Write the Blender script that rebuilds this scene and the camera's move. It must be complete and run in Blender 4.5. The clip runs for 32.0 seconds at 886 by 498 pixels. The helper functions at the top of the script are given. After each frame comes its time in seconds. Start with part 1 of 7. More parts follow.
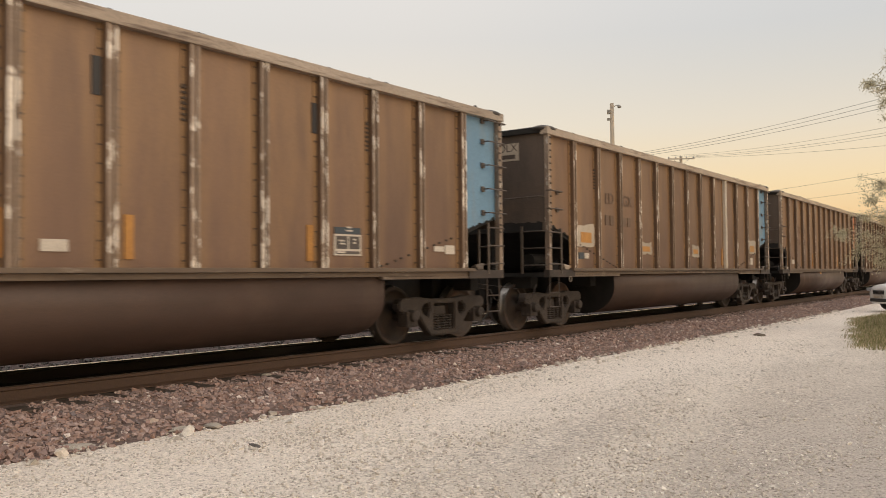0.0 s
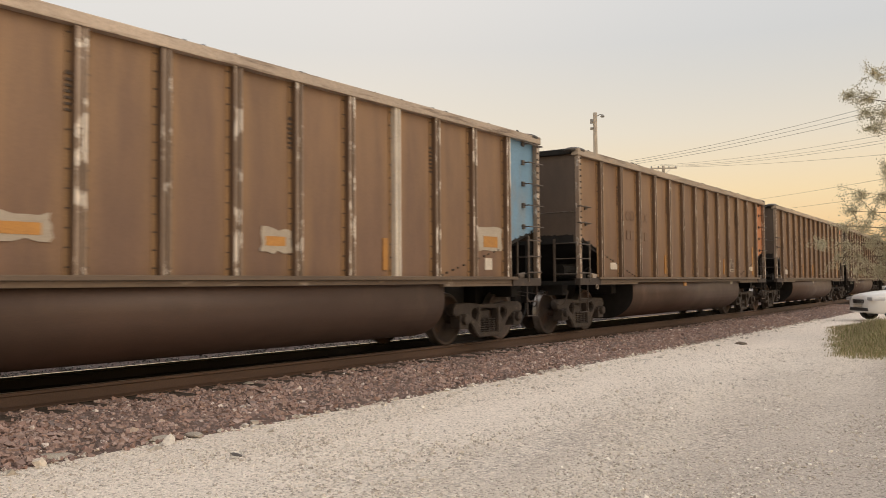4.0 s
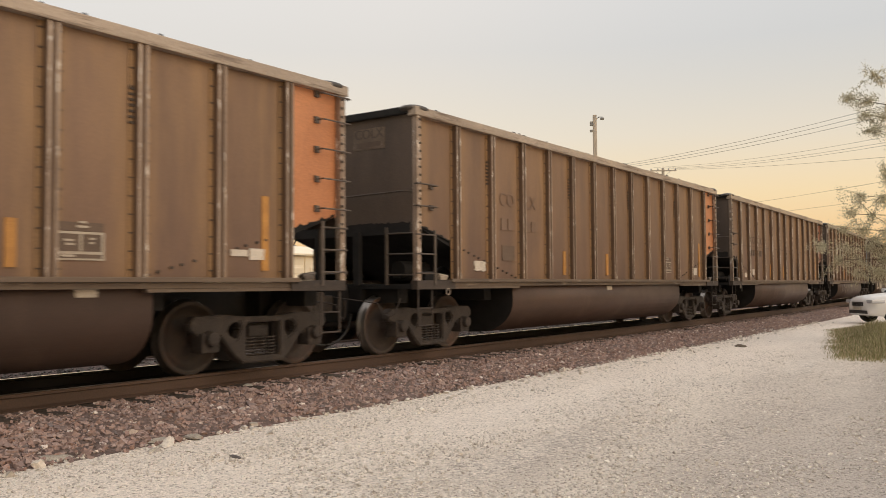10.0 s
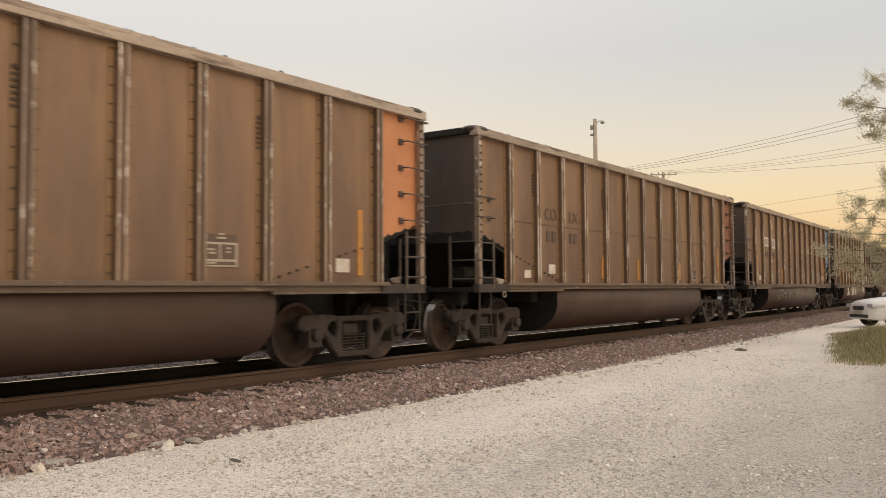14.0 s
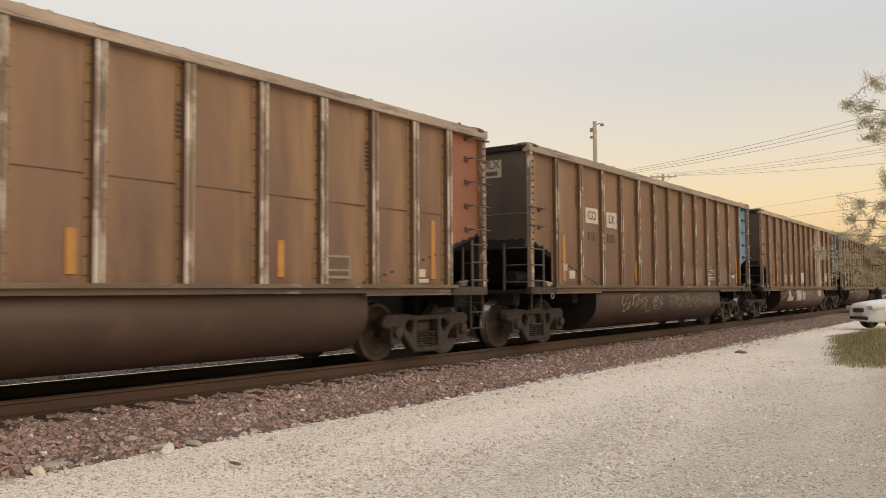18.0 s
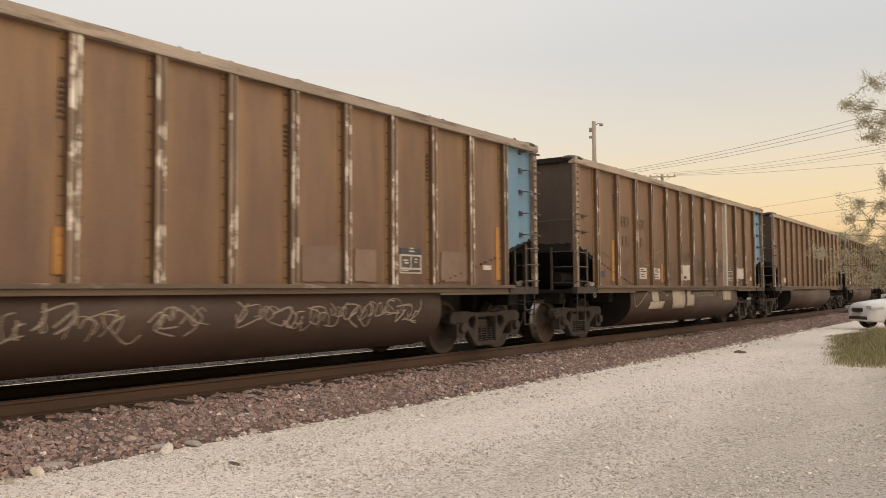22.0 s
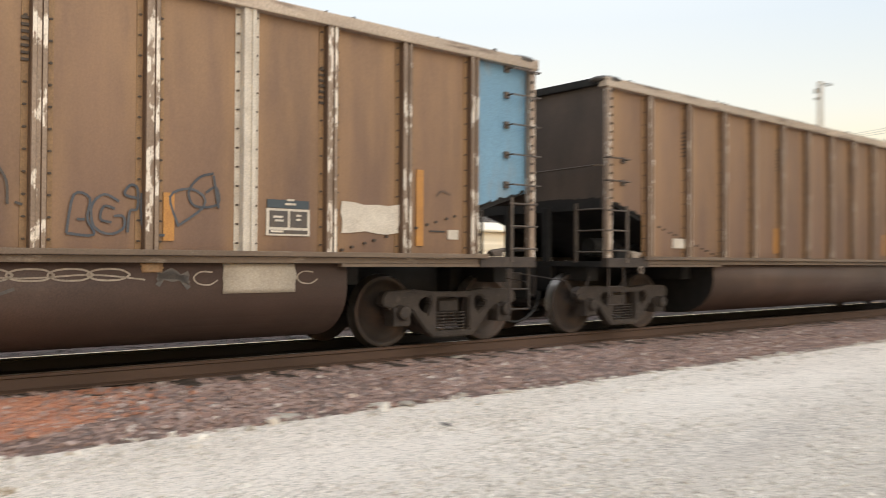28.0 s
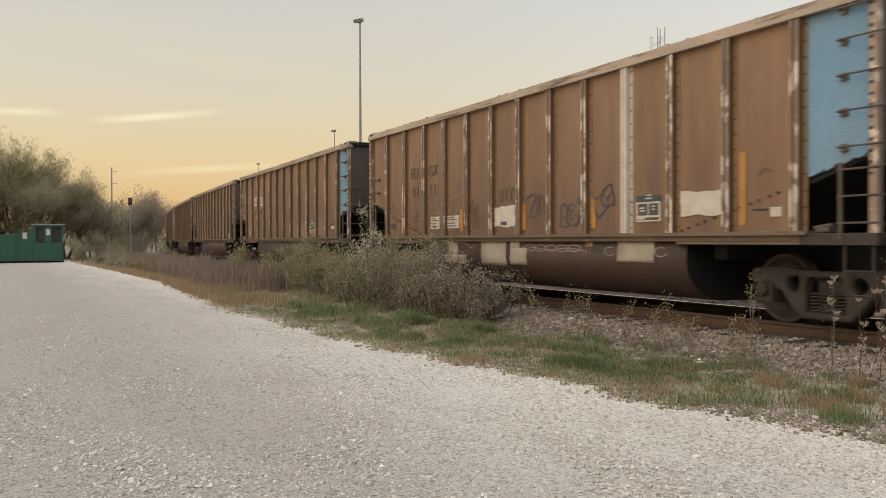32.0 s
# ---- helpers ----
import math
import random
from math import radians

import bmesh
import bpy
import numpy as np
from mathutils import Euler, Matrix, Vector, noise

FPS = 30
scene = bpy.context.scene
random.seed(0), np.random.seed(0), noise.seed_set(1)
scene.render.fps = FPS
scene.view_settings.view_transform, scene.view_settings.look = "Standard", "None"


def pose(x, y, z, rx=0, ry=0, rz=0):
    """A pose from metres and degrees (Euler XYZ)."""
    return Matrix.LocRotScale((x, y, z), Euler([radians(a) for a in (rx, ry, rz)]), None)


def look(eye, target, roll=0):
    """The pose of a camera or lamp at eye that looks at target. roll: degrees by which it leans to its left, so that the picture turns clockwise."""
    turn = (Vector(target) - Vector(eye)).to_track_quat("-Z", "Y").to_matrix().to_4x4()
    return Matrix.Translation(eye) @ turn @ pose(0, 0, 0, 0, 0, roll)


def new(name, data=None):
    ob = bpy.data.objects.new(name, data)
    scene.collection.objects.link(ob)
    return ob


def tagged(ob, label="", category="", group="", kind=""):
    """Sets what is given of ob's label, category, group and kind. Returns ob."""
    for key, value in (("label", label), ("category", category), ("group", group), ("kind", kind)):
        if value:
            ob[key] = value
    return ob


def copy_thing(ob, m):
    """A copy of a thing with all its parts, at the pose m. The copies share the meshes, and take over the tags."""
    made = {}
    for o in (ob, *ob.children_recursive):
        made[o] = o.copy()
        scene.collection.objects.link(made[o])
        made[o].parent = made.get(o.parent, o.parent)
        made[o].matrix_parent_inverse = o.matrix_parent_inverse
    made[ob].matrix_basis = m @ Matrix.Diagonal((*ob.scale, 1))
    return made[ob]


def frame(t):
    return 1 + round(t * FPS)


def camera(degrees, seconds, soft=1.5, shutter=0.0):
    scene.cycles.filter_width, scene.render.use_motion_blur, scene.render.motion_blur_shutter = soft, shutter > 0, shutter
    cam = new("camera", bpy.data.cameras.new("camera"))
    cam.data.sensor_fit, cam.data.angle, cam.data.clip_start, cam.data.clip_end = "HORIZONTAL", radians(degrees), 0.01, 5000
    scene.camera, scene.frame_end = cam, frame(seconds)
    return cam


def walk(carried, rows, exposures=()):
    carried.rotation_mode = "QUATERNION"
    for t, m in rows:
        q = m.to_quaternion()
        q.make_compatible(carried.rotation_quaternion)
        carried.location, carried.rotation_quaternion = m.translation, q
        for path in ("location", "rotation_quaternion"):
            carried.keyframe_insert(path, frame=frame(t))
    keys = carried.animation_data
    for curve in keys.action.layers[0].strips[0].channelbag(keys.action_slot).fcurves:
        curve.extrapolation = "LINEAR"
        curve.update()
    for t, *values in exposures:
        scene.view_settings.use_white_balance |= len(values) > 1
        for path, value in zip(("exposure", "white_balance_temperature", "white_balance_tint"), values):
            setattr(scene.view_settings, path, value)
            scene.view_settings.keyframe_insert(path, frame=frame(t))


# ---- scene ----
# World: x runs along the railway, y away from the camera, z up; the gravel lies at z = 0.
EYE = (0.0, 0.0, 1.493)
EYE_END = (-0.745, -0.433, 1.498)
cam = camera(55.6, 32.0, soft=0.25, shutter=0.5)
# seconds, yaw, pitch, roll
PATH = [
    (0.0, -52.87, 1.77, 0.56), (0.5, -53.02, 1.46, 0.45), (1.0, -53.37, 1.66, 0.35), (1.5, -53.67, 1.93, 0.4), (2.0, -53.82, 2.1, 0.45),
    (2.5, -53.93, 2.25, 0.46), (3.0, -53.96, 2.32, 0.47), (3.5, -53.99, 2.34, 0.45), (5.5, -53.97, 2.23, 0.4), (6.0, -53.97, 2.24, 0.36), (7.0, -53.96, 2.29, 0.38),
    (8.0, -53.97, 2.35, 0.38), (9.0, -53.95, 2.43, 0.38), (10.0, -54.02, 2.47, 0.38), (11.0, -53.99, 2.43, 0.34), (12.0, -54.02, 2.43, 0.34),
    (13.0, -54.01, 2.59, 0.33), (14.0, -54.0, 2.72, 0.33), (15.0, -54.01, 2.79, 0.37), (15.5, -54.0, 2.82, 0.34), (17.5, -54.02, 2.88, 0.36),
    (18.0, -54.01, 2.89, 0.38), (19.0, -54.02, 2.88, 0.37), (20.0, -54.02, 2.84, 0.41), (21.0, -54.04, 2.84, 0.42), (22.0, -54.06, 2.89, 0.41),
    (23.0, -54.05, 2.92, 0.4), (24.0, -54.12, 2.9, 0.42), (25.0, -54.19, 2.96, 0.46), (25.5, -54.14, 3.04, 0.46), (26.0, -54.09, 3.08, 0.45),
    (26.5, -54.02, 3.04, 0.43), (27.0, -53.6, 2.7, 0.3), (27.5, -50.2, 1.9, 0.0), (28.0, -40.2, 0.9, -0.3), (28.5, -23.64, 0.2, -0.4), (29.0, -4.1, -0.25, -0.18),
    (29.5, 16.76, 0.06, 0.75), (30.0, 35.14, 0.52, 1.9), (30.5, 50.66, 0.42, 2.08), (31.0, 59.39, -0.03, 1.82), (31.5, 62.28, -0.48, 1.04),
    (32.0, 62.7, -0.58, 0.17)]


def eye_at(yaw):
    k = min(1.0, max(0.0, (yaw + 54.0) / 115.0))
    return [a + (b - a) * k for a, b in zip(EYE, EYE_END)]


EXPOSURES = [(0.0, 0.05, 6600, 11), (26.5, 0.05, 6600, 11), (27.5, 0.2, 6300, 10), (28.5, 0.60, 5480, 3), (29.3, 0.64, 5370, 3), (30.0, 0.61, 5200, 3), (30.5, 0.45, 5150, 3), (31.0, 0.30, 5300, 4), (31.5, 0.19, 5750, 7), (32.0, 0.11, 6130, 8)]
walk(cam, [(t, pose(*eye_at(yaw), 90 + p, r, yaw)) for t, yaw, p, r in PATH], EXPOSURES)

# ---- light: dusk sky, the sun low and hazy behind the camera ----
SUN_ELEV, SUN_AZ = 5.0, -163.0   # degrees; azimuth of the sun seen from above, from +y towards -x
world = bpy.data.worlds.new("dusk")
scene.world = world
world.use_nodes = True
wt = world.node_tree
wt.nodes.clear()
w_out = wt.nodes.new("ShaderNodeOutputWorld")
w_add = wt.nodes.new("ShaderNodeAddShader")
w_sky = wt.nodes.new("ShaderNodeTexSky")
w_sky.sky_type = 'NISHITA'
w_sky.sun_disc = False
w_sky.sun_elevation = radians(SUN_ELEV)
w_sky.sun_rotation = radians(SUN_AZ)
w_sky.dust_density = 3.0
w_b1 = wt.nodes.new("ShaderNodeBackground")
w_b1.inputs[1].default_value = 0.05
w_b2 = wt.nodes.new("ShaderNodeBackground")
w_b2.inputs[1].default_value = 0.93
w_tc = wt.nodes.new("ShaderNodeTexCoord")
w_sep = wt.nodes.new("ShaderNodeSeparateXYZ")
w_ramp = wt.nodes.new("ShaderNodeValToRGB")
while len(w_ramp.color_ramp.elements) < 7:
    w_ramp.color_ramp.elements.new(0.5)
for e, (p, c) in zip(w_ramp.color_ramp.elements, [
        (0.0, (0.80, 0.46, 0.25)), (0.045, (0.87, 0.572, 0.295)), (0.10, (0.865, 0.66, 0.40)), (0.17, (0.785, 0.675, 0.54)),
        (0.27, (0.70, 0.652, 0.605)), (0.5, (0.86, 0.825, 0.79)), (1.0, (1.12, 1.08, 1.06))]):
    e.position, e.color = p, (*c, 1)
w_map = wt.nodes.new("ShaderNodeMapping")
w_map.inputs["Scale"].default_value = (1.6, 1.6, 26.0)
w_noise = wt.nodes.new("ShaderNodeTexNoise")
w_noise.inputs["Scale"].default_value = 1.7
w_noise.inputs["Detail"].default_value = 5.0
w_cr = wt.nodes.new("ShaderNodeValToRGB")
w_cr.color_ramp.elements[0].position, w_cr.color_ramp.elements[0].color = 0.62, (0, 0, 0, 1)
w_cr.color_ramp.elements[1].position, w_cr.color_ramp.elements[1].color = 0.80, (0.2, 0.2, 0.2, 1)
w_mix = wt.nodes.new("ShaderNodeMix")
w_mix.data_type = 'RGBA'
w_mix.inputs["B"].default_value = (0.98, 0.80, 0.47, 1)
L = wt.links.new
L(w_tc.outputs["Generated"], w_sep.inputs[0])
L(w_sep.outputs["Z"], w_ramp.inputs[0])
L(w_tc.outputs["Generated"], w_map.inputs["Vector"])
L(w_map.outputs[0], w_noise.inputs["Vector"])
L(w_noise.outputs["Fac"], w_cr.inputs[0])
w_west = wt.nodes.new("ShaderNodeMapRange")
w_west.inputs["From Min"].default_value, w_west.inputs["From Max"].default_value = -0.35, -0.7
L(w_sep.outputs["X"], w_west.inputs["Value"])
w_mul = wt.nodes.new("ShaderNodeMath")
w_mul.operation = 'MULTIPLY'
L(w_cr.outputs[0], w_mul.inputs[0])
L(w_west.outputs[0], w_mul.inputs[1])
L(w_mul.outputs[0], w_mix.inputs["Factor"])
L(w_ramp.outputs[0], w_mix.inputs["A"])
# the sky is duller and yellower towards -x, with one bright streak of cloud low in it
w_dull = wt.nodes.new("ShaderNodeMix")
w_dull.data_type, w_dull.blend_type = 'RGBA', 'MULTIPLY'
w_dull.inputs["B"].default_value = (0.86, 0.83, 0.745, 1)


def w_range(src, f0, f1, t0=0.0, t1=1.0):
    n = wt.nodes.new("ShaderNodeMapRange")
    n.interpolation_type = 'SMOOTHSTEP'
    for key, v in (("From Min", f0), ("From Max", f1), ("To Min", t0), ("To Max", t1)):
        n.inputs[key].default_value = v
    L(src, n.inputs["Value"])
    return n.outputs[0]


def w_math(op, a, b):
    n = wt.nodes.new("ShaderNodeMath")
    n.operation = op
    for i, v in enumerate((a, b)):
        if isinstance(v, float):
            n.inputs[i].default_value = v
        else:
            L(v, n.inputs[i])
    return n.outputs[0]


L(w_range(w_sep.outputs["X"], -0.45, -1.0), w_dull.inputs["Factor"])
L(w_mix.outputs["Result"], w_dull.inputs["A"])
last_sky = w_dull.outputs["Result"]
for y_c, y_w, z_c, tilt, z_w, most in ((0.145, 0.085, 0.139, 0.116, 0.0065, 1.0), (0.01, 0.06, 0.137, 0.02, 0.006, 0.6), (0.20, 0.13, 0.082, 0.08, 0.007, 0.3)):
    off_z = w_math('SUBTRACT', w_sep.outputs["Z"], w_math('MULTIPLY', w_sep.outputs["Y"], tilt))
    thick = w_range(w_math('ABSOLUTE', w_math('SUBTRACT', off_z, z_c - tilt * y_c), 0.0), z_w, 0.0)
    wide = w_range(w_math('ABSOLUTE', w_math('SUBTRACT', w_sep.outputs["Y"], y_c), 0.0), y_w, 0.0)
    fac = w_math('MULTIPLY', w_math('MULTIPLY', thick, wide), w_math('MULTIPLY', w_range(w_noise.outputs["Fac"], 0.25, 0.6, 0.4, 1.0), w_range(w_sep.outputs["X"], -0.2, -0.4, 0.0, most)))
    streak = wt.nodes.new("ShaderNodeMix")
    streak.data_type = 'RGBA'
    L(fac, streak.inputs["Factor"])
    L(last_sky, streak.inputs["A"])
    streak.inputs["B"].default_value = (1.08, 0.93, 0.58, 1)
    last_sky = streak.outputs["Result"]
w_cool = wt.nodes.new("ShaderNodeMix")
w_cool.data_type, w_cool.blend_type = 'RGBA', 'MULTIPLY'
w_cool.inputs["B"].default_value = (0.87, 0.92, 0.975, 1)
L(w_math('MULTIPLY', w_range(w_sep.outputs["X"], 0.72, 1.0), w_range(w_sep.outputs["Z"], 0.10, 0.26)), w_cool.inputs["Factor"])
L(last_sky, w_cool.inputs["A"])
L(w_cool.outputs["Result"], w_b2.inputs[0])
L(w_sky.outputs[0], w_b1.inputs[0])
L(w_b1.outputs[0], w_add.inputs[0])
L(w_b2.outputs[0], w_add.inputs[1])
L(w_add.outputs[0], w_out.inputs[0])

sun = new("sun", bpy.data.lights.new("sun", 'SUN'))
sun.data.energy, sun.data.angle, sun.data.color = 0.75, radians(40), (1.0, 0.80, 0.56)
sa = radians(SUN_AZ)
sun.matrix_world = look((-math.sin(sa) * 60, math.cos(sa) * 60, 60 * math.tan(radians(SUN_ELEV + 30))), (0, 0, 0))


# ---- materials ----
def surf(name, c1, c2, scale=6.0, rough=0.7, metal=0.0, bump=0.3, stretch=(1, 1, 1), c3=None, spot=(0.6, 0.7), spot_scale=3.0, spot_stretch=(1, 1, 1),
         grain=60.0, speck=0.18, rough_var=0.12, tone=0.12, detail=6.0, dist=0.01):
    """Noise-mixed colours c1 and c2, wear or stains of colour c3, a fine grain and a tone that differs from object to object."""
    m = bpy.data.materials.new(name)
    m.use_nodes = True
    nt = m.node_tree
    N, K = nt.nodes.new, nt.links.new
    b = nt.nodes["Principled BSDF"]
    tc, info = N("ShaderNodeTexCoord"), N("ShaderNodeObjectInfo")
    mul = N("ShaderNodeMath")
    mul.operation = 'MULTIPLY'
    mul.inputs[1].default_value = 57.0
    K(info.outputs["Random"], mul.inputs[0])
    add = N("ShaderNodeVectorMath")
    K(tc.outputs["Object"], add.inputs[0])
    K(mul.outputs[0], add.inputs[1])

    def noise_at(sc, st, det=6.0, r=0.6):
        mp, n = N("ShaderNodeMapping"), N("ShaderNodeTexNoise")
        mp.inputs["Scale"].default_value = st
        n.inputs["Scale"].default_value, n.inputs["Detail"].default_value, n.inputs["Roughness"].default_value = sc, det, r
        K(add.outputs[0], mp.inputs["Vector"])
        K(mp.outputs[0], n.inputs["Vector"])
        return n.outputs["Fac"]

    def ramp_of(f, a, z):
        r = N("ShaderNodeMapRange")
        r.inputs["From Min"].default_value, r.inputs["From Max"].default_value = a, z
        K(f, r.inputs["Value"])
        return r.outputs[0]

    def mix_of(f, a, z):
        x = N("ShaderNodeMix")
        x.data_type = 'RGBA'
        K(f, x.inputs["Factor"])
        for key, v in (("A", a), ("B", z)):
            if isinstance(v, tuple):
                x.inputs[key].default_value = (*v, 1)
            else:
                K(v, x.inputs[key])
        return x.outputs["Result"]

    big = noise_at(scale, stretch, detail)
    fine = noise_at(grain, (1, 1, 1), 3.0)
    col = mix_of(ramp_of(big, 0.32, 0.68), c1, c2)
    if c3:
        col = mix_of(ramp_of(noise_at(spot_scale, spot_stretch, 5.0, 0.65), *spot), col, c3)
    hsv = N("ShaderNodeHueSaturation")
    K(col, hsv.inputs["Color"])
    v1 = N("ShaderNodeMapRange")
    v1.inputs["To Min"].default_value, v1.inputs["To Max"].default_value = 1 - tone, 1 + tone
    K(info.outputs["Random"], v1.inputs["Value"])
    v2 = N("ShaderNodeMapRange")
    v2.inputs["From Min"].default_value, v2.inputs["From Max"].default_value = 0.3, 0.7
    v2.inputs["To Min"].default_value, v2.inputs["To Max"].default_value = 1 - speck, 1 + speck
    K(fine, v2.inputs["Value"])
    vm = N("ShaderNodeMath")
    vm.operation = 'MULTIPLY'
    K(v1.outputs[0], vm.inputs[0])
    K(v2.outputs[0], vm.inputs[1])
    K(vm.outputs[0], hsv.inputs["Value"])
    K(hsv.outputs[0], b.inputs["Base Color"])
    rr = N("ShaderNodeMapRange")
    rr.inputs["To Min"].default_value, rr.inputs["To Max"].default_value = max(0.02, rough - rough_var), min(1, rough + rough_var)
    K(big, rr.inputs["Value"])
    K(rr.outputs[0], b.inputs["Roughness"])
    b.inputs["Metallic"].default_value = metal
    if bump:
        bp = N("ShaderNodeBump")
        bp.inputs["Strength"].default_value, bp.inputs["Distance"].default_value = bump, dist
        K(fine, bp.inputs["Height"])
        K(bp.outputs[0], b.inputs["Normal"])
    return m


def plain(name, c, rough=0.5, metal=0.0, glow=0.0):
    m = bpy.data.materials.new(name)
    m.use_nodes = True
    b = m.node_tree.nodes["Principled BSDF"]
    b.inputs["Base Color"].default_value, b.inputs["Roughness"].default_value, b.inputs["Metallic"].default_value = (*c, 1), rough, metal
    if glow:
        b.inputs["Emission Color"].default_value, b.inputs["Emission Strength"].default_value = (*c, 1), glow
    return m


M = {}
M["side"] = surf("dusty_aluminium", (0.204, 0.125, 0.086), (0.140, 0.089, 0.067), 1.1, 0.5, 0.25, 0.12, (1, 1, 0.35), (0.24, 0.147, 0.084), (0.52, 0.75), 0.9, (1.3, 1, 0.3), 45, speck=0.07, tone=0.07)
M["post"] = surf("worn_post", (0.35, 0.272, 0.215), (0.215, 0.157, 0.12), 2.0, 0.42, 0.3, 0.2, (1, 1, 0.5), (0.62, 0.56, 0.50), (0.565, 0.61), 8.0, (1.6, 1.6, 0.55), 50, tone=0.16)
M["chipped_post"] = surf("chipped_post", (0.30, 0.23, 0.18), (0.185, 0.135, 0.10), 2.0, 0.42, 0.3, 0.2, (1, 1, 0.5), (0.70, 0.64, 0.57), (0.535, 0.575), 4.2, (1.2, 1.2, 0.62), 50, tone=0.16)
M["pale_post"] = surf("whitened_post", (0.33, 0.27, 0.215), (0.21, 0.155, 0.115), 2.5, 0.5, 0.1, 0.2, (1.5, 1.5, 0.5), (0.60, 0.54, 0.47), (0.49, 0.56), 3.0, (1.6, 1.6, 0.7), 50, tone=0.1)
M["flange"] = surf("rusty_flange", (0.30, 0.185, 0.092), (0.22, 0.135, 0.07), 2.0, 0.55, 0.1, 0.2, (1, 1, 0.4), None, tone=0.12)
M["bolt"] = surf("dark_bolt", (0.07, 0.05, 0.035), (0.05, 0.035, 0.028), 9, 0.6)
M["chord"] = surf("bare_chord", (0.47, 0.39, 0.32), (0.31, 0.25, 0.20), 2.2, 0.42, 0.35, 0.15, (0.25, 1, 1), (0.14, 0.10, 0.078), (0.52, 0.68), 4.0, (0.25, 2.5, 2.5), 40, tone=0.12)
M["sill"] = surf("dusty_sill", (0.17, 0.125, 0.09), (0.11, 0.08, 0.06), 2.0, 0.55, 0.2, 0.2, (0.3, 1, 1), (0.36, 0.30, 0.25), (0.6, 0.75), 6.0, (0.3, 1, 1))
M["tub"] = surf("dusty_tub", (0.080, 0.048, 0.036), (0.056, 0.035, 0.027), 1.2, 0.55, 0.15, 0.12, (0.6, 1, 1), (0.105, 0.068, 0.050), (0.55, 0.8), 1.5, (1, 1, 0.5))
M["web"] = surf("rusty_shaded_web", (0.155, 0.096, 0.060), (0.105, 0.066, 0.044), 2.0, 0.6, 0.1, 0.2, (1, 1, 0.4), tone=0.1)
M["end"] = surf("dark_end_sheet", (0.110, 0.080, 0.062), (0.060, 0.046, 0.039), 1.0, 0.7, 0.1, 0.15, (1, 1, 0.4), (0.12, 0.085, 0.06), (0.55, 0.8), 0.8)
# near-black for soot, and for underbody shade put into the colour
M["black"] = surf("sooty_shaded_steel", (0.013, 0.0115, 0.0115), (0.008, 0.0078, 0.008), 4.0, 0.8, 0.1, 0.3)
M["cap"] = surf("dusted_cap_plate", (0.085, 0.076, 0.070), (0.050, 0.045, 0.043), 3.0, 0.55, 0.2, 0.2)
M["rung"] = surf("handrail_steel", (0.13, 0.105, 0.088), (0.085, 0.068, 0.058), 8.0, 0.5, 0.4, 0.2)
M["dark_sill"] = surf("soot_stained_sill", (0.060, 0.044, 0.036), (0.034, 0.027, 0.024), 3.0, 0.7, 0.1, 0.3, (0.5, 1, 1), (0.10, 0.075, 0.058), (0.6, 0.75), 5.0)
M["truck"] = surf("truck_casting", (0.056, 0.043, 0.036), (0.034, 0.028, 0.025), 5.0, 0.75, 0.1, 0.5, c3=(0.115, 0.09, 0.074), spot=(0.6, 0.75), spot_scale=7.0, dist=0.02)
M["wheel"] = surf("wheel_steel", (0.062, 0.046, 0.039), (0.042, 0.034, 0.030), 3.0, 0.7, 0.2, 0.3, c3=(0.105, 0.060, 0.042), spot=(0.5, 0.7), spot_scale=2.0, tone=0.3)
M["rim"] = surf("wheel_tread", (0.32, 0.30, 0.28), (0.2, 0.185, 0.17), 5.0, 0.3, 0.9, 0.05)
M["blue"] = surf("blue_end_paint", (0.165, 0.305, 0.445), (0.13, 0.25, 0.375), 1.3, 0.5, 0.0, 0.1, (1, 1, 0.5), (0.22, 0.24, 0.25), (0.52, 0.8), 1.6, (2, 1, 0.5), tone=0.06)
M["orange"] = surf("orange_end_paint", (0.58, 0.25, 0.112), (0.48, 0.20, 0.09), 1.3, 0.5, 0.0, 0.1, (1, 1, 0.5), (0.30, 0.145, 0.085), (0.6, 0.85), 2.0, (2, 1, 0.5), tone=0.06)
M["rust"] = surf("faded_red_end_paint", (0.30, 0.115, 0.058), (0.225, 0.092, 0.052), 1.3, 0.5, 0.0, 0.1, (1, 1, 0.5), (0.19, 0.105, 0.07), (0.6, 0.85), 2.0, (2, 1, 0.5), tone=0.06)


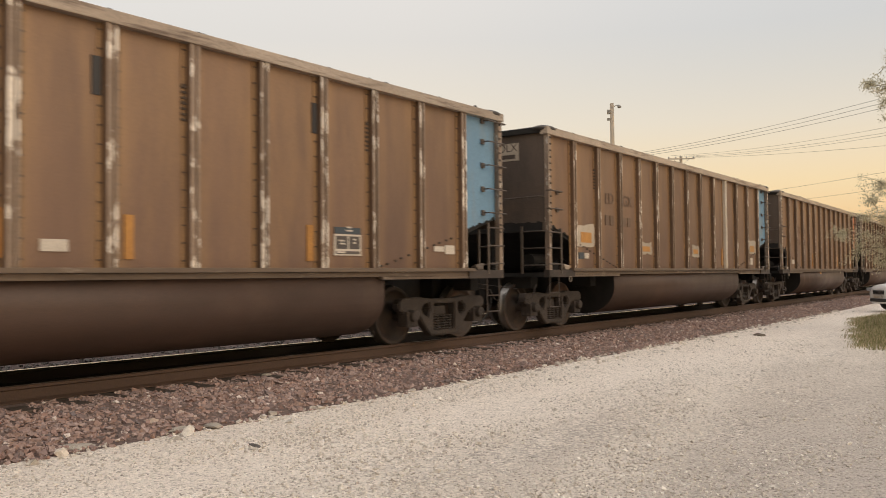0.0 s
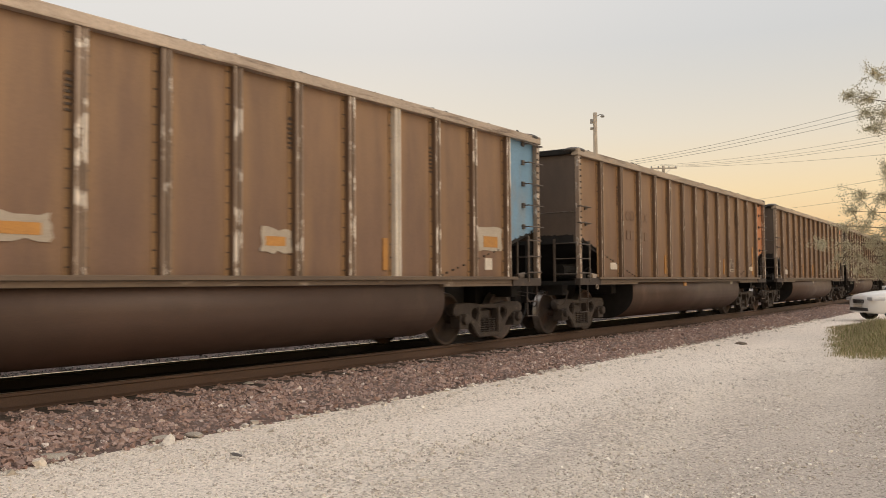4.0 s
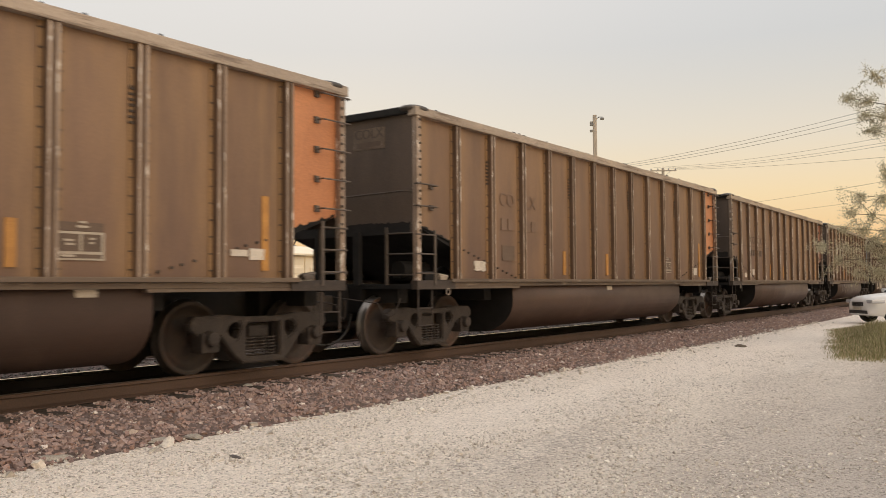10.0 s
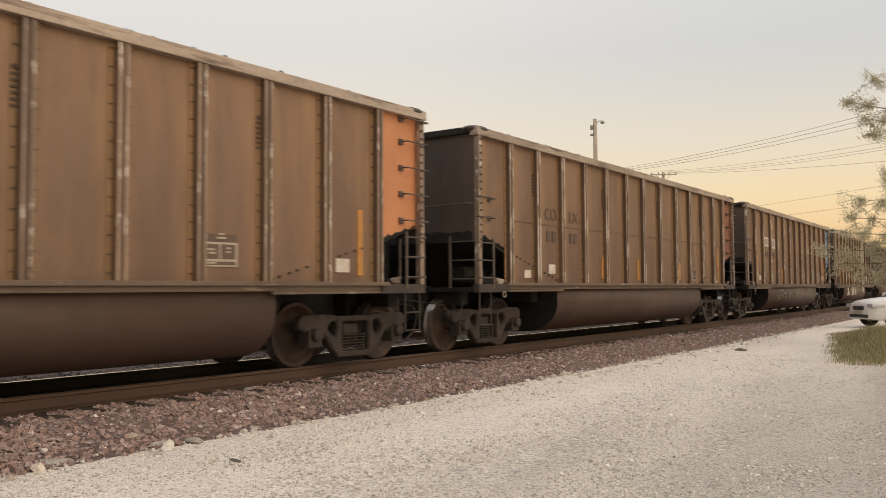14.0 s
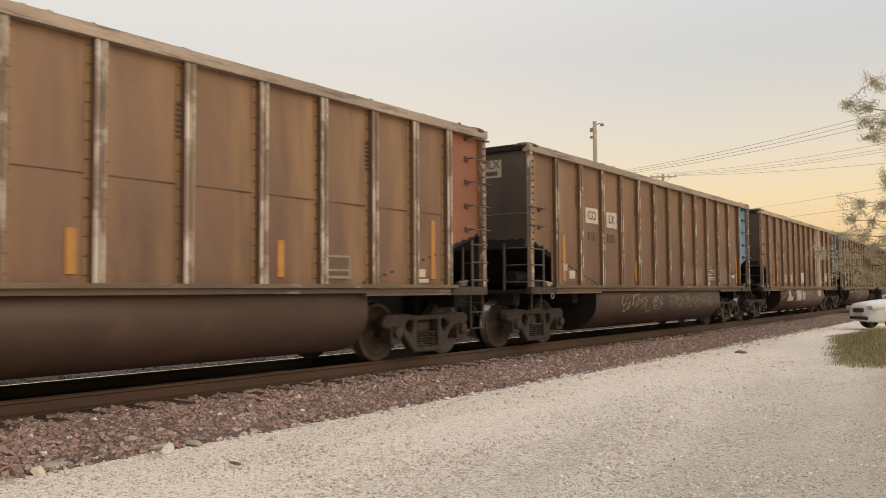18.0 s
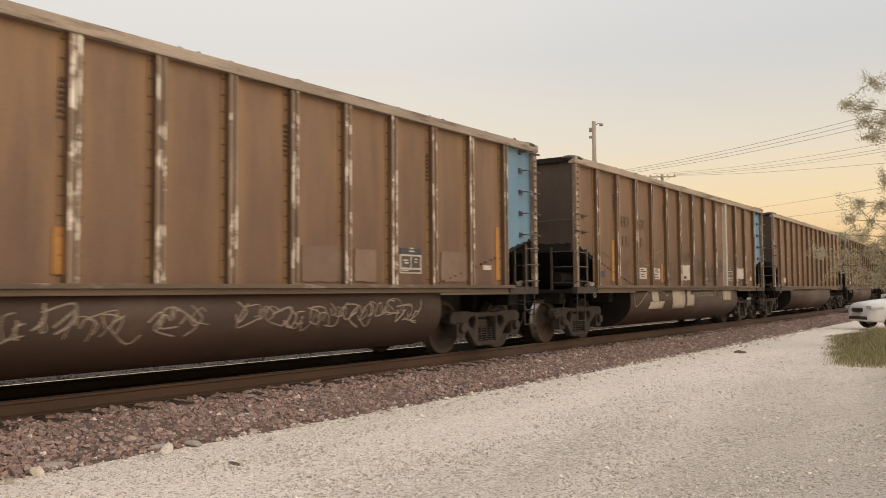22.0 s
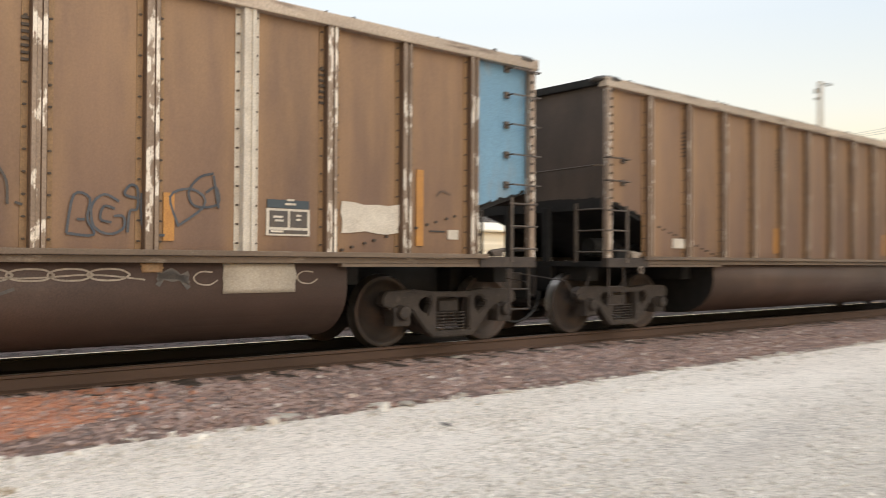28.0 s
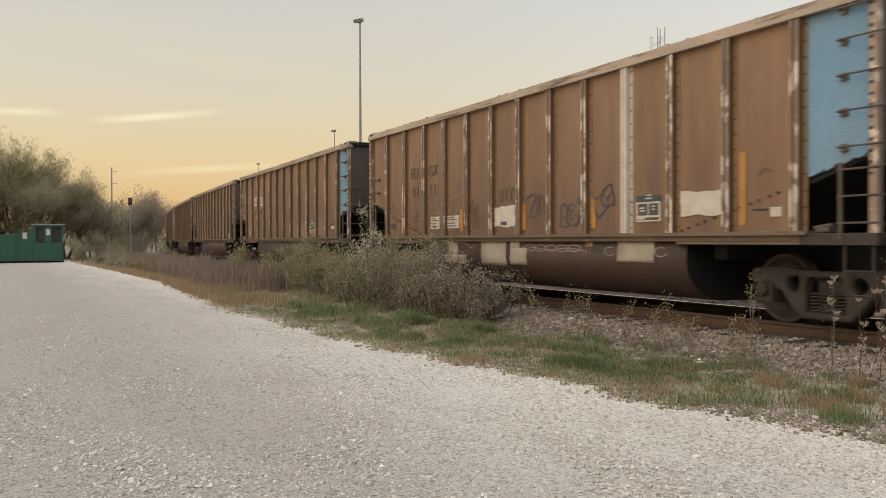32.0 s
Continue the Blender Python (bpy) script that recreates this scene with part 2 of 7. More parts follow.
def dust_and_glow(m, gold, step=1.015):
    """Yellowish dust beside the posts, with golden light painted there and under the top chord."""
    nt = m.node_tree
    N, K = nt.nodes.new, nt.links.new
    hsv = [n for n in nt.nodes if n.type == 'HUE_SAT'][0]
    src = hsv.inputs["Color"].links[0].from_socket
    tc, sep, pp = N("ShaderNodeTexCoord"), N("ShaderNodeSeparateXYZ"), N("ShaderNodeMath")
    K(tc.outputs["Object"], sep.inputs[0])
    pp.operation = 'PINGPONG'
    pp.inputs[1].default_value = step / 2
    K(sep.outputs["X"], pp.inputs[0])
    near, high, tot = N("ShaderNodeMapRange"), N("ShaderNodeMapRange"), N("ShaderNodeMath")
    for r, a, b, c, d in ((near, 0.08, 0.36, 0.75, 0.0), (high, 1.3, 3.5, 0.0, 0.55)):
        r.interpolation_type = 'SMOOTHSTEP'
        r.inputs["From Min"].default_value, r.inputs["From Max"].default_value = a, b
        r.inputs["To Min"].default_value, r.inputs["To Max"].default_value = c, d
    K(pp.outputs[0], near.inputs["Value"])
    K(sep.outputs["Z"], high.inputs["Value"])
    tot.operation = 'ADD'
    K(near.outputs[0], tot.inputs[0])
    K(high.outputs[0], tot.inputs[1])
    mp, n, nr, mul = N("ShaderNodeMapping"), N("ShaderNodeTexNoise"), N("ShaderNodeMapRange"), N("ShaderNodeMath")
    mp.inputs["Scale"].default_value = (3.0, 1, 0.5)
    n.inputs["Scale"].default_value, n.inputs["Detail"].default_value = 1.6, 5.0
    K(tc.outputs["Object"], mp.inputs["Vector"])
    K(mp.outputs[0], n.inputs["Vector"])
    nr.inputs["From Min"].default_value, nr.inputs["From Max"].default_value = 0.3, 0.7
    nr.inputs["To Min"].default_value = 0.25
    K(n.outputs["Fac"], nr.inputs["Value"])
    mul.operation, mul.use_clamp = 'MULTIPLY', True
    K(tot.outputs[0], mul.inputs[0])
    K(nr.outputs[0], mul.inputs[1])
    x = N("ShaderNodeMix")
    x.data_type = 'RGBA'
    K(mul.outputs[0], x.inputs["Factor"])
    K(src, x.inputs["A"])
    x.inputs["B"].default_value = (*gold, 1)
    K(x.outputs["Result"], hsv.inputs["Color"])


dust_and_glow(M["side"], (0.305, 0.19, 0.104))
M["brown"] = M["side"]
M["coal"] = surf("coal", (0.022, 0.02, 0.019), (0.04, 0.035, 0.03), 8.0, 0.6, 0.0, 0.8, dist=0.03)
M["white"] = surf("dusty_white_paint", (0.60, 0.55, 0.48), (0.48, 0.43, 0.37), 4.0, 0.6, 0, 0.1, c3=(0.33, 0.27, 0.21), spot=(0.62, 0.8), spot_scale=5.0, tone=0.06)
M["cream"] = surf("cover_paint", (0.44, 0.385, 0.315), (0.36, 0.31, 0.252), 3.0, 0.65, 0, 0.1, tone=0.08)
M["paint_out"] = surf("dull_paint_out", (0.215, 0.150, 0.110), (0.180, 0.122, 0.090), 3.0, 0.65, 0, 0.1, tone=0.08)
M["amber"] = surf("amber_reflector", (0.46, 0.225, 0.055), (0.37, 0.175, 0.045), 6.0, 0.4, 0, 0.05, tone=0.1)
M["ink"] = plain("dark_paint", (0.035, 0.034, 0.036), 0.6)
M["slate"] = plain("slate_paint", (0.05, 0.065, 0.08), 0.6)
M["chalk"] = surf("pale_spray_paint", (0.31, 0.26, 0.21), (0.21, 0.17, 0.135), 6.0, 0.7, 0, 0)
M["spray"] = surf("dark_spray_paint", (0.064, 0.060, 0.061), (0.105, 0.085, 0.070), 6.0, 0.7, 0, 0)
M["tag_blue"] = surf("blue_grey_spray_paint", (0.050, 0.060, 0.078), (0.085, 0.085, 0.092), 6.0, 0.7, 0, 0)
M["faint"] = surf("faded_lettering", (0.130, 0.088, 0.063), (0.110, 0.076, 0.056), 6.0, 0.6, 0.1, 0)
M["ghost"] = surf("ghost_lettering", (0.165, 0.108, 0.075), (0.14, 0.092, 0.066), 6.0, 0.6, 0.1, 0)
M["trace"] = surf("worn_off_lettering", (0.192, 0.125, 0.087), (0.168, 0.109, 0.077), 6.0, 0.6, 0.1, 0)
M["rail"] = surf("rusty_rail", (0.098, 0.058, 0.040), (0.070, 0.043, 0.031), 1.5, 0.7, 0.1, 0.2, (0.3, 1, 1))
M["railhead"] = plain("polished_railhead", (0.82, 0.80, 0.77), 0.14, 1.0)
M["dull_railhead"] = surf("dull_railhead", (0.20, 0.165, 0.14), (0.14, 0.11, 0.095), 2.0, 0.5, 0.5, 0.1, (0.3, 1, 1))
# far rail near-black: shade under the train put into its colour
M["shaded_rail"] = surf("shaded_rail", (0.020, 0.016, 0.014), (0.012, 0.010, 0.010), 1.5, 0.8, 0.0, 0.2, (0.3, 1, 1))
M["tie"] = surf("creosoted_tie", (0.075, 0.055, 0.042), (0.045, 0.034, 0.028), 3.0, 0.85, 0, 0.6, (0.4, 3, 3), dist=0.02)
M["ballast"] = surf("ballast_stone", (0.17, 0.118, 0.104), (0.11, 0.08, 0.072), 0.5, 0.9, 0, 0.9, c3=(0.26, 0.195, 0.175), spot=(0.55, 0.7), spot_scale=18.0, grain=28, dist=0.04)
# coal-dusted bed, darkened further for the shade beneath the wagons
M["coal_shade_bed"] = surf("coal_dust_and_shade_bed", (0.018, 0.016, 0.016), (0.010, 0.0095, 0.0095), 3.0, 0.9, 0, 0.9, grain=26, dist=0.04)
M["hose"] = surf("rubber_hose", (0.03, 0.028, 0.027), (0.02, 0.019, 0.018), 8.0, 0.6)


def island(name, stops, rough=0.9, bump=0.5, grain=40, var=0.25):
    """Each loose piece of a joined mesh takes its own colour from the stops."""
    m = surf(name, stops[0], stops[-1], 3.0, rough, 0, bump, grain=grain)
    nt = m.node_tree
    b = nt.nodes["Principled BSDF"]
    geo, rmp = nt.nodes.new("ShaderNodeNewGeometry"), nt.nodes.new("ShaderNodeValToRGB")
    while len(rmp.color_ramp.elements) < len(stops):
        rmp.color_ramp.elements.new(0.5)
    for i, (e, c) in enumerate(zip(rmp.color_ramp.elements, stops)):
        e.position, e.color = i / (len(stops) - 1), (*c, 1)
    nt.links.new(geo.outputs["Random Per Island"], rmp.inputs[0])
    hsv = [n for n in nt.nodes if n.type == 'HUE_SAT'][0]
    nt.links.new(rmp.outputs[0], hsv.inputs["Color"])
    return m


def thin(m, share=0.4):
    """Leaves and blades let some of the light through."""
    nt = m.node_tree
    b, out = nt.nodes["Principled BSDF"], nt.nodes["Material Output"]
    tr, mx = nt.nodes.new("ShaderNodeBsdfTranslucent"), nt.nodes.new("ShaderNodeMixShader")
    nt.links.new(b.inputs["Base Color"].links[0].from_socket, tr.inputs["Color"])
    mx.inputs[0].default_value = share
    nt.links.new(b.outputs[0], mx.inputs[1])
    nt.links.new(tr.outputs[0], mx.inputs[2])
    nt.links.new(mx.outputs[0], out.inputs["Surface"])


M["stones"] = island("mixed_ballast_stones", [(0.209, 0.140, 0.127), (0.330, 0.228, 0.198), (0.231, 0.173, 0.162), (0.396, 0.289, 0.256), (0.165, 0.140, 0.140), (0.363, 0.244, 0.205), (0.275, 0.199, 0.179), (0.374, 0.289, 0.268), (0.264, 0.173, 0.144),
                                               (0.341, 0.250, 0.219), (0.198, 0.150, 0.143), (0.308, 0.201, 0.169), (0.319, 0.233, 0.203), (0.396, 0.308, 0.283), (0.286, 0.196, 0.171), (0.660, 0.594, 0.555)])
M["dull_stones"] = island("dirt_dulled_stones", [(0.32, 0.275, 0.23), (0.24, 0.195, 0.162), (0.36, 0.315, 0.265), (0.19, 0.152, 0.13), (0.29, 0.235, 0.195), (0.34, 0.25, 0.20), (0.26, 0.20, 0.165), (0.55, 0.50, 0.43)])
M["pebbles"] = island("limestone_pebbles", [(0.60, 0.555, 0.50), (0.42, 0.39, 0.355), (0.72, 0.68, 0.62), (0.40, 0.365, 0.325), (0.56, 0.51, 0.455), (0.80, 0.765, 0.71), (0.48, 0.445, 0.40), (0.46, 0.42, 0.372), (0.66, 0.60, 0.53)])
M["grey_stones"] = island("grey_ballast_stones", [(0.12, 0.11, 0.105), (0.19, 0.175, 0.165), (0.15, 0.135, 0.125), (0.24, 0.22, 0.20)])


# ---- mesh helpers ----
def box(bm, x0, x1, y0, y1, z0, z1, bevel=0.0):
    v = [bm.verts.new((x, y, z)) for x in (x0, x1) for y in (y0, y1) for z in (z0, z1)]
    fs = [bm.faces.new([v[i] for i in q]) for q in ((0, 1, 3, 2), (4, 6, 7, 5), (0, 4, 5, 1), (2, 3, 7, 6), (0, 2, 6, 4), (1, 5, 7, 3))]
    if bevel:
        es = list({e for f in fs for e in f.edges})
        bmesh.ops.bevel(bm, geom=es, offset=bevel, segments=2, affect='EDGES', profile=0.7)
    return bm


def prism(bm, pts, a, z, axis="x", caps=True):
    """A closed outline pts drawn out along an axis from a to z."""
    def at(p, w):
        return {"x": (w, p[0], p[1]), "y": (p[0], w, p[1]), "z": (p[0], p[1], w)}[axis]
    lo, hi = [bm.verts.new(at(p, a)) for p in pts], [bm.verts.new(at(p, z)) for p in pts]
    n = len(pts)
    for i in range(n):
        bm.faces.new((lo[i], lo[(i + 1) % n], hi[(i + 1) % n], hi[i]))
    if caps:
        bm.faces.new(lo[::-1])
        bm.faces.new(hi)
    return bm


def rod(bm, p, q, r0, r1=None, seg=8):
    p, q = Vector(p), Vector(q)
    r1 = r0 if r1 is None else r1
    d = (q - p).normalized()
    u = d.orthogonal().normalized()
    w = d.cross(u)
    ring = []
    for c, r in ((p, r0), (q, r1)):
        ring.append([bm.verts.new(c + (u * math.cos(a) + w * math.sin(a)) * r) for a in [math.tau * i / seg for i in range(seg)]])
    for i in range(seg):
        bm.faces.new((ring[0][i], ring[0][(i + 1) % seg], ring[1][(i + 1) % seg], ring[1][i]))
    bm.faces.new(ring[0][::-1])
    bm.faces.new(ring[1])
    return bm


def pipe(bm, pts, r, seg=6):
    for a, b in zip(pts[:-1], pts[1:]):
        rod(bm, a, b, r, seg=seg)
    return bm


def tube(bm, pts, r, seg=8):
    """One continuous bent tube."""
    pts = [Vector(p) for p in pts]
    rings, u = [], None
    for i, p in enumerate(pts):
        d = (pts[min(i + 1, len(pts) - 1)] - pts[max(i - 1, 0)]).normalized()
        u = d.orthogonal().normalized() if u is None else (u - d * u.dot(d)).normalized()
        w = d.cross(u)
        rr = r[i] if isinstance(r, (list, tuple)) else r
        rings.append([bm.verts.new(p + (u * math.cos(math.tau * k / seg) + w * math.sin(math.tau * k / seg)) * rr) for k in range(seg)])
    for a, b in zip(rings[:-1], rings[1:]):
        for k in range(seg):
            bm.faces.new((a[k], a[(k + 1) % seg], b[(k + 1) % seg], b[k]))
    bm.faces.new(rings[0][::-1])
    bm.faces.new(rings[-1])
    return bm


def lathe(bm, prof, axis_y0, seg=24, cx=0.0, cz=0.0):
    """prof: (radius, y) rows, turned about the y axis."""
    rings = []
    for r, y in prof:
        rings.append([bm.verts.new((cx + r * math.cos(math.tau * i / seg), axis_y0 + y, cz + r * math.sin(math.tau * i / seg))) for i in range(seg)] if r > 1e-6 else [bm.verts.new((cx, axis_y0 + y, cz))])
    for a, b in zip(rings[:-1], rings[1:]):
        for i in range(seg):
            j = (i + 1) % seg
            if len(a) == 1:
                bm.faces.new((a[0], b[j], b[i]))
            elif len(b) == 1:
                bm.faces.new((a[i], a[j], b[0]))
            else:
                bm.faces.new((a[i], a[j], b[j], b[i]))
    return bm


def mesh_of(name, bm, material, smooth=False):
    bmesh.ops.recalc_face_normals(bm, faces=bm.faces[:])
    me = bpy.data.meshes.new(name)
    bm.to_mesh(me)
    bm.free()
    me.materials.append(material)
    if smooth:
        me.shade_smooth()
    return me


def part(name, bm, material, parent, label="", at=None, smooth=False):
    """Links a bmesh (or a ready mesh) as one mesh object under a thing or under a part."""
    me = bm if isinstance(bm, bpy.types.Mesh) else mesh_of(name, bm, material, smooth)
    ob = new(name, me)
    ob.parent = parent
    if at is not None:
        ob.matrix_basis = at
    if label:
        tagged(ob, label)
    return ob


def thing(name, at, label, category, group="", bm=None, material=None, kind="", smooth=False):
    ob = new(name, mesh_of(name, bm, material, smooth) if bm is not None else None)
    ob.matrix_basis = at
    return tagged(ob, label, category, group, kind)


def from_lists(name, verts, faces, material, smooth=False):
    me = bpy.data.meshes.new(name)
    me.from_pydata(verts, [], faces)
    me.materials.append(material)
    if smooth:
        me.shade_smooth()
    return me


B = bmesh.new

# ---- the railway's line ----
TRACK_Y, CURVE_R, CURVE_L, RAIL_Z = 9.485, 0.000578, 0.000928, 0.40


def line_y(s, off=0.0):
    r, l = max(s - 10, 0), max(-s - 10, 0)
    return TRACK_Y + CURVE_R * r * r + CURVE_L * l * l + off


def line_at(s, off=0.0):
    r, l = max(s - 10, 0), max(-s - 10, 0)
    th = 2 * CURVE_R * r - 2 * CURVE_L * l
    return s - off * math.sin(th), TRACK_Y + CURVE_R * r * r + CURVE_L * l * l + off * math.cos(th), th


def along(prof, s0, s1, step, material, name, closed=False, smooth=False, jitter=0.0):
    """A cross-section of (offset, z) rows swept along the railway."""
    rnd = random.Random(len(name) + int(s1))
    verts, faces = [], []
    n = len(prof)
    k = max(2, int(round((s1 - s0) / step)) + 1)
    for i in range(k):
        s = s0 + (s1 - s0) * i / (k - 1)
        for o, z in prof:
            x, y, _ = line_at(s, o)
            j = jitter if 0 < o - prof[0][0] < prof[-1][0] - prof[0][0] else jitter * 0.3
            verts.append((x, y, z + rnd.uniform(-j, j)))
    for i in range(k - 1):
        for j in range(n if closed else n - 1):
            a, b = i * n + j, i * n + (j + 1) % n
            faces.append((a, b, b + n, a + n))
    if closed:
        faces.append(tuple(range(n))[::-1])
        faces.append(tuple((k - 1) * n + j for j in range(n)))
    return from_lists(name, verts, faces, material, smooth)


# ---- ground ----
def gravel_material():
    m = surf("gravel_lot", (0.637, 0.577, 0.520), (0.532, 0.482, 0.437), 0.5, 0.95, 0, 0.55, c3=(0.672, 0.622, 0.57), spot=(0.46, 0.62), spot_scale=0.25, spot_stretch=(0.35, 1.4, 1), grain=34, tone=0.0, dist=0.03)
    nt = m.node_tree
    N, K = nt.nodes.new, nt.links.new
    hsv = [n for n in nt.nodes if n.type == 'HUE_SAT'][0]
    src = hsv.inputs["Color"].links[0].from_socket
    tc = N("ShaderNodeTexCoord")
    vor = N("ShaderNodeTexVoronoi")
    vor.inputs["Scale"].default_value = 52.0
    K(tc.outputs["Object"], vor.inputs["Vector"])
    sep = N("ShaderNodeSeparateColor")
    K(vor.outputs["Color"], sep.inputs[0])
    r = N("ShaderNodeValToRGB")
    r.color_ramp.elements[0].position, r.color_ramp.elements[0].color = 0.0, (0.50, 0.48, 0.45, 1)
    r.color_ramp.elements[1].position, r.color_ramp.elements[1].color = 0.2, (0.94, 0.94, 0.93, 1)
    e = r.color_ramp.elements.new(1.0)
    e.color = (1.14, 1.13, 1.11, 1)
    K(sep.outputs[0], r.inputs[0])
    # coarse grey patches between smooth driven tracks
    cmap, cn, cf = N("ShaderNodeMapping"), N("ShaderNodeTexNoise"), N("ShaderNodeMapRange")
    cmap.inputs["Scale"].default_value = (0.55, 1.5, 1.0)
    cn.inputs["Scale"].default_value, cn.inputs["Detail"].default_value, cn.inputs["Roughness"].default_value = 0.8, 6.0, 0.62
    K(tc.outputs["Object"], cmap.inputs["Vector"])
    K(cmap.outputs[0], cn.inputs["Vector"])
    cf.inputs["From Min"].default_value, cf.inputs["From Max"].default_value = 0.42, 0.62
    cf.inputs["To Min"].default_value, cf.inputs["To Max"].default_value = 0.0, 1.0
    K(cn.outputs["Fac"], cf.inputs["Value"])
    vc = N("ShaderNodeTexVoronoi")
    vc.inputs["Scale"].default_value = 30.0
    K(tc.outputs["Object"], vc.inputs["Vector"])
    sc = N("ShaderNodeSeparateColor")
    K(vc.outputs["Color"], sc.inputs[0])
    rc = N("ShaderNodeValToRGB")
    rc.color_ramp.elements[0].position, rc.color_ramp.elements[0].color = 0.0, (0.42, 0.42, 0.43, 1)
    rc.color_ramp.elements[1].position, rc.color_ramp.elements[1].color = 0.4, (0.88, 0.88, 0.88, 1)
    e = rc.color_ramp.elements.new(1.0)
    e.color = (1.22, 1.22, 1.22, 1)
    K(sc.outputs[1], rc.inputs[0])
    xc = N("ShaderNodeMix")
    xc.data_type, xc.blend_type = 'RGBA', 'MULTIPLY'
    K(cf.outputs[0], xc.inputs["Factor"])
    K(src, xc.inputs["A"])
    K(rc.outputs[0], xc.inputs["B"])
    x = N("ShaderNodeMix")
    x.data_type, x.blend_type = 'RGBA', 'MULTIPLY'
    x.inputs["Factor"].default_value = 1.0
    # two driven tracks, smoother and paler, running out of the lot along the line
    pos, slope, off = N("ShaderNodeSeparateXYZ"), N("ShaderNodeMath"), N("ShaderNodeMath")
    K(tc.outputs["Object"], pos.inputs[0])
    slope.operation, off.operation = 'MULTIPLY', 'SUBTRACT'
    slope.inputs[1].default_value = 0.183
    K(pos.outputs["X"], slope.inputs[0])
    K(pos.outputs["Y"], off.inputs[0])
    K(slope.outputs[0], off.inputs[1])
    last = xc.outputs["Result"]
    for centre, half_w in ((1.78, 0.62), (0.05, 0.6)):
        dist, band, part_of, tint = N("ShaderNodeMath"), N("ShaderNodeMapRange"), N("ShaderNodeMath"), N("ShaderNodeMix")
        dist.operation, part_of.operation = 'SUBTRACT', 'MULTIPLY'
        dist.inputs[1].default_value = centre
        K(off.outputs[0], dist.inputs[0])
        ab = N("ShaderNodeMath")
        ab.operation = 'ABSOLUTE'
        K(dist.outputs[0], ab.inputs[0])
        band.interpolation_type = 'SMOOTHSTEP'
        band.inputs["From Min"].default_value, band.inputs["From Max"].default_value = half_w, 0.1
        band.inputs["To Max"].default_value = 0.85
        K(ab.outputs[0], band.inputs["Value"])
        K(band.outputs[0], part_of.inputs[0])
        inv = N("ShaderNodeMapRange")
        inv.inputs["From Min"].default_value, inv.inputs["From Max"].default_value = 0.35, 0.6
        inv.inputs["To Min"].default_value, inv.inputs["To Max"].default_value = 1.0, 0.35
        K(cn.outputs["Fac"], inv.inputs["Value"])
        K(inv.outputs[0], part_of.inputs[1])
        tint.data_type = 'RGBA'
        K(part_of.outputs[0], tint.inputs["Factor"])
        K(last, tint.inputs["A"])
        tint.inputs["B"].default_value = (0.70, 0.64, 0.577, 1)
        last = tint.outputs["Result"]
    # paler tint towards the ballast, browner tint across the middle of the lot
    for y_from, y_to, most, shade in ((3.0, 5.8, 0.85, (0.865, 0.795, 0.73, 1)), (3.8, 0.6, 0.84, (0.400, 0.356, 0.324, 1))):
        rng, tint = N("ShaderNodeMapRange"), N("ShaderNodeMix")
        rng.interpolation_type = 'SMOOTHSTEP'
        rng.inputs["From Min"].default_value, rng.inputs["From Max"].default_value, rng.inputs["To Max"].default_value = y_from, y_to, most
        K(pos.outputs["Y"], rng.inputs["Value"])
        tint.data_type = 'RGBA'
        K(rng.outputs[0], tint.inputs["Factor"])
        K(last, tint.inputs["A"])
        tint.inputs["B"].default_value = shade
        last = tint.outputs["Result"]
    K(last, x.inputs["A"])
    K(r.outputs[0], x.inputs["B"])
    K(x.outputs["Result"], hsv.inputs["Color"])
    # scattered dark chips
    v2 = N("ShaderNodeTexVoronoi")
    v2.inputs["Scale"].default_value = 27.0
    K(tc.outputs["Object"], v2.inputs["Vector"])
    s2 = N("ShaderNodeSeparateColor")
    K(v2.outputs["Color"], s2.inputs[0])
    size = N("ShaderNodeMapRange")
    size.inputs["From Min"].default_value, size.inputs["From Max"].default_value = 0.78, 1.0
    size.inputs["To Min"].default_value, size.inputs["To Max"].default_value = 0.0, 0.24
    K(s2.outputs[0], size.inputs["Value"])
    less = N("ShaderNodeMath")
    less.operation = 'LESS_THAN'
    K(v2.outputs["Distance"], less.inputs[0])
    K(size.outputs[0], less.inputs[1])
    dk = N("ShaderNodeMix")
    dk.data_type = 'RGBA'
    half = N("ShaderNodeMath")
    half.operation = 'MULTIPLY'
    half.inputs[1].default_value = 0.62
    K(less.outputs[0], half.inputs[0])
    K(half.outputs[0], dk.inputs["Factor"])
    K(x.outputs["Result"], dk.inputs["A"])
    dk.inputs["B"].default_value = (0.21, 0.19, 0.165, 1)
    K(dk.outputs["Result"], hsv.inputs["Color"])
    bp = [n for n in nt.nodes if n.type == 'BUMP'][0]
    b2 = N("ShaderNodeBump")
    b2.inputs["Strength"].default_value, b2.inputs["Distance"].default_value = 0.8, 0.02
    K(vor.outputs["Distance"], b2.inputs["Height"])
    b2.invert = True
    K(bp.outputs[0], b2.inputs["Normal"])
    K(b2.outputs[0], nt.nodes["Principled BSDF"].inputs["Normal"])
    return m


M["gravel"] = gravel_material()
M["field"] = surf("dry_field", (0.19, 0.155, 0.10), (0.14, 0.125, 0.075), 0.3, 0.95, 0, 0.6, c3=(0.27, 0.22, 0.15), spot=(0.5, 0.7), spot_scale=0.9, grain=20, dist=0.05)


def ground_z(x, y):
    """Gentle ruts and swells in the lot; flat far away."""
    k = max(0.0, 1 - max(abs(x) - 60, 0) / 60) * max(0.0, min(1.0, (6.9 - y) / 1.5))
    return k * (0.035 * noise.noise((x * 0.12, y * 0.35, 1.0)) + 0.018 * noise.noise((x * 0.6, y * 0.9, 4.0)) - 0.01)


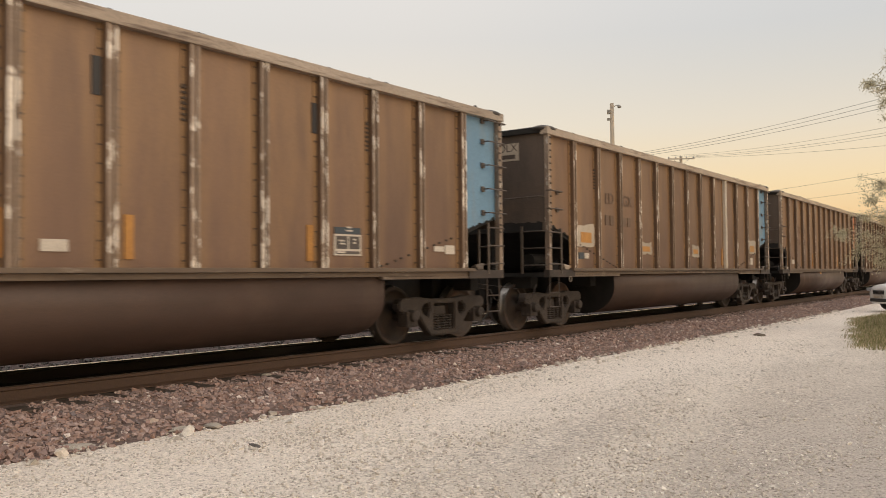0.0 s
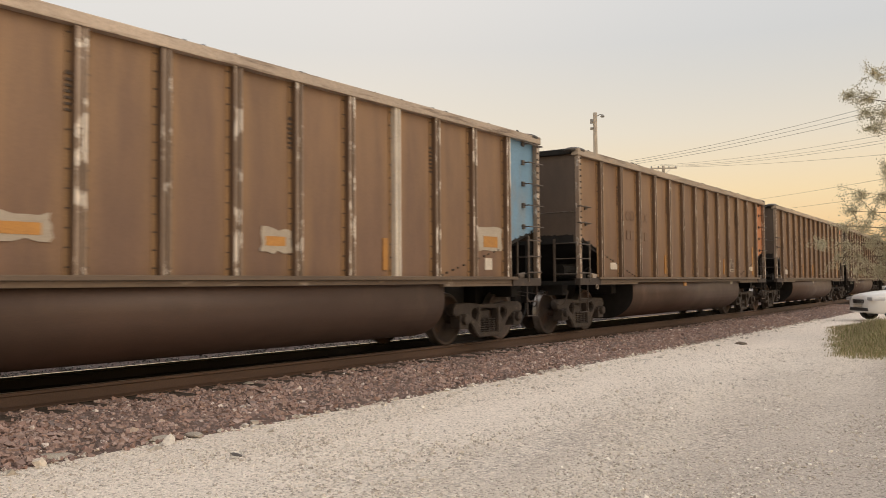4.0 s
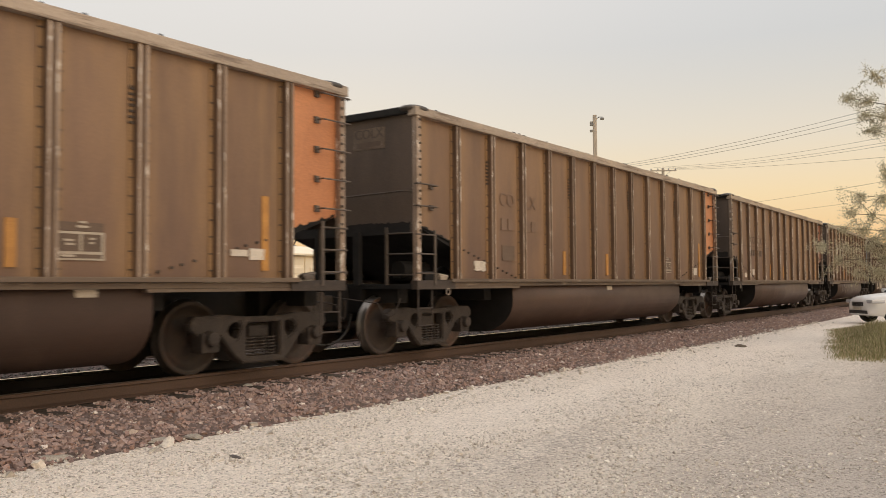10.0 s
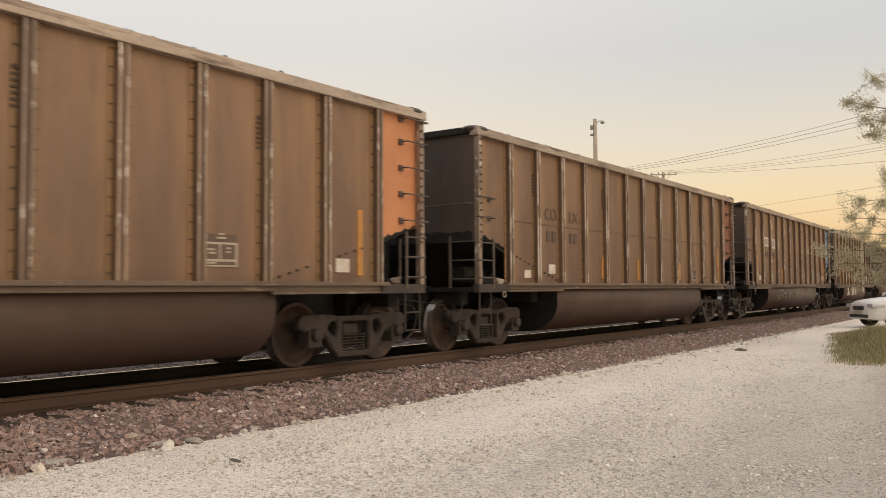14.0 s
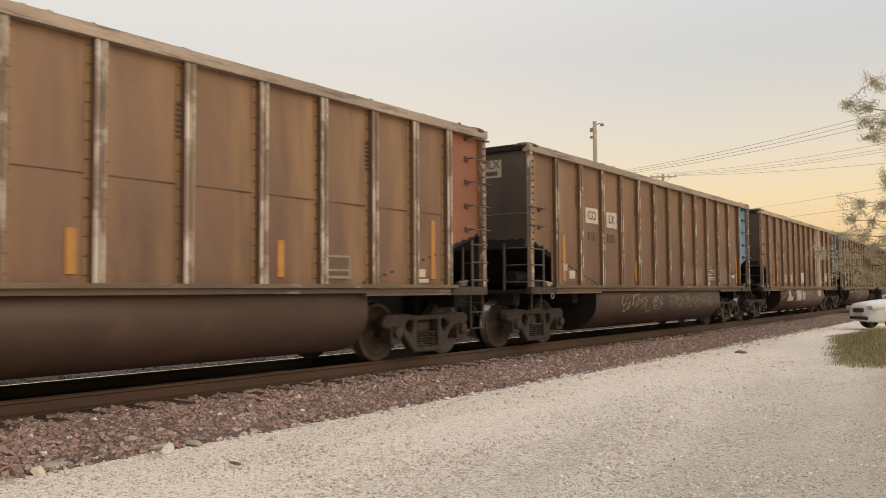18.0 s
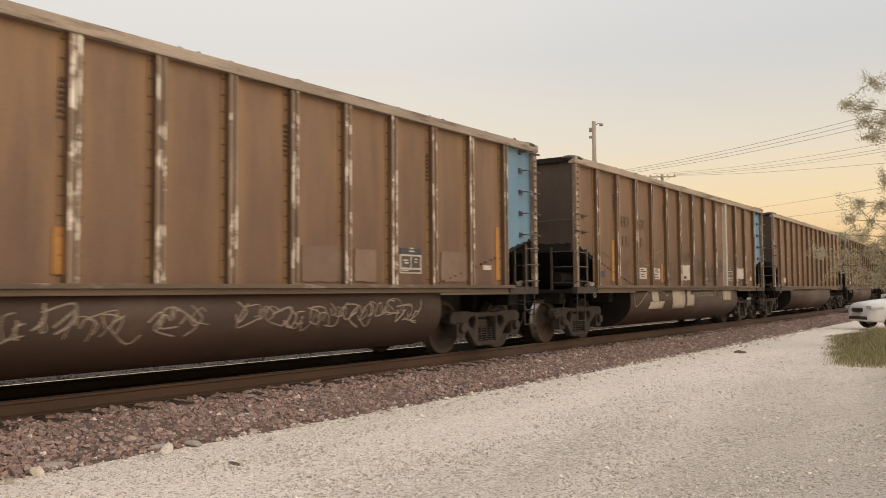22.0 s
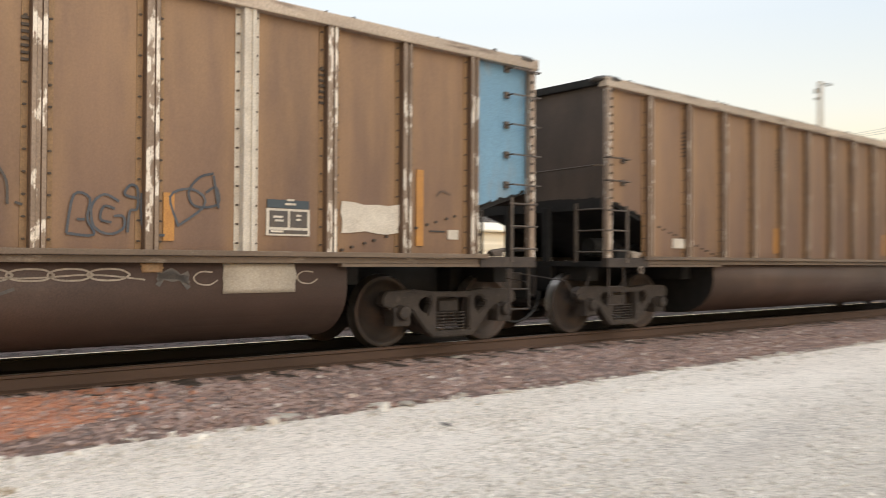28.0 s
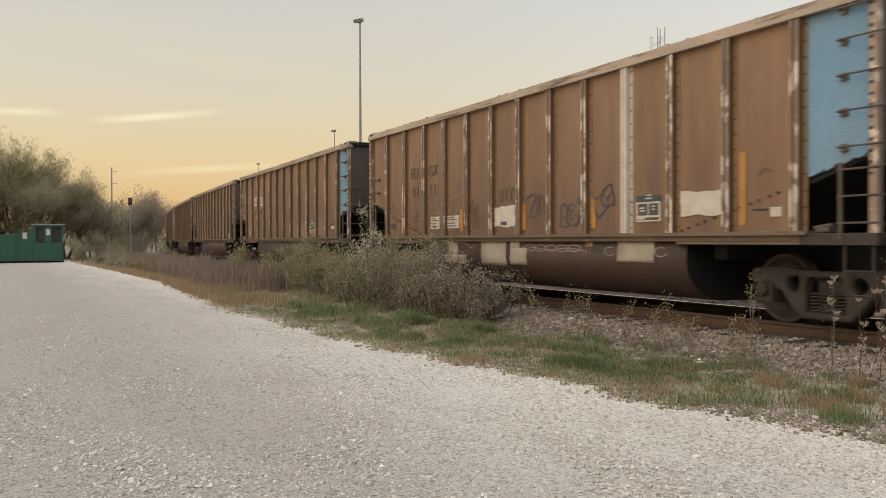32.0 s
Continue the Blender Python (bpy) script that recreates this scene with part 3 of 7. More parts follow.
def ground_sheet():
    xs = [-4000, -1500, -600, -300] + [-150 + i * 5 for i in range(23)] + [-38 + i * 0.8 for i in range(110)] + [52 + i * 5 for i in range(20)] + [300, 600, 1500, 4000]
    ys = [-3000, -800, -200, -60, -20] + [-10 + i * 0.7 for i in range(27)] + [12, 20, 30, 60, 120, 300, 800, 2000, 4000]
    verts = [(x, y, ground_z(x, y)) for x in xs for y in ys]
    n = len(ys)
    faces = [(i * n + j, (i + 1) * n + j, (i + 1) * n + j + 1, i * n + j + 1) for i in range(len(xs) - 1) for j in range(n - 1)]
    me = from_lists("ground", verts, faces, M["gravel"], True)
    me.materials.append(M["field"])
    for f in me.polygons:
        if f.center.x < -74 or f.center.x > 60 or f.center.y > 13:
            f.material_index = 1
    return me


tagged(new("ground", ground_sheet()), "pale crushed limestone gravel lot with faint wheel ruts", "gravel lot", kind="structure")

S0, S1 = -190.0, 190.0
tagged(new("ballast_bed", along([(-2.75, -0.03), (-2.35, 0.04), (-1.9, 0.12), (-1.5, 0.195), (-0.9, 0.205), (0.0, 0.205), (0.9, 0.205), (1.6, 0.2), (2.2, 0.12), (3.0, 0.1), (3.7, 0.2), (5.3, 0.2), (6.2, 0.12), (7.2, -0.03)],
                                S0, S1, 0.5, M["ballast"], "ballast_bed", smooth=True, jitter=0.02)), "reddish crushed-stone ballast bed under the rails", "ballast", kind="structure")


tagged(new("track_bed", along([(-0.70, 0.196), (-0.68, 0.226), (-0.3, 0.230), (0.3, 0.230), (0.68, 0.226), (0.70, 0.196)], S0, S1, 0.5, M["coal_shade_bed"], "track_bed", smooth=True, jitter=0.012)), "bed between the rails blackened with coal dust and painted shade", "ballast", kind="structure")


def rail_mesh(o, y_mid):
    w, h = 0.036, RAIL_Z
    # the train's far rail has its shade painted on as near-black
    return along([(y_mid - 0.07, h - 0.18), (y_mid - 0.07, h - 0.168), (y_mid - 0.012, h - 0.145), (y_mid - 0.010, h - 0.045), (y_mid - w, h - 0.035), (y_mid - w, h - 0.008), (y_mid - 0.028, h - 0.001),
                  (y_mid + 0.028, h - 0.001), (y_mid + w, h - 0.008), (y_mid + w, h - 0.035), (y_mid + 0.010, h - 0.045), (y_mid + 0.012, h - 0.145), (y_mid + 0.07, h - 0.168), (y_mid + 0.07, h - 0.18)],
                 S0, S1, 2.0, M["shaded_rail" if 0 < y_mid < 2 else "rail"], o, closed=True)


TRACK2 = 4.5
for mid in (-0.7535, 0.7535, TRACK2 - 0.7535, TRACK2 + 0.7535):
    rail = tagged(new("rail", rail_mesh("rail", mid)), "rust-brown steel rail with a bright worn head", "rail", "rails", "structure")
    head = along([(mid - 0.031, RAIL_Z), (mid + 0.031, RAIL_Z)], S0, S1, 2.0, M["railhead" if mid > 0 else "dull_railhead"], "running_band")
    part("running_band", head, None, rail, "polished silver running band" if mid > 0 else "dull grey running band")

# ---- the wagons ----
PITCH, HALF = 16.18, 7.30
TOP, PANEL_B, SIDE_Y, TRUCK_U, WHEEL_R = 4.263, 1.60, 1.60, 6.27, 0.457
POSTS = [-6.22, -5.14, -4.06, -3.04, -2.02, -1.01, 0.0, 1.015, 2.03, 3.05, 4.06, 5.12, 6.21]
SHEET_Y = SIDE_Y - 0.092


def bowed_panel(x0, x1, z0a, z0b, z1, y, side, bow=0.02):
    """A side sheet that bows out a little between its posts; its foot runs from z0a to z0b."""
    bm, nx, nz = B(), 6, 8
    g = []
    for i in range(nx + 1):
        u = i / nx
        col = []
        for j in range(nz + 1):
            w = j / nz
            z0 = z0a + (z0b - z0a) * u
            col.append(bm.verts.new((x0 + (x1 - x0) * u, side * (y + bow * math.sin(math.pi * u) ** 0.7 * (0.35 + 0.65 * math.sin(math.pi * min(1, w * 1.1 + 0.05)))), z0 + (z1 - z0) * w)))
        g.append(col)
    back = [[bm.verts.new((x, side * (y - 0.02), z)) for z in (zz, z1)] for x, zz in ((x0, z0a), (x1, z0b))]
    for i in range(nx):
        for j in range(nz):
            bm.faces.new((g[i][j], g[i + 1][j], g[i + 1][j + 1], g[i][j + 1]))
    bm.faces.new((back[0][0], back[0][1], back[1][1], back[1][0]))
    return bm


def post_bm():
    """A hat-section side post, foot at z = 0."""
    h = TOP - 0.13 - PANEL_B
    bm = B()
    prism(bm, [(-0.075, 0.0), (-0.070, -0.086), (-0.062, -0.092), (-0.026, -0.092), (-0.018, -0.072), (0.018, -0.072), (0.026, -0.092), (0.062, -0.092), (0.070, -0.086), (0.075, 0.0)], 0, h, "z")
    return bm


def flange_bm():
    h = TOP - 0.13 - PANEL_B
    bm = B()
    for sx in (-1, 1):
        a, b = sorted((sx * 0.075, sx * 0.135))
        box(bm, a, b, -0.014, 0.0, 0, h)
    return bm


def bolts_bm():
    h = TOP - 0.13 - PANEL_B
    bm = B()
    k = 13
    for sx in (-1, 1):
        for i in range(k):
            z = 0.08 + (h - 0.16) * i / (k - 1)
            prism(bm, [(sx * 0.106 + 0.02 * math.cos(a), z + 0.011 * math.sin(a)) for a in [math.tau * q / 6 for q in range(6)]], -0.028, -0.013, "y")
    return bm


def step_marks_bm():
    """The tight row of bolts high on every third flange."""
    bm = B()
    for i in range(7):
        z = 2.02 - i * 0.062
        box(bm, -0.14, -0.075, -0.03, -0.013, z, z + 0.026)
    return bm


def side_frame_bm():
    """Cast truck side frame in the x-z plane, centred on the truck; two windows beside the spring nest."""
    bm = B()
    out = [(-1.16, 0.10), (-1.16, 0.20), (-1.10, 0.27), (-0.62, 0.285), (-0.3, 0.25), (0.3, 0.25), (0.62, 0.285), (1.10, 0.27), (1.16, 0.20), (1.16, 0.10),
           (1.04, 0.055), (0.98, -0.06), (0.78, -0.06), (0.70, 0.02), (0.46, -0.25), (0.34, -0.345), (-0.34, -0.345), (-0.46, -0.25), (-0.70, 0.02), (-0.78, -0.06), (-0.98, -0.06), (-1.04, 0.055)]
    holes = [[(-0.585, 0.11), (-0.5, 0.185), (-0.40, 0.19), (-0.37, 0.10), (-0.44, -0.04), (-0.56, 0.03)],
             [(0.585, 0.11), (0.56, 0.03), (0.44, -0.04), (0.37, 0.10), (0.40, 0.19), (0.5, 0.185)],
             [(-0.28, 0.175), (0.28, 0.175), (0.28, -0.26), (-0.28, -0.26)]]
    loops = []
    for ring in [out] + holes:
        vs = [bm.verts.new((x, 0.0, z)) for x, z in ring]
        loops += [bm.edges.new((vs[i], vs[(i + 1) % len(vs)])) for i in range(len(vs))]
    bmesh.ops.triangle_fill(bm, edges=loops, use_beauty=True, use_dissolve=False)
    inside = []
    for f in bm.faces:
        c = f.calc_center_median()
        for hl in holes:
            odd = False
            for i in range(len(hl)):
                (ax, az), (bx, bz) = hl[i], hl[(i + 1) % len(hl)]
                if (az > c.z) != (bz > c.z) and c.x < (bx - ax) * (c.z - az) / (bz - az) + ax:
                    odd = not odd
            if odd:
                inside.append(f)
                break
    bmesh.ops.delete(bm, geom=inside, context='FACES_ONLY')
    ret = bmesh.ops.extrude_face_region(bm, geom=bm.faces[:])
    bmesh.ops.translate(bm, vec=(0, 0.15, 0), verts=[v for v in ret["geom"] if isinstance(v, bmesh.types.BMVert)])
    bmesh.ops.recalc_face_normals(bm, faces=bm.faces[:])
    es = [e for e in bm.edges if len(e.link_faces) == 2 and e.calc_face_angle(0) > 0.5]
    bmesh.ops.bevel(bm, geom=es, offset=0.018, segments=2, affect='EDGES')
    return bm


def axle_box_bm():
    bm = B()
    box(bm, -0.13, 0.13, -0.05, 0.16, -0.17, 0.07, 0.02)
    lathe(bm, [(0.0, -0.13), (0.055, -0.13), (0.085, -0.12), (0.095, -0.05), (0.1, 0.0)], 0, 14)
    return bm


def wheel_bm():
    """One wheel disc about the y axis: tread, flange, dished plate and hub; the outer face looks to -y."""
    bm = B()
    lathe(bm, [(0.0, -0.06), (0.075, -0.06), (0.09, -0.05), (0.13, -0.015), (0.28, 0.022), (0.375, 0.006), (0.395, -0.045), (0.415, -0.052), (0.447, -0.0535), (0.4565, -0.048)], 0, 32)
    lathe(bm, [(0.0, 0.13), (0.1, 0.12), (0.14, 0.075), (0.3, 0.06), (0.39, 0.075), (0.48, 0.088)], 0, 32)
    return bm


def tread_bm():
    bm = B()
    lathe(bm, [(0.4565, -0.048), (0.458, -0.045), (0.460, 0.045), (0.484, 0.06), (0.486, 0.075), (0.478, 0.089)], 0, 32)
    return bm


def spring_bm():
    bm = B()
    for cx in (-0.17, 0.0, 0.17):
        lathe2 = []
        for i in range(6):
            z = -0.255 + i * 0.042
            for k in range(10):
                a = math.tau * k / 10
                lathe2.append((cx + 0.078 * math.cos(a), 0.075 + 0.078 * math.sin(a), z + 0.021 * k / 10))
        pipe(bm, lathe2, 0.0135, 5)
    return bm


def shared(name, bm, mat, smooth=False):
    return mesh_of(name, bm, M[mat], smooth)


ME = {
    "post": shared("side_post", post_bm(), "post"), "flange": shared("post_flange", flange_bm(), "flange"), "bolts": shared("post_bolts", bolts_bm(), "bolt"), "ticks": shared("post_perforation", step_marks_bm(), "bolt"),
    "frame": shared("side_frame", side_frame_bm(), "truck"), "abox": shared("axle_box", axle_box_bm(), "truck"), "wheel": shared("wheel", wheel_bm(), "wheel", True),
    "tread": shared("tread", tread_bm(), "rim", True), "spring": shared("spring_nest", spring_bm(), "truck")}
# the posts' outer faces are worn; rusty webs and groove also carry painted shade
ME["post"].materials.append(M["web"])
for poly in ME["post"].polygons:
    if abs(poly.normal.x) > 0.5 or (abs(poly.center.x) < 0.017 and abs(poly.normal.z) < 0.5):
        poly.material_index = 1
ME["white_post"] = ME["post"].copy()
ME["white_post"].materials[0] = ME["white_post"].materials[1] = M["white"]


def truck(parent, u):
    """A two-axle truck, its own origin at axle height."""
    bm = B()
    box(bm, -0.24, 0.24, -0.95, 0.95, -0.1, 0.16, 0.03)
    box(bm, -0.16, 0.16, -1.02, 1.02, -0.02, 0.13, 0.02)
    tr = part("truck", bm, M["truck"], parent, "sooty cast-steel two-axle truck", pose(u, 0, WHEEL_R))
    for side in (-1, 1):
        rot = pose(0, side * 1.12, 0, 0, 0, 0 if side < 0 else 180)
        part("side_frame", ME["frame"], None, tr, at=rot)
        part("spring_nest", ME["spring"], None, tr, at=pose(0, side * 1.10, 0, 0, 0, 0 if side < 0 else 180))
        for q in (-0.89, 0.89):
            part("axle_box", ME["abox"], None, tr, at=pose(q, side * 1.12, 0, 0, 0, 0 if side < 0 else 180))
    for q in (-0.89, 0.89):
        part("wheelset", ME["axle"], None, tr, at=pose(q, 0, 0))
    return tr


def wheelset_mesh():
    bm = B()
    rod(bm, (0, -1.1, 0), (0, 1.1, 0), 0.082, seg=12)
    me = mesh_of("wheelset", bm, M["wheel"])
    out = B()
    out.from_mesh(me)
    for side in (-1, 1):
        for key, idx in (("wheel", 0), ("tread", 1)):
            t = B()
            t.from_mesh(ME[key])
            bmesh.ops.transform(t, matrix=pose(0, side * 0.735, 0, 0, 0, 0 if side < 0 else 180), verts=t.verts[:])
            for f in t.faces:
                f.material_index = idx
                f.smooth = True
            tmp = bpy.data.meshes.new("t")
            t.to_mesh(tmp)
            t.free()
            out.from_mesh(tmp)
            bpy.data.meshes.remove(tmp)
    res = bpy.data.meshes.new("wheelset")
    out.to_mesh(res)
    out.free()
    res.materials.append(M["wheel"])
    res.materials.append(M["rim"])
    return res


ME["axle"] = wheelset_mesh()


def tub_profile():
    half = [(-1.50, 1.53), (-1.515, 1.22)] + [(-0.765 - 0.75 * math.cos(math.pi / 2 * i / 9), 1.20 - 0.58 * math.sin(math.pi / 2 * i / 9)) for i in range(10)] + [(-0.2, 0.62)]
    return half + [(-y, z) for y, z in half[::-1]]


def lumps_bm(rnd, u0, u1, n, y, z, r):
    bm = B()
    for _ in range(n):
        u, q = rnd.uniform(u0, u1), rnd.uniform(r * 0.4, r)
        res = bmesh.ops.create_icosphere(bm, subdivisions=1, radius=q, matrix=pose(u, y + rnd.uniform(-0.03, 0.03), z + q * 0.3, rnd.uniform(0, 90), rnd.uniform(0, 90), rnd.uniform(0, 90)))
        for v in res["verts"]:
            v.co += Vector((rnd.uniform(-1, 1), rnd.uniform(-1, 1), rnd.uniform(-1, 1))) * q * 0.3
    return bm


def wagon(paint, label):
    """A bathtub coal gondola, its origin on the rail head at mid length, its painted end towards +x."""
    w = thing("coal_wagon", pose(0, 0, 0), label, "freight wagon", "coal wagons of the train")
    rz = RAIL_Z
    z = lambda h: h - rz  # heights above the gravel, turned into heights above the rail
    # tub and floor
    bm = B()
    prism(bm, tub_profile(), -4.32, 4.32)
    bmesh.ops.translate(bm, vec=(0, 0, -rz), verts=bm.verts[:])
    for f in bm.faces:
        f.smooth = len(f.verts) == 4
    tub = part("tub", bm, M["tub"], w, "brown bathtub-shaped underbody with ends painted black as shade")
    # ends take the black, standing in for shadow behind the trucks
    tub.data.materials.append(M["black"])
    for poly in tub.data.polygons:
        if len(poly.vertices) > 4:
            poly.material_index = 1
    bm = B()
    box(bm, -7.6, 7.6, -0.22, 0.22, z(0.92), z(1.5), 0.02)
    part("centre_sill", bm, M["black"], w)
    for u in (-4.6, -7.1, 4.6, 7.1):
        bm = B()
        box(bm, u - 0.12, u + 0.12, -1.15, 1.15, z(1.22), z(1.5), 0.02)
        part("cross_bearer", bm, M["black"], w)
    # side sheets, posts and chords
    for side in (-1, 1):
        cols = [-HALF] + POSTS + [HALF]
        for i, (a, b) in enumerate(zip(cols[:-1], cols[1:])):
            z0a = z0b = z(PANEL_B)
            mat, lab = M["side"], ""
            if i == 0:
                z0a, z0b = z(2.46), z(2.20)
                bm = bowed_panel(a, b, z0a, z0b, z(TOP - 0.1), SHEET_Y, side, 0.0)
            elif i == len(cols) - 2:
                z0a, z0b = z(2.20), z(2.46)
                mat, lab = M[paint], {"blue": "light blue painted end panel", "orange": "orange painted end panel", "rust": "faded red painted end panel", "brown": ""}[paint]
                bm = bowed_panel(a, b, z0a, z0b, z(TOP - 0.1), SHEET_Y, side, 0.0)
            else:
                bm = bowed_panel(a, b, z0a, z0b, z(TOP - 0.1), SHEET_Y, side)
            panel = part("side_panel", bm, mat, w, lab, smooth=True)
            panel.data.materials.append(M["black"])
            panel.data.polygons[-1].material_index = 1
        for i, u in enumerate(POSTS):
            at = pose(u, side * SHEET_Y, z(PANEL_B), 0, 0, 0 if side < 0 else 180)
            p = part("side_post", ME["post"], None, w, at=at)
            part("post_flange", ME["flange"], None, p)
            tagged(part("post_bolts", ME["bolts"], None, p), kind="stuff")
            if i % 3 == 1:
                tagged(part("post_perforation", ME["ticks"], None, p), kind="stuff")
        bm = B()
        y0, y1 = sorted((side * (SIDE_Y + 0.02), side * (SIDE_Y - 0.14)))
        box(bm, -HALF - 0.06, HALF + 0.06, y0, y1, z(TOP - 0.14), z(TOP), 0.012)
        part("top_chord", bm, M["chord"], w, "worn bare-metal top chord", )
        bm = B()
        y0, y1 = sorted((side * (SIDE_Y + 0.05), side * (SIDE_Y - 0.2)))
        box(bm, -6.42, 6.42, y0, y1, z(1.545), z(1.60), 0.008)
        part("side_sill", bm, M["sill"], w)
        bm = B()
        y0, y1 = sorted((side * (SIDE_Y - 0.02), side * (SIDE_Y - 0.2)))
        box(bm, -6.5, 6.5, y0, y1, z(1.475), z(1.543), 0.006)
        for q in (-1, 1):
            a, b = sorted((q * 4.2, q * 6.5))
            box(bm, a, b, y0 - 0.01 * (side < 0), y1 + 0.01 * (side > 0), z(1.435), z(1.473))
        part("sill_angle", bm, M["sill"], w)
        # row of rivets along the sloped floor sheet, seen on the side sheets at each end
        for q in (-1, 1):
            bm = B()
            for i in range(14):
                u = 6.1 - i * 0.155 - 0.02 * (i % 2)
                if any(abs(u - abs(p)) < 0.15 for p in POSTS):
                    continue
                zz = z(2.12 - 0.265 * (6.1 - u))
                prism(bm, [(q * u + 0.024 * math.cos(a), zz + 0.018 * math.sin(a)) for a in [math.tau * k / 6 for k in range(6)]], side * (SHEET_Y + 0.008), side * (SHEET_Y + 0.035), "y")
            tagged(part("riveting", bm, M["bolt"], w), kind="stuff")
    rnd = random.Random(len(paint))
    for q in (-1, 1):
        # end sheet, its stiffener, corner posts, end chord
        bm = B()
        x0, x1 = sorted((q * (HALF - 0.03), q * HALF))
        box(bm, x0, x1, -SHEET_Y, SHEET_Y, z(2.30), z(TOP - 0.06))
        part("end_sheet", bm, M["end"], w, "dark brown end sheet")
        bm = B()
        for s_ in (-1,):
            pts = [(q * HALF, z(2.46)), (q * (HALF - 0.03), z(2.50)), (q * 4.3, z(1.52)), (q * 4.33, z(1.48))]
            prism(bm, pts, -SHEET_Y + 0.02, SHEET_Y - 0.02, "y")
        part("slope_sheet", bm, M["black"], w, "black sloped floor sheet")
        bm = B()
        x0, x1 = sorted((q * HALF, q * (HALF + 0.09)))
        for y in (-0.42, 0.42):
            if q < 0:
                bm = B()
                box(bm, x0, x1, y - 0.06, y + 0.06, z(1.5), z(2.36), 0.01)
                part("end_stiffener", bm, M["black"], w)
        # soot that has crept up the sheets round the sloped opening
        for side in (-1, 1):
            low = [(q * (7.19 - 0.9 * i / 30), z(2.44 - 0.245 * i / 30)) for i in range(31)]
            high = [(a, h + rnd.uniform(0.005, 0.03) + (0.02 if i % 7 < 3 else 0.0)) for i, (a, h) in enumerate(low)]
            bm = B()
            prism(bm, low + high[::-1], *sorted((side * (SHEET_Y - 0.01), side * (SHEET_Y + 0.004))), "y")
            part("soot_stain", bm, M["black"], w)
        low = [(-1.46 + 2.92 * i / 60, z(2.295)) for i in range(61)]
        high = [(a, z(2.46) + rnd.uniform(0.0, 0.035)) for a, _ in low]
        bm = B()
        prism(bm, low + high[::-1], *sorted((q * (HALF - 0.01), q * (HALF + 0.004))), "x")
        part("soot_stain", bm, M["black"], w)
        bm = B()
        x0, x1 = sorted((q * (HALF - 0.1), q * (HALF + 0.07)))
        box(bm, x0, x1, -SIDE_Y + 0.12, SIDE_Y - 0.12, z(TOP - 0.10), z(TOP + 0.015), 0.02)
        part("end_chord", bm, M["black"], w)
        bm = B()
        bmesh.ops.create_uvsphere(bm, u_segments=20, v_segments=10, radius=1.0)
        for v in bm.verts:
            v.co = Vector((q * (HALF - 0.16) + v.co.x * 0.30, -SIDE_Y + 0.17 + v.co.y * 0.21, z(TOP - 0.02) + v.co.z * 0.075))
        part("corner_plate", bm, M["cap"], w, "dark rounded corner cap plate", smooth=True)
        bm = lumps_bm(rnd, q * (HALF - 0.35), q * (HALF + 0.03), 14, -SIDE_Y + 0.24, z(TOP - 0.01), 0.04)
        bmesh.ops.scale(bm, vec=(1, 1, 0.6), verts=bm.verts[:], space=Matrix.Translation((0, 0, -z(TOP))))
        tagged(part("corner_cap", bm, M["coal"], w, "coal dust heaped on the corner"), kind="stuff")
        for side in (-1, 1):
            bm = B()
            x0, x1 = sorted((q * (HALF - 0.09), q * (HALF + 0.012)))
            y0, y1 = sorted((side * (SIDE_Y - 0.085), side * (SIDE_Y + 0.005)))
            box(bm, x0, x1, y0, y1, z(1.5), z(TOP - 0.13), 0.006)
            cp = part("corner_post", bm, M["post"], w)
            bm = B()
            for i in range(16):
                zz = z(2.2) + 1.85 * i / 15
                y0, y1 = sorted((side * (SIDE_Y + 0.004), side * (SIDE_Y + 0.022)))
                box(bm, q * (HALF - 0.06) - 0.022, q * (HALF - 0.06) + 0.022, y0, y1, zz, zz + 0.03)
            tagged(part("post_bolts", bm, M["bolt"], cp), kind="stuff")
            # grab irons on the side
            hs = [2.53, 2.93, 3.33, 3.73, 4.08] if q > 0 else [2.72, 3.06]
            for h in hs:
                bm = B()
                y = side * (SIDE_Y + 0.05)
                tube(bm, [(q * 6.84, side * SHEET_Y, z(h)), (q * 6.84, y, z(h)), (q * 7.36, y, z(h)), (q * 7.36, side * (SIDE_Y - 0.02), z(h))], 0.0125, 6)
                box(bm, q * 6.84 - 0.045, q * 6.84 + 0.045, *sorted((side * SHEET_Y, side * (SHEET_Y + 0.035))), z(h) - 0.045, z(h) + 0.045, 0.01)
                part("grab_iron", bm, M["rung"], w)
            # ladder under the slope
            bm = B()
            y = side * (SIDE_Y + 0.01)
            box(bm, q * 6.86 - 0.022, q * 6.86 + 0.022, y - 0.012, y + 0.012, z(1.5), z(2.36))
            part("ladder_stile", bm, M["rung"], w)
            for h in (1.68, 1.98, 2.28):
                bm = B()
                pipe(bm, [(q * 6.82, y, z(h)), (q * 7.34, y, z(h))], 0.013)
                part("ladder_rung", bm, M["rung"], w)
            # end platform and stirrup step below it
            bm = B()
            x0, x1 = sorted((q * 6.30, q * (HALF + 0.02)))
            y0, y1 = sorted((side * (SIDE_Y + 0.01), side * (SIDE_Y - 0.12)))
            box(bm, x0, x1, y0, y1, z(1.43), z(1.57), 0.01)
            part("platform_edge", bm, M["dark_sill"], w)
            bm = B()
            for u in (6.88, 7.24):
                box(bm, q * u - 0.013, q * u + 0.013, y0 + 0.042, y0 + 0.056, z(0.86), z(1.45))
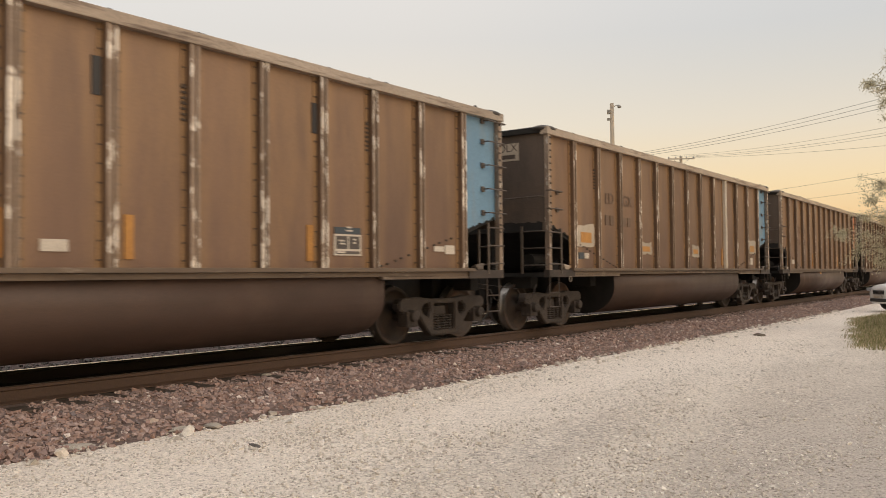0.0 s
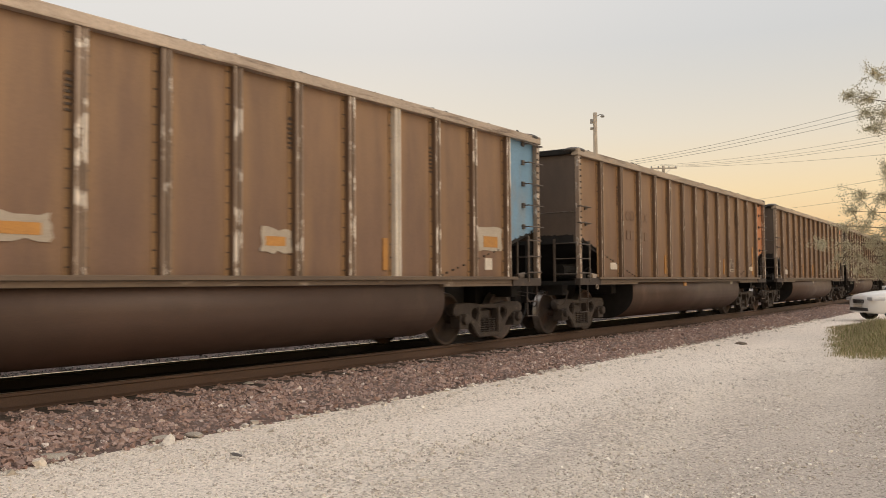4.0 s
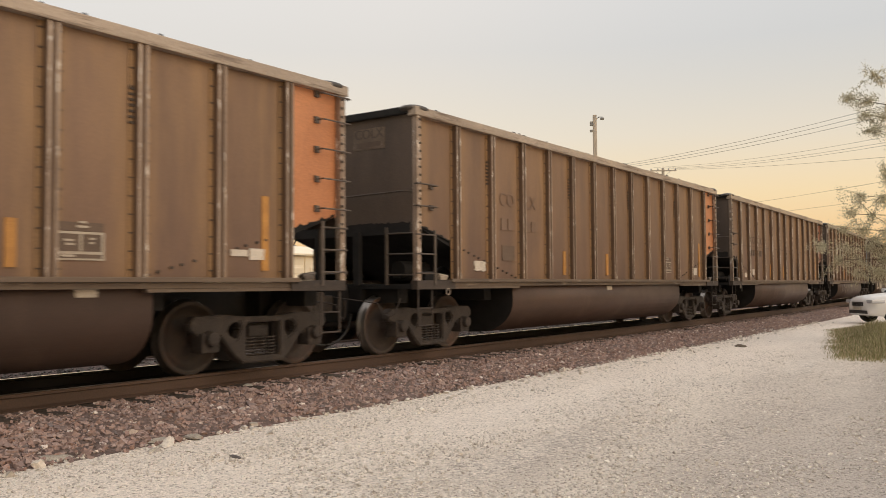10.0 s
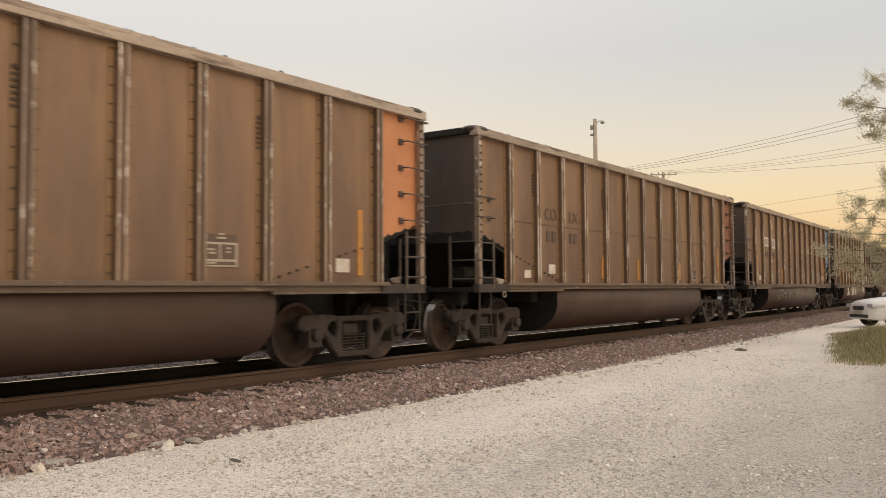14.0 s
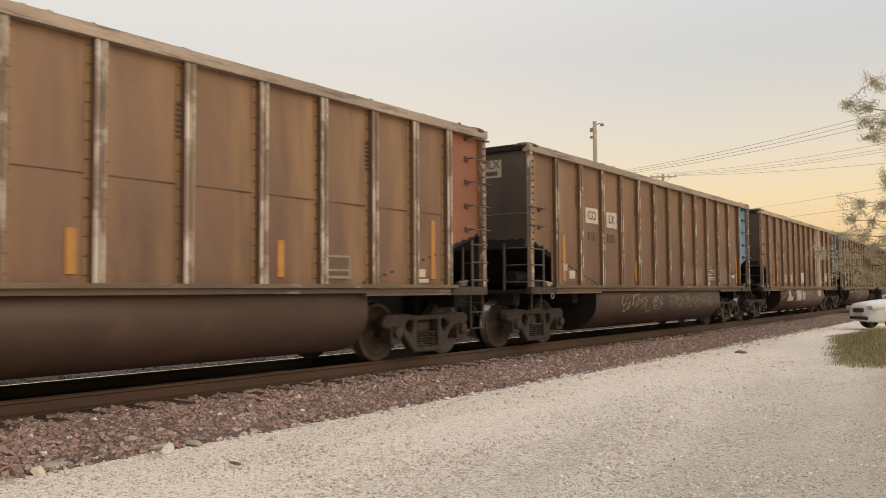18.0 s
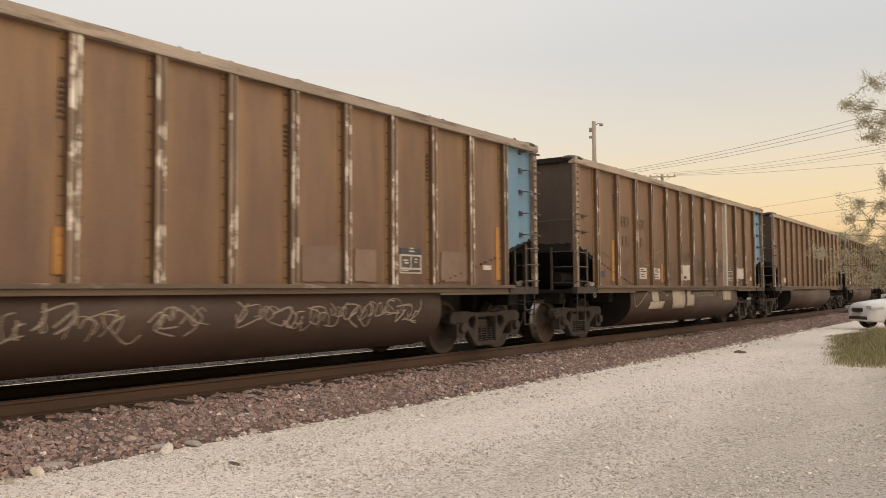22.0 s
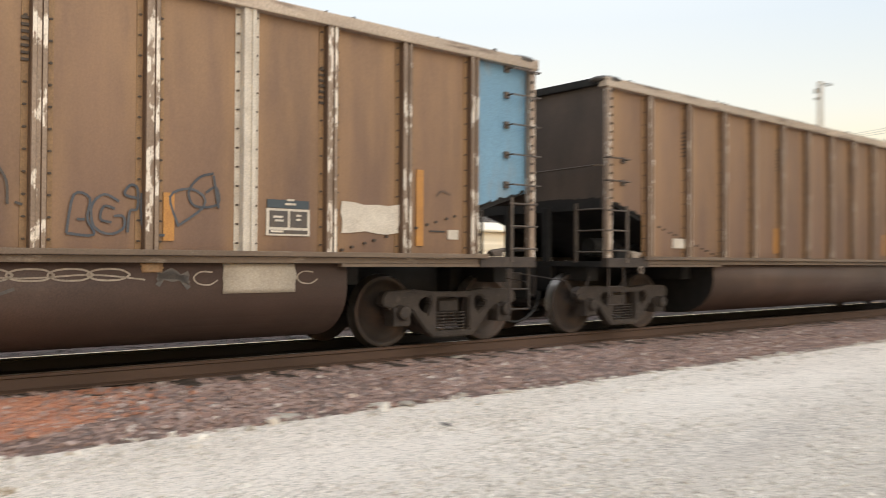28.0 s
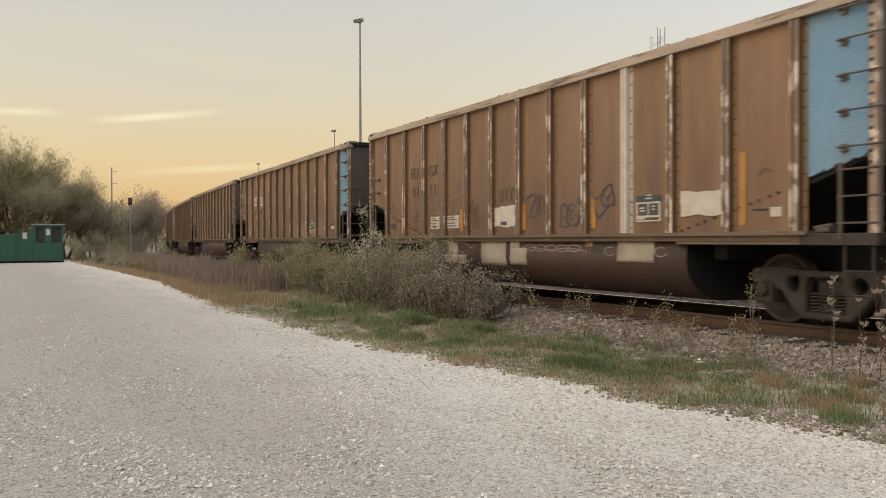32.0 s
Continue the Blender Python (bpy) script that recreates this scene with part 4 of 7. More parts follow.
            for h in (0.87, 1.14):
                rod(bm, (q * 6.88, y0 + 0.05, z(h)), (q * 7.24, y0 + 0.05, z(h)), 0.013, seg=6)
            part("stirrup_step", bm, M["dark_sill"], w)
            # ladder stile and rungs on the end
            bm = B()
            x = q * (HALF + 0.08)
            ys = side * (SIDE_Y - 0.55)
            box(bm, x - 0.02, x + 0.02, ys - 0.02, ys + 0.02, z(1.5), z(2.4))
            for h in (1.66, 1.98, 2.3):
                pipe(bm, [(x, ys, z(h)), (x, side * (SIDE_Y - 0.03), z(h))], 0.0125)
            part("end_ladder", bm, M["rung"], w)
        bm = B()
        x = q * (HALF + 0.13)
        pipe(bm, [(q * HALF, -SIDE_Y + 0.1, z(2.95)), (x, -SIDE_Y + 0.15, z(2.95)), (x, 0.9, z(2.9)), (q * HALF, 0.95, z(2.9))], 0.014)
        part("end_handrail", bm, M["rung"], w)
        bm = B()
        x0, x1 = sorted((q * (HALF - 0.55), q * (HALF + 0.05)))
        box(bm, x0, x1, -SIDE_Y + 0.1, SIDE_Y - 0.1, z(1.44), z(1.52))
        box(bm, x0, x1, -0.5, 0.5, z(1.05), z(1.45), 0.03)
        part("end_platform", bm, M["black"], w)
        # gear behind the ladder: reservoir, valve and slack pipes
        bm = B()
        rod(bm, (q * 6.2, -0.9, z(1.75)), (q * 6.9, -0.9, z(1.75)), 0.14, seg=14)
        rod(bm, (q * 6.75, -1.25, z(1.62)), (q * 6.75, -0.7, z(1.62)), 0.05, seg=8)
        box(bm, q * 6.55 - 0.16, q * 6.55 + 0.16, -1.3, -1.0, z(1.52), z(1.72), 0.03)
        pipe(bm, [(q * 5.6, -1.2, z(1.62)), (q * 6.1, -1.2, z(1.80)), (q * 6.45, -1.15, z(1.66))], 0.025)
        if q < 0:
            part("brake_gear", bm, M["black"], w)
        bm = B()
        box(bm, q * 6.62 - 0.09, q * 6.62 + 0.09, -SIDE_Y - 0.01, -SIDE_Y + 0.12, z(1.575), z(1.64), 0.02)
        rod(bm, (q * 6.5, -SIDE_Y + 0.02, z(1.63)), (q * 6.74, -SIDE_Y + 0.02, z(1.66)), 0.028, seg=8)
        part("retainer_valve", bm, M["chalk"], w, "pale grey valve on the platform") if q < 0 else part("retainer_valve", bm, M["rung"], w)
        if q < 0:
            bm = B()
            tube(bm, [(q * 6.52 + 0.05 * math.cos(a), -SIDE_Y - 0.02, z(1.39) + 0.05 * math.sin(a)) for a in [math.tau * k / 12 for k in range(13)]], 0.011, 5)
            part("pull_ring", bm, M["chalk"], w)
        # coupler and air hose
        bm = B()
        box(bm, *sorted((q * 7.3, q * 7.95)), -0.11, 0.11, z(1.08), z(1.34), 0.03)
        box(bm, *sorted((q * 7.86, q * 8.12)), -0.2, 0.06, z(1.02), z(1.40), 0.05)
        part("coupler", bm, M["truck"], w)
        bm = B()
        pts = [(q * (7.55 + 0.54 * (1 - math.cos(math.pi * i / 2 / 8))), -0.45, z(1.05 - 0.46 * math.sin(math.pi * i / 16))) for i in range(9)]
        tube(bm, pts, 0.019, 8)
        part("air_hose", bm, M["hose"], w)
        bm = B()
        tube(bm, [(q * 7.50, -1.42, z(1.30)), (q * 7.56, -1.36, z(1.06)), (q * 7.60, -1.30, z(1.02)), (q * 7.64, -1.2, z(1.06)), (q * 7.66, -1.1, z(1.22)), (q * 7.70, -0.2, z(1.32))], 0.009, 5)
        part("uncoupling_lever", bm, M["dark_sill"], w)
        truck(w, q * TRUCK_U)
    # coal load and lumps on the chord
    verts, faces = [], []
    nx, ny = 36, 8
    for i in range(nx + 1):
        for j in range(ny + 1):
            u, v = -7.2 + 14.4 * i / nx, -1.5 + 3.0 * j / ny
            k = (1 - abs(v) / 1.55) * min(1, (7.25 - abs(u)) / 1.2)
            verts.append((u, v, z(3.98) + 0.38 * k + rnd.uniform(-0.05, 0.05)))
    for i in range(nx):
        for j in range(ny):
            a = i * (ny + 1) + j
            faces.append((a, a + ny + 1, a + ny + 2, a + 1))
    part("coal_load", from_lists("coal_load", verts, faces, M["coal"]), None, w, "dark heaped coal load")
    bm = lumps_bm(rnd, -6.9, 6.9, 46, -SIDE_Y + 0.07, z(TOP), 0.035)
    tagged(part("coal_spill", bm, M["coal"], w, "small coal lumps on the chord"), kind="stuff")
    return w


WAGON_LABEL = {"blue": "dusty brown bathtub coal wagon with light blue end panel", "orange": "dusty brown bathtub coal wagon with orange end panel",
               "rust": "rusty brown bathtub coal wagon with faded red end panel", "brown": "dusty brown bathtub coal wagon without coloured end"}
PAINTS = {-1: "brown", 0: "blue", 1: "blue", 2: "orange", 3: "orange", 4: "rust", 5: "blue", 6: "blue", 7: "orange", 8: "blue", 9: "orange", 10: "blue", 11: "blue", 12: "orange"}
WAGONS, MASTER = {}, {}
for n_, p_ in PAINTS.items():
    if p_ not in MASTER:
        MASTER[p_] = WAGONS[n_] = wagon(p_, WAGON_LABEL[p_])
    else:
        WAGONS[n_] = copy_thing(MASTER[p_], pose(0, 0, 0))

# ---- paint, lettering and placards on the wagons' near sides ----
FACE = SHEET_Y + 0.024
# a little coupler slack shifts some wagons along the train
SLACK = {0: -0.08, 1: -0.07, 2: 0.01, 3: 0.05, 5: -0.04, 6: 0.02}


def off_of(w):
    return next((SLACK.get(n, 0.0) for n, o in WAGONS.items() if o is w), 0.0)


def plate(w, u0, u1, z0, z1, mat, name="paint_patch", label="", lift=0.0, ragged=0.0, seed=1):
    """A thin painted patch or placard on a side sheet."""
    rnd = random.Random(seed)
    u0, u1 = u0 - off_of(w), u1 - off_of(w)
    edge = []
    k = 5 if ragged else 1
    for (a, b), (c, d) in (((u0, z0), (u1, z0)), ((u1, z0), (u1, z1)), ((u1, z1), (u0, z1)), ((u0, z1), (u0, z0))):
        for i in range(k):
            edge.append((a + (c - a) * i / k + rnd.uniform(-ragged, ragged), b + (d - b) * i / k - RAIL_Z + rnd.uniform(-ragged, ragged)))
    bm = B()
    prism(bm, edge, -FACE - 0.004 - lift, -FACE + 0.03, "y")
    return part(name, bm, M[mat], w, label)


def tub_y(h):
    if h > 1.2:
        return -1.515 + 0.015 * max(0, (h - 1.22) / 0.31)
    s = min(1.0, (1.20 - h) / 0.58)
    return -0.765 - 0.75 * math.sqrt(max(0.0, 1 - s * s))


def tub_patch(w, u0, u1, z0, z1, mat, label="", skew=0.0, seed=2):
    rnd = random.Random(seed)
    u0, u1 = u0 - off_of(w), u1 - off_of(w)
    bm, n = B(), 7
    rows = []
    for i in range(n):
        h = z0 + (z1 - z0) * i / (n - 1)
        du = skew * (i / (n - 1) - 0.5)
        rows.append([bm.verts.new((u + du + rnd.uniform(-0.012, 0.012), tub_y(h) - 0.006, h - RAIL_Z)) for u in (u0, u0 + (u1 - u0) / 3, u0 + (u1 - u0) * 2 / 3, u1)])
    for a, b in zip(rows[:-1], rows[1:]):
        for k in range(3):
            bm.faces.new((a[k], a[k + 1], b[k + 1], b[k]))
    ob = part("paint_patch", bm, M[mat], w, label, smooth=True)
    sol = ob.modifiers.new("thick", 'SOLIDIFY')
    sol.thickness = 0.004
    return ob


def stroke(w, pts, width, mat, tub=False, name="graffiti_stroke"):
    """A sprayed line through (u, height) points, smoothed, lying on the sheet."""
    fine = []
    n = len(pts)
    for i in range(n - 1):
        p0, p1, p2, p3 = pts[max(i - 1, 0)], pts[i], pts[i + 1], pts[min(i + 2, n - 1)]
        for k in range(4):
            t = k / 4
            fine.append(tuple(0.5 * ((2 * b) + (c - a) * t + (2 * a - 5 * b + 4 * c - d) * t * t + (3 * b - a - 3 * c + d) * t ** 3) for a, b, c, d in zip(p0, p1, p2, p3)))
    fine.append(pts[-1])
    bm = B()
    prev = None
    for i, (u, h) in enumerate(fine):
        a, b = fine[max(i - 1, 0)], fine[min(i + 1, len(fine) - 1)]
        d = Vector((b[0] - a[0], b[1] - a[1]))
        d = d.normalized() if d.length > 1e-6 else Vector((1, 0))
        q = []
        for s in (-1, 1):
            uu, hh = u - d.y * s * width / 2, h + d.x * s * width / 2
            y = (tub_y(hh) - 0.005) if tub else -FACE - 0.006
            q.append(bm.verts.new((uu, y, hh - RAIL_Z)))
        if prev:
            bm.faces.new((prev[0], prev[1], q[1], q[0]))
        prev = q
    return part(name, bm, M[mat], w)


def letters(w, text, u, h, size, mat, lift=0.006, name="lettering", label="", end=False):
    cu = bpy.data.curves.new("lettering", 'FONT')
    cu.body, cu.size, cu.extrude, cu.align_x, cu.align_y = text, size, 0.002, 'CENTER', 'CENTER'
    tmp = new("lettering_source", cu)
    me = bpy.data.meshes.new_from_object(tmp)
    bpy.data.objects.remove(tmp)
    me.materials.append(M[mat])
    at = pose(u - off_of(w), -FACE - lift, h - RAIL_Z, 90, 0, 0) if not end else pose(-HALF - lift, u, h - RAIL_Z, 90, 0, -90)
    return part(name, me, None, w, label, at)


def bars(w, u0, u1, z0, z1, n, mat, lift=0.006):
    """Writing that cannot be read: plain bars."""
    step = (u1 - u0) / n
    for i in range(n):
        plate(w, u0 + i * step + step * 0.14, u0 + (i + 1) * step - step * 0.14, z0, z1, mat, "number_bar", lift=lift)


def placard(w, u0=3.2, z0=1.78, pale="white"):
    """The lined data panel near the painted end."""
    p = plate(w, u0, u0 + 0.53, z0, z0 + 0.29, pale, "data_panel", "data panel of dark boxes in a white frame")
    plate(w, u0 + 0.01, u0 + 0.52, z0 + 0.295, z0 + 0.385, "slate" if pale == "white" else "faint", "panel_header")
    for a, b, c, d in ((0.035, 0.255, 0.09, 0.265), (0.285, 0.495, 0.09, 0.265), (0.03, 0.50, 0.02, 0.06)):
        plate(w, u0 + a, u0 + b, z0 + c, z0 + d, "faint" if pale == "cream" else "spray", "panel_box", lift=0.005)
    for a, b, c in ((0.08, 0.19, 0.19), (0.10, 0.2, 0.15), (0.36, 0.42, 0.21), (0.36, 0.41, 0.165), (0.05, 0.2, 0.033), (0.22, 0.35, 0.33), (0.24, 0.33, 0.375)):
        plate(w, u0 + a, u0 + b, z0 + c, z0 + c + 0.022, pale, "writing_bar", lift=0.009)
    return p


AMBER = "upright amber reflective strip"
W = WAGONS
for n_, us in {0: (0.15, 2.76, -1.15), 1: (2.75,), 2: (-2.2, 0.13, 2.76), 3: (-2.25, -0.2, 2.16), 4: (-2.22, -0.21, 2.62), 5: (-2.18,), 6: (-2.3, 0.15, 2.24), 7: (-2.2, 2.7), 8: (-0.1, 2.7), 9: (-2.2,), 10: (2.7,)}.items():
    for u in us:
        plate(W[n_], u - 0.055, u + 0.055, 1.69, 2.16, "amber", "reflector_strip", AMBER)
for n_, u in ((2, 5.93), (3, 5.95), (4, 5.87), (5, 5.96), (6, 5.38), (6, -5.32), (3, -6.0), (2, -6.04), (5, -5.88), (9, 5.9)):
    plate(W[n_], u - 0.055, u + 0.055, 1.69, 2.62, "amber", "reflector_strip", AMBER)
for n_ in (0, 2, 3, 5, 6):
    placard(W[n_], 3.3 if n_ == 6 else 3.2, 1.77, "white" if n_ in (0, 5, 6) else "cream")
# wagon with two small plates
plate(W[0], -0.80, -0.52, 1.76, 1.88, "white", "paint_patch", "small white paint patch")
for u0, u1, a, b in ((5.39, 5.65, 1.86, 1.94), (5.68, 5.92, 1.82, 1.96)):
    for n_ in (0, 2):
        plate(W[n_], u0, u1, a, b, "white", "small_plate")
for u in (-0.22, 2.86):
    plate(W[0], u - 0.05, u + 0.05, 3.37, 3.77, "ink", "vent_slot")
# wagon with orange patches
for u0, u1, a, b in ((-6.12, -5.36, 2.04, 2.48), (5.22, 5.98, 2.06, 2.45), (-2.98, -2.36, 1.93, 2.2), (0.35, 0.85, 1.9, 2.2)):
    plate(W[1], u0, u1, a, b, "cream", "paint_patch", "whitish sprayed patch", ragged=0.03, seed=int(u0 * 10))
for u0, u1, a, b in ((-5.97, -5.5, 2.12, 2.33), (5.38, 5.83, 2.11, 2.30), (-2.88, -2.46, 1.99, 2.11), (0.42, 0.75, 1.98, 2.1)):
    plate(W[1], u0, u1, a, b, "amber", "reflector_panel", "orange rectangle", lift=0.005)
plate(W[1], -6.05, -5.83, 1.79, 1.92, "slate", "small_plate")
plate(W[1], -5.80, -5.62, 1.80, 1.91, "white", "small_plate")
plate(W[1], 5.43, 5.65, 1.72, 1.92, "white", "small_plate")
letters(W[1], "ED", -4.62, 3.08, 0.34, "ghost")
letters(W[1], "GX", -3.70, 3.08, 0.34, "ghost")
bars(W[1], -4.86, -4.40, 2.52, 2.73, 2, "ghost")
bars(W[1], -3.98, -3.50, 2.52, 2.72, 2, "ghost")
W[1]["label"] = "dusty brown coal wagon with blue end, orange patches and faded letters"
# orange-ended wagons
plate(W[2], -5.62, -5.26, 1.77, 1.92, "white", "small_plate")
tub_patch(W[2], -0.82, -0.55, 1.37, 1.48, "amber")
tub_patch(W[2], 3.42, 3.68, 1.39, 1.49, "cream")
plate(W[3], -5.56, -5.22, 1.74, 1.91, "white", "paint_patch", ragged=0.02)
plate(W[3], -4.66, -4.24, 1.93, 2.20, "faint", "dark_panel")
plate(W[3], 5.45, 5.72, 1.73, 1.92, "white", "small_plate")
tub_patch(W[3], -0.2, 0.08, 1.36, 1.46, "cream")
for n_ in (2, 3):
    letters(W[n_], "CO", -4.48, 3.02, 0.34, "trace")
    letters(W[n_], "LX", -3.62, 3.02, 0.34, "trace")
    bars(W[n_], -4.72, -4.26, 2.48, 2.68, 2, "trace")
    bars(W[n_], -3.86, -3.40, 2.48, 2.68, 2, "trace")
# wagon with the long weld seam and pale posts
letters(W[4], "CO", -4.6, 2.93, 0.33, "faint")
letters(W[4], "LX", -3.62, 2.93, 0.33, "faint")
bars(W[4], -4.8, -4.35, 2.41, 2.61, 2, "faint")
bars(W[4], -3.8, -3.42, 2.41, 2.61, 2, "faint")
for u0, u1, a, b in ((-5.65, -5.41, 1.69, 1.84), (-4.70, -4.43, 1.78, 1.96), (5.47, 5.66, 1.72, 1.84), (5.5, 5.74, 1.63, 1.69)):
    plate(W[4], u0, u1, a, b, "white", "small_plate")
plate(W[4], 3.36, 3.93, 1.68, 2.0, "chalk", "panel_frame", "pale rim round a dark panel")
plate(W[4], 3.40, 3.89, 1.81, 1.97, "faint", "dark_panel", lift=0.004)
plate(W[4], 3.40, 3.89, 1.72, 1.78, "faint", "dark_panel", lift=0.004)
# this wagon's posts stand a little apart from the others' spacing
POSTS_SHIFTED = [-6.20, -5.18, -4.17, -3.14, -2.07, -0.97, 0.06, 1.17, 2.28, 3.35, 4.40, 5.36, 6.25]


def shift_posts(w, places):
    for ch in w.children:
        if ch.name.startswith("side_post") and ch.location.y < 0:
            k = min(range(len(POSTS)), key=lambda i: abs(POSTS[i] - ch.location.x))
            ch.matrix_basis = Matrix.Translation((places[k] - POSTS[k], 0, 0)) @ ch.matrix_basis


shift_posts(W[4], POSTS_SHIFTED)
shift_posts(W[2], [q + 0.07 for q in POSTS])
shift_posts(W[3], [q + 0.06 for q in POSTS])
for a, b in zip([-HALF] + POSTS_SHIFTED, POSTS_SHIFTED + [HALF]):
    if a > -7 and b < 7:
        plate(W[4], a + 0.14, b - 0.14, 2.724, 2.734, "faint", "weld_seam")
ME["chipped_post"] = ME["post"].copy()
ME["chipped_post"].materials[0] = M["chipped_post"]
for poly in ME["chipped_post"].polygons:
    if abs(poly.center.x) < 0.017:
        poly.material_index = 0
for n_ in (0, 1, 5, 6):
    for ch in W[n_].children:
        if ch.name.startswith("side_post") and ch.location.y < 0:
            ch.data = ME["chipped_post"]
ME["pale_post"] = ME["post"].copy()
ME["pale_post"].materials[0] = M["pale_post"]
for poly in ME["pale_post"].polygons:
    if abs(poly.center.x) < 0.017:
        poly.material_index = 0
for ch in W[4].children:
    if ch.name.startswith("side_post") and ch.location.y < 0:
        ch.data = ME["pale_post"]
W[4]["label"] = "rusty brown coal wagon with red end, whitened posts and long seam"
# wagon with the lettered white patches
plate(W[5], -4.86, -4.26, 2.93, 3.26, "white", "paint_patch", "white patch behind black letters", ragged=0.008)
plate(W[5], -3.81, -3.26, 2.89, 3.24, "white", "paint_patch", "white patch behind black letters", ragged=0.012)
letters(W[5], "CO", -4.56, 3.09, 0.27, "ink", 0.009)
letters(W[5], "LX", -3.55, 3.07, 0.27, "ink", 0.009)
bars(W[5], -4.78, -4.28, 2.56, 2.74, 2, "faint")
bars(W[5], -3.80, -3.34, 2.56, 2.74, 2, "faint")
plate(W[5], -5.93, -5.75, 1.90, 2.05, "white", "small_plate")
plate(W[5], -5.65, -5.41, 1.74, 1.90, "white", "small_plate")
plate(W[5], 5.49, 5.75, 1.86, 1.94, "white", "small_plate")
for u0, u1, a, b in ((1.15, 1.92, 1.64, 2.12), (2.18, 2.66, 1.64, 2.10), (4.25, 5.04, 1.66, 2.14)):
    plate(W[5], u0, u1, a, b, "paint_out", "paint_patch", "slightly paler paint-out", ragged=0.015, seed=int(u0 * 9))
rg = random.Random(77)
for (u0, u1, k) in ((-2.9, -1.35, 9), (-1.05, -0.35, 5), (0.15, 1.6, 9), (1.6, 2.7, 8), (2.75, 3.7, 7)):
    for i in range(k * 3 // 2):
        c, h = u0 + (u1 - u0) * (i + 0.5) / (k * 3 // 2), rg.uniform(1.1, 1.28)
        r_, a0 = rg.uniform(0.1, 0.2), rg.uniform(0, 6)
        stroke(W[5], [(c + r_ * math.cos(a0 + j * rg.uniform(0.9, 1.9)) * (0.6 + 0.2 * j), h + 0.8 * r_ * math.sin(a0 + j * 1.5)) for j in range(4)], rg.uniform(0.012, 0.024), "chalk", True)
W[5]["label"] = "dusty brown coal wagon with blue end, lettered patches and chalky graffiti"
for n_ in (1, 3, 5):
    bm = B()
    box(bm, -HALF - 0.006, -HALF + 0.01, -0.96, -0.30, 3.68 - RAIL_Z, 4.02 - RAIL_Z)
    part("paint_patch", bm, M["sill" if n_ == 3 else "cream"], W[n_], "pale patch with dark marks on the end sheet")
    letters(W[n_], "COLX", -0.63, 3.925, 0.22, "end", 0.008, end=True)
    bm = B()
    box(bm, -HALF - 0.009, -HALF - 0.004, -0.88, -0.38, 3.72 - RAIL_Z, 3.80 - RAIL_Z)
    part("number_bar", bm, M["faint" if n_ == 3 else "end"], W[n_])
# wagon covered with patches and graffiti
w6 = W[6]
for ch in list(w6.children):
    if ch.name.startswith("side_post") and abs(ch.location.x - 3.05) < 0.01 and ch.location.y < 0:
        ch.data = ME["white_post"]
        tagged(ch, "white-painted side post")
        for f in ch.children:
            if f.name.startswith("post_flange"):
                f.data = f.data.copy()
                f.data.materials[0] = M["white"]
for ch in list(W[1].children):
    if ch.name.startswith("side_post") and abs(ch.location.x - 3.05) < 0.01 and ch.location.y < 0:
        ch.data = ME["white_post"]
for u0, u1, a, b in ((-0.92, -0.17, 1.76, 2.15), (4.24, 5.07, 1.84, 2.17)):
    plate(w6, u0, u1, a, b, "white", "paint_patch", "ragged white paint-out patch", ragged=0.025, seed=int(u0 * 10))
for u0, u1 in ((-3.76, -3.33), (-3.0, -2.42)):
    plate(w6, u0, u1, 1.76, 2.03, "white", "sign_plate", "white plate with rows of dark writing")
    for zz, cut in ((1.80, 0.10), (1.86, 0.16), (1.93, 0.06), (1.975, 0.2)):
        plate(w6, u0 + 0.05, u1 - cut, zz, zz + 0.022, "spray", "writing_bar", lift=0.007)
plate(w6, -0.68, -0.46, 1.79, 1.86, "slate", "paint_patch", lift=0.006, ragged=0.01)
plate(w6, 5.83, 6.0, 1.78, 1.9, "white", "small_plate")
plate(w6, 5.54, 5.78, 1.865, 1.885, "ink", "small_plate")
plate(w6, -6.02, -5.78, 1.78, 1.92, "slate", "small_plate")
letters(w6, "ED", -4.62, 3.06, 0.36, "faint")
letters(w6, "GX", -3.66, 3.06, 0.36, "ghost")
bars(w6, -4.8, -4.4, 2.53, 2.74, 2, "ghost")
bars(w6, -3.95, -3.5, 2.53, 2.74, 2, "trace")
for u0, u1, a, b, sk in ((-3.1, -2.15, 1.02, 1.2, 0.1), (-2.95, -2.5, 1.2, 1.46, -0.05), (-1.5, -0.53, 1.0, 1.48, 0.0), (-0.38, 0.2, 1.04, 1.36, 0.02), (-0.38, -0.05, 1.36, 1.48, 0.0), (2.83, 3.67, 1.16, 1.47, 0.0)):
    tub_patch(w6, u0, u1, a, b, "cream", "cream paint-out patch on the tub", sk, int(u0 * 10))
tub_patch(w6, 1.98, 2.2, 1.38, 1.47, "flange", "small faded orange-brown patch")
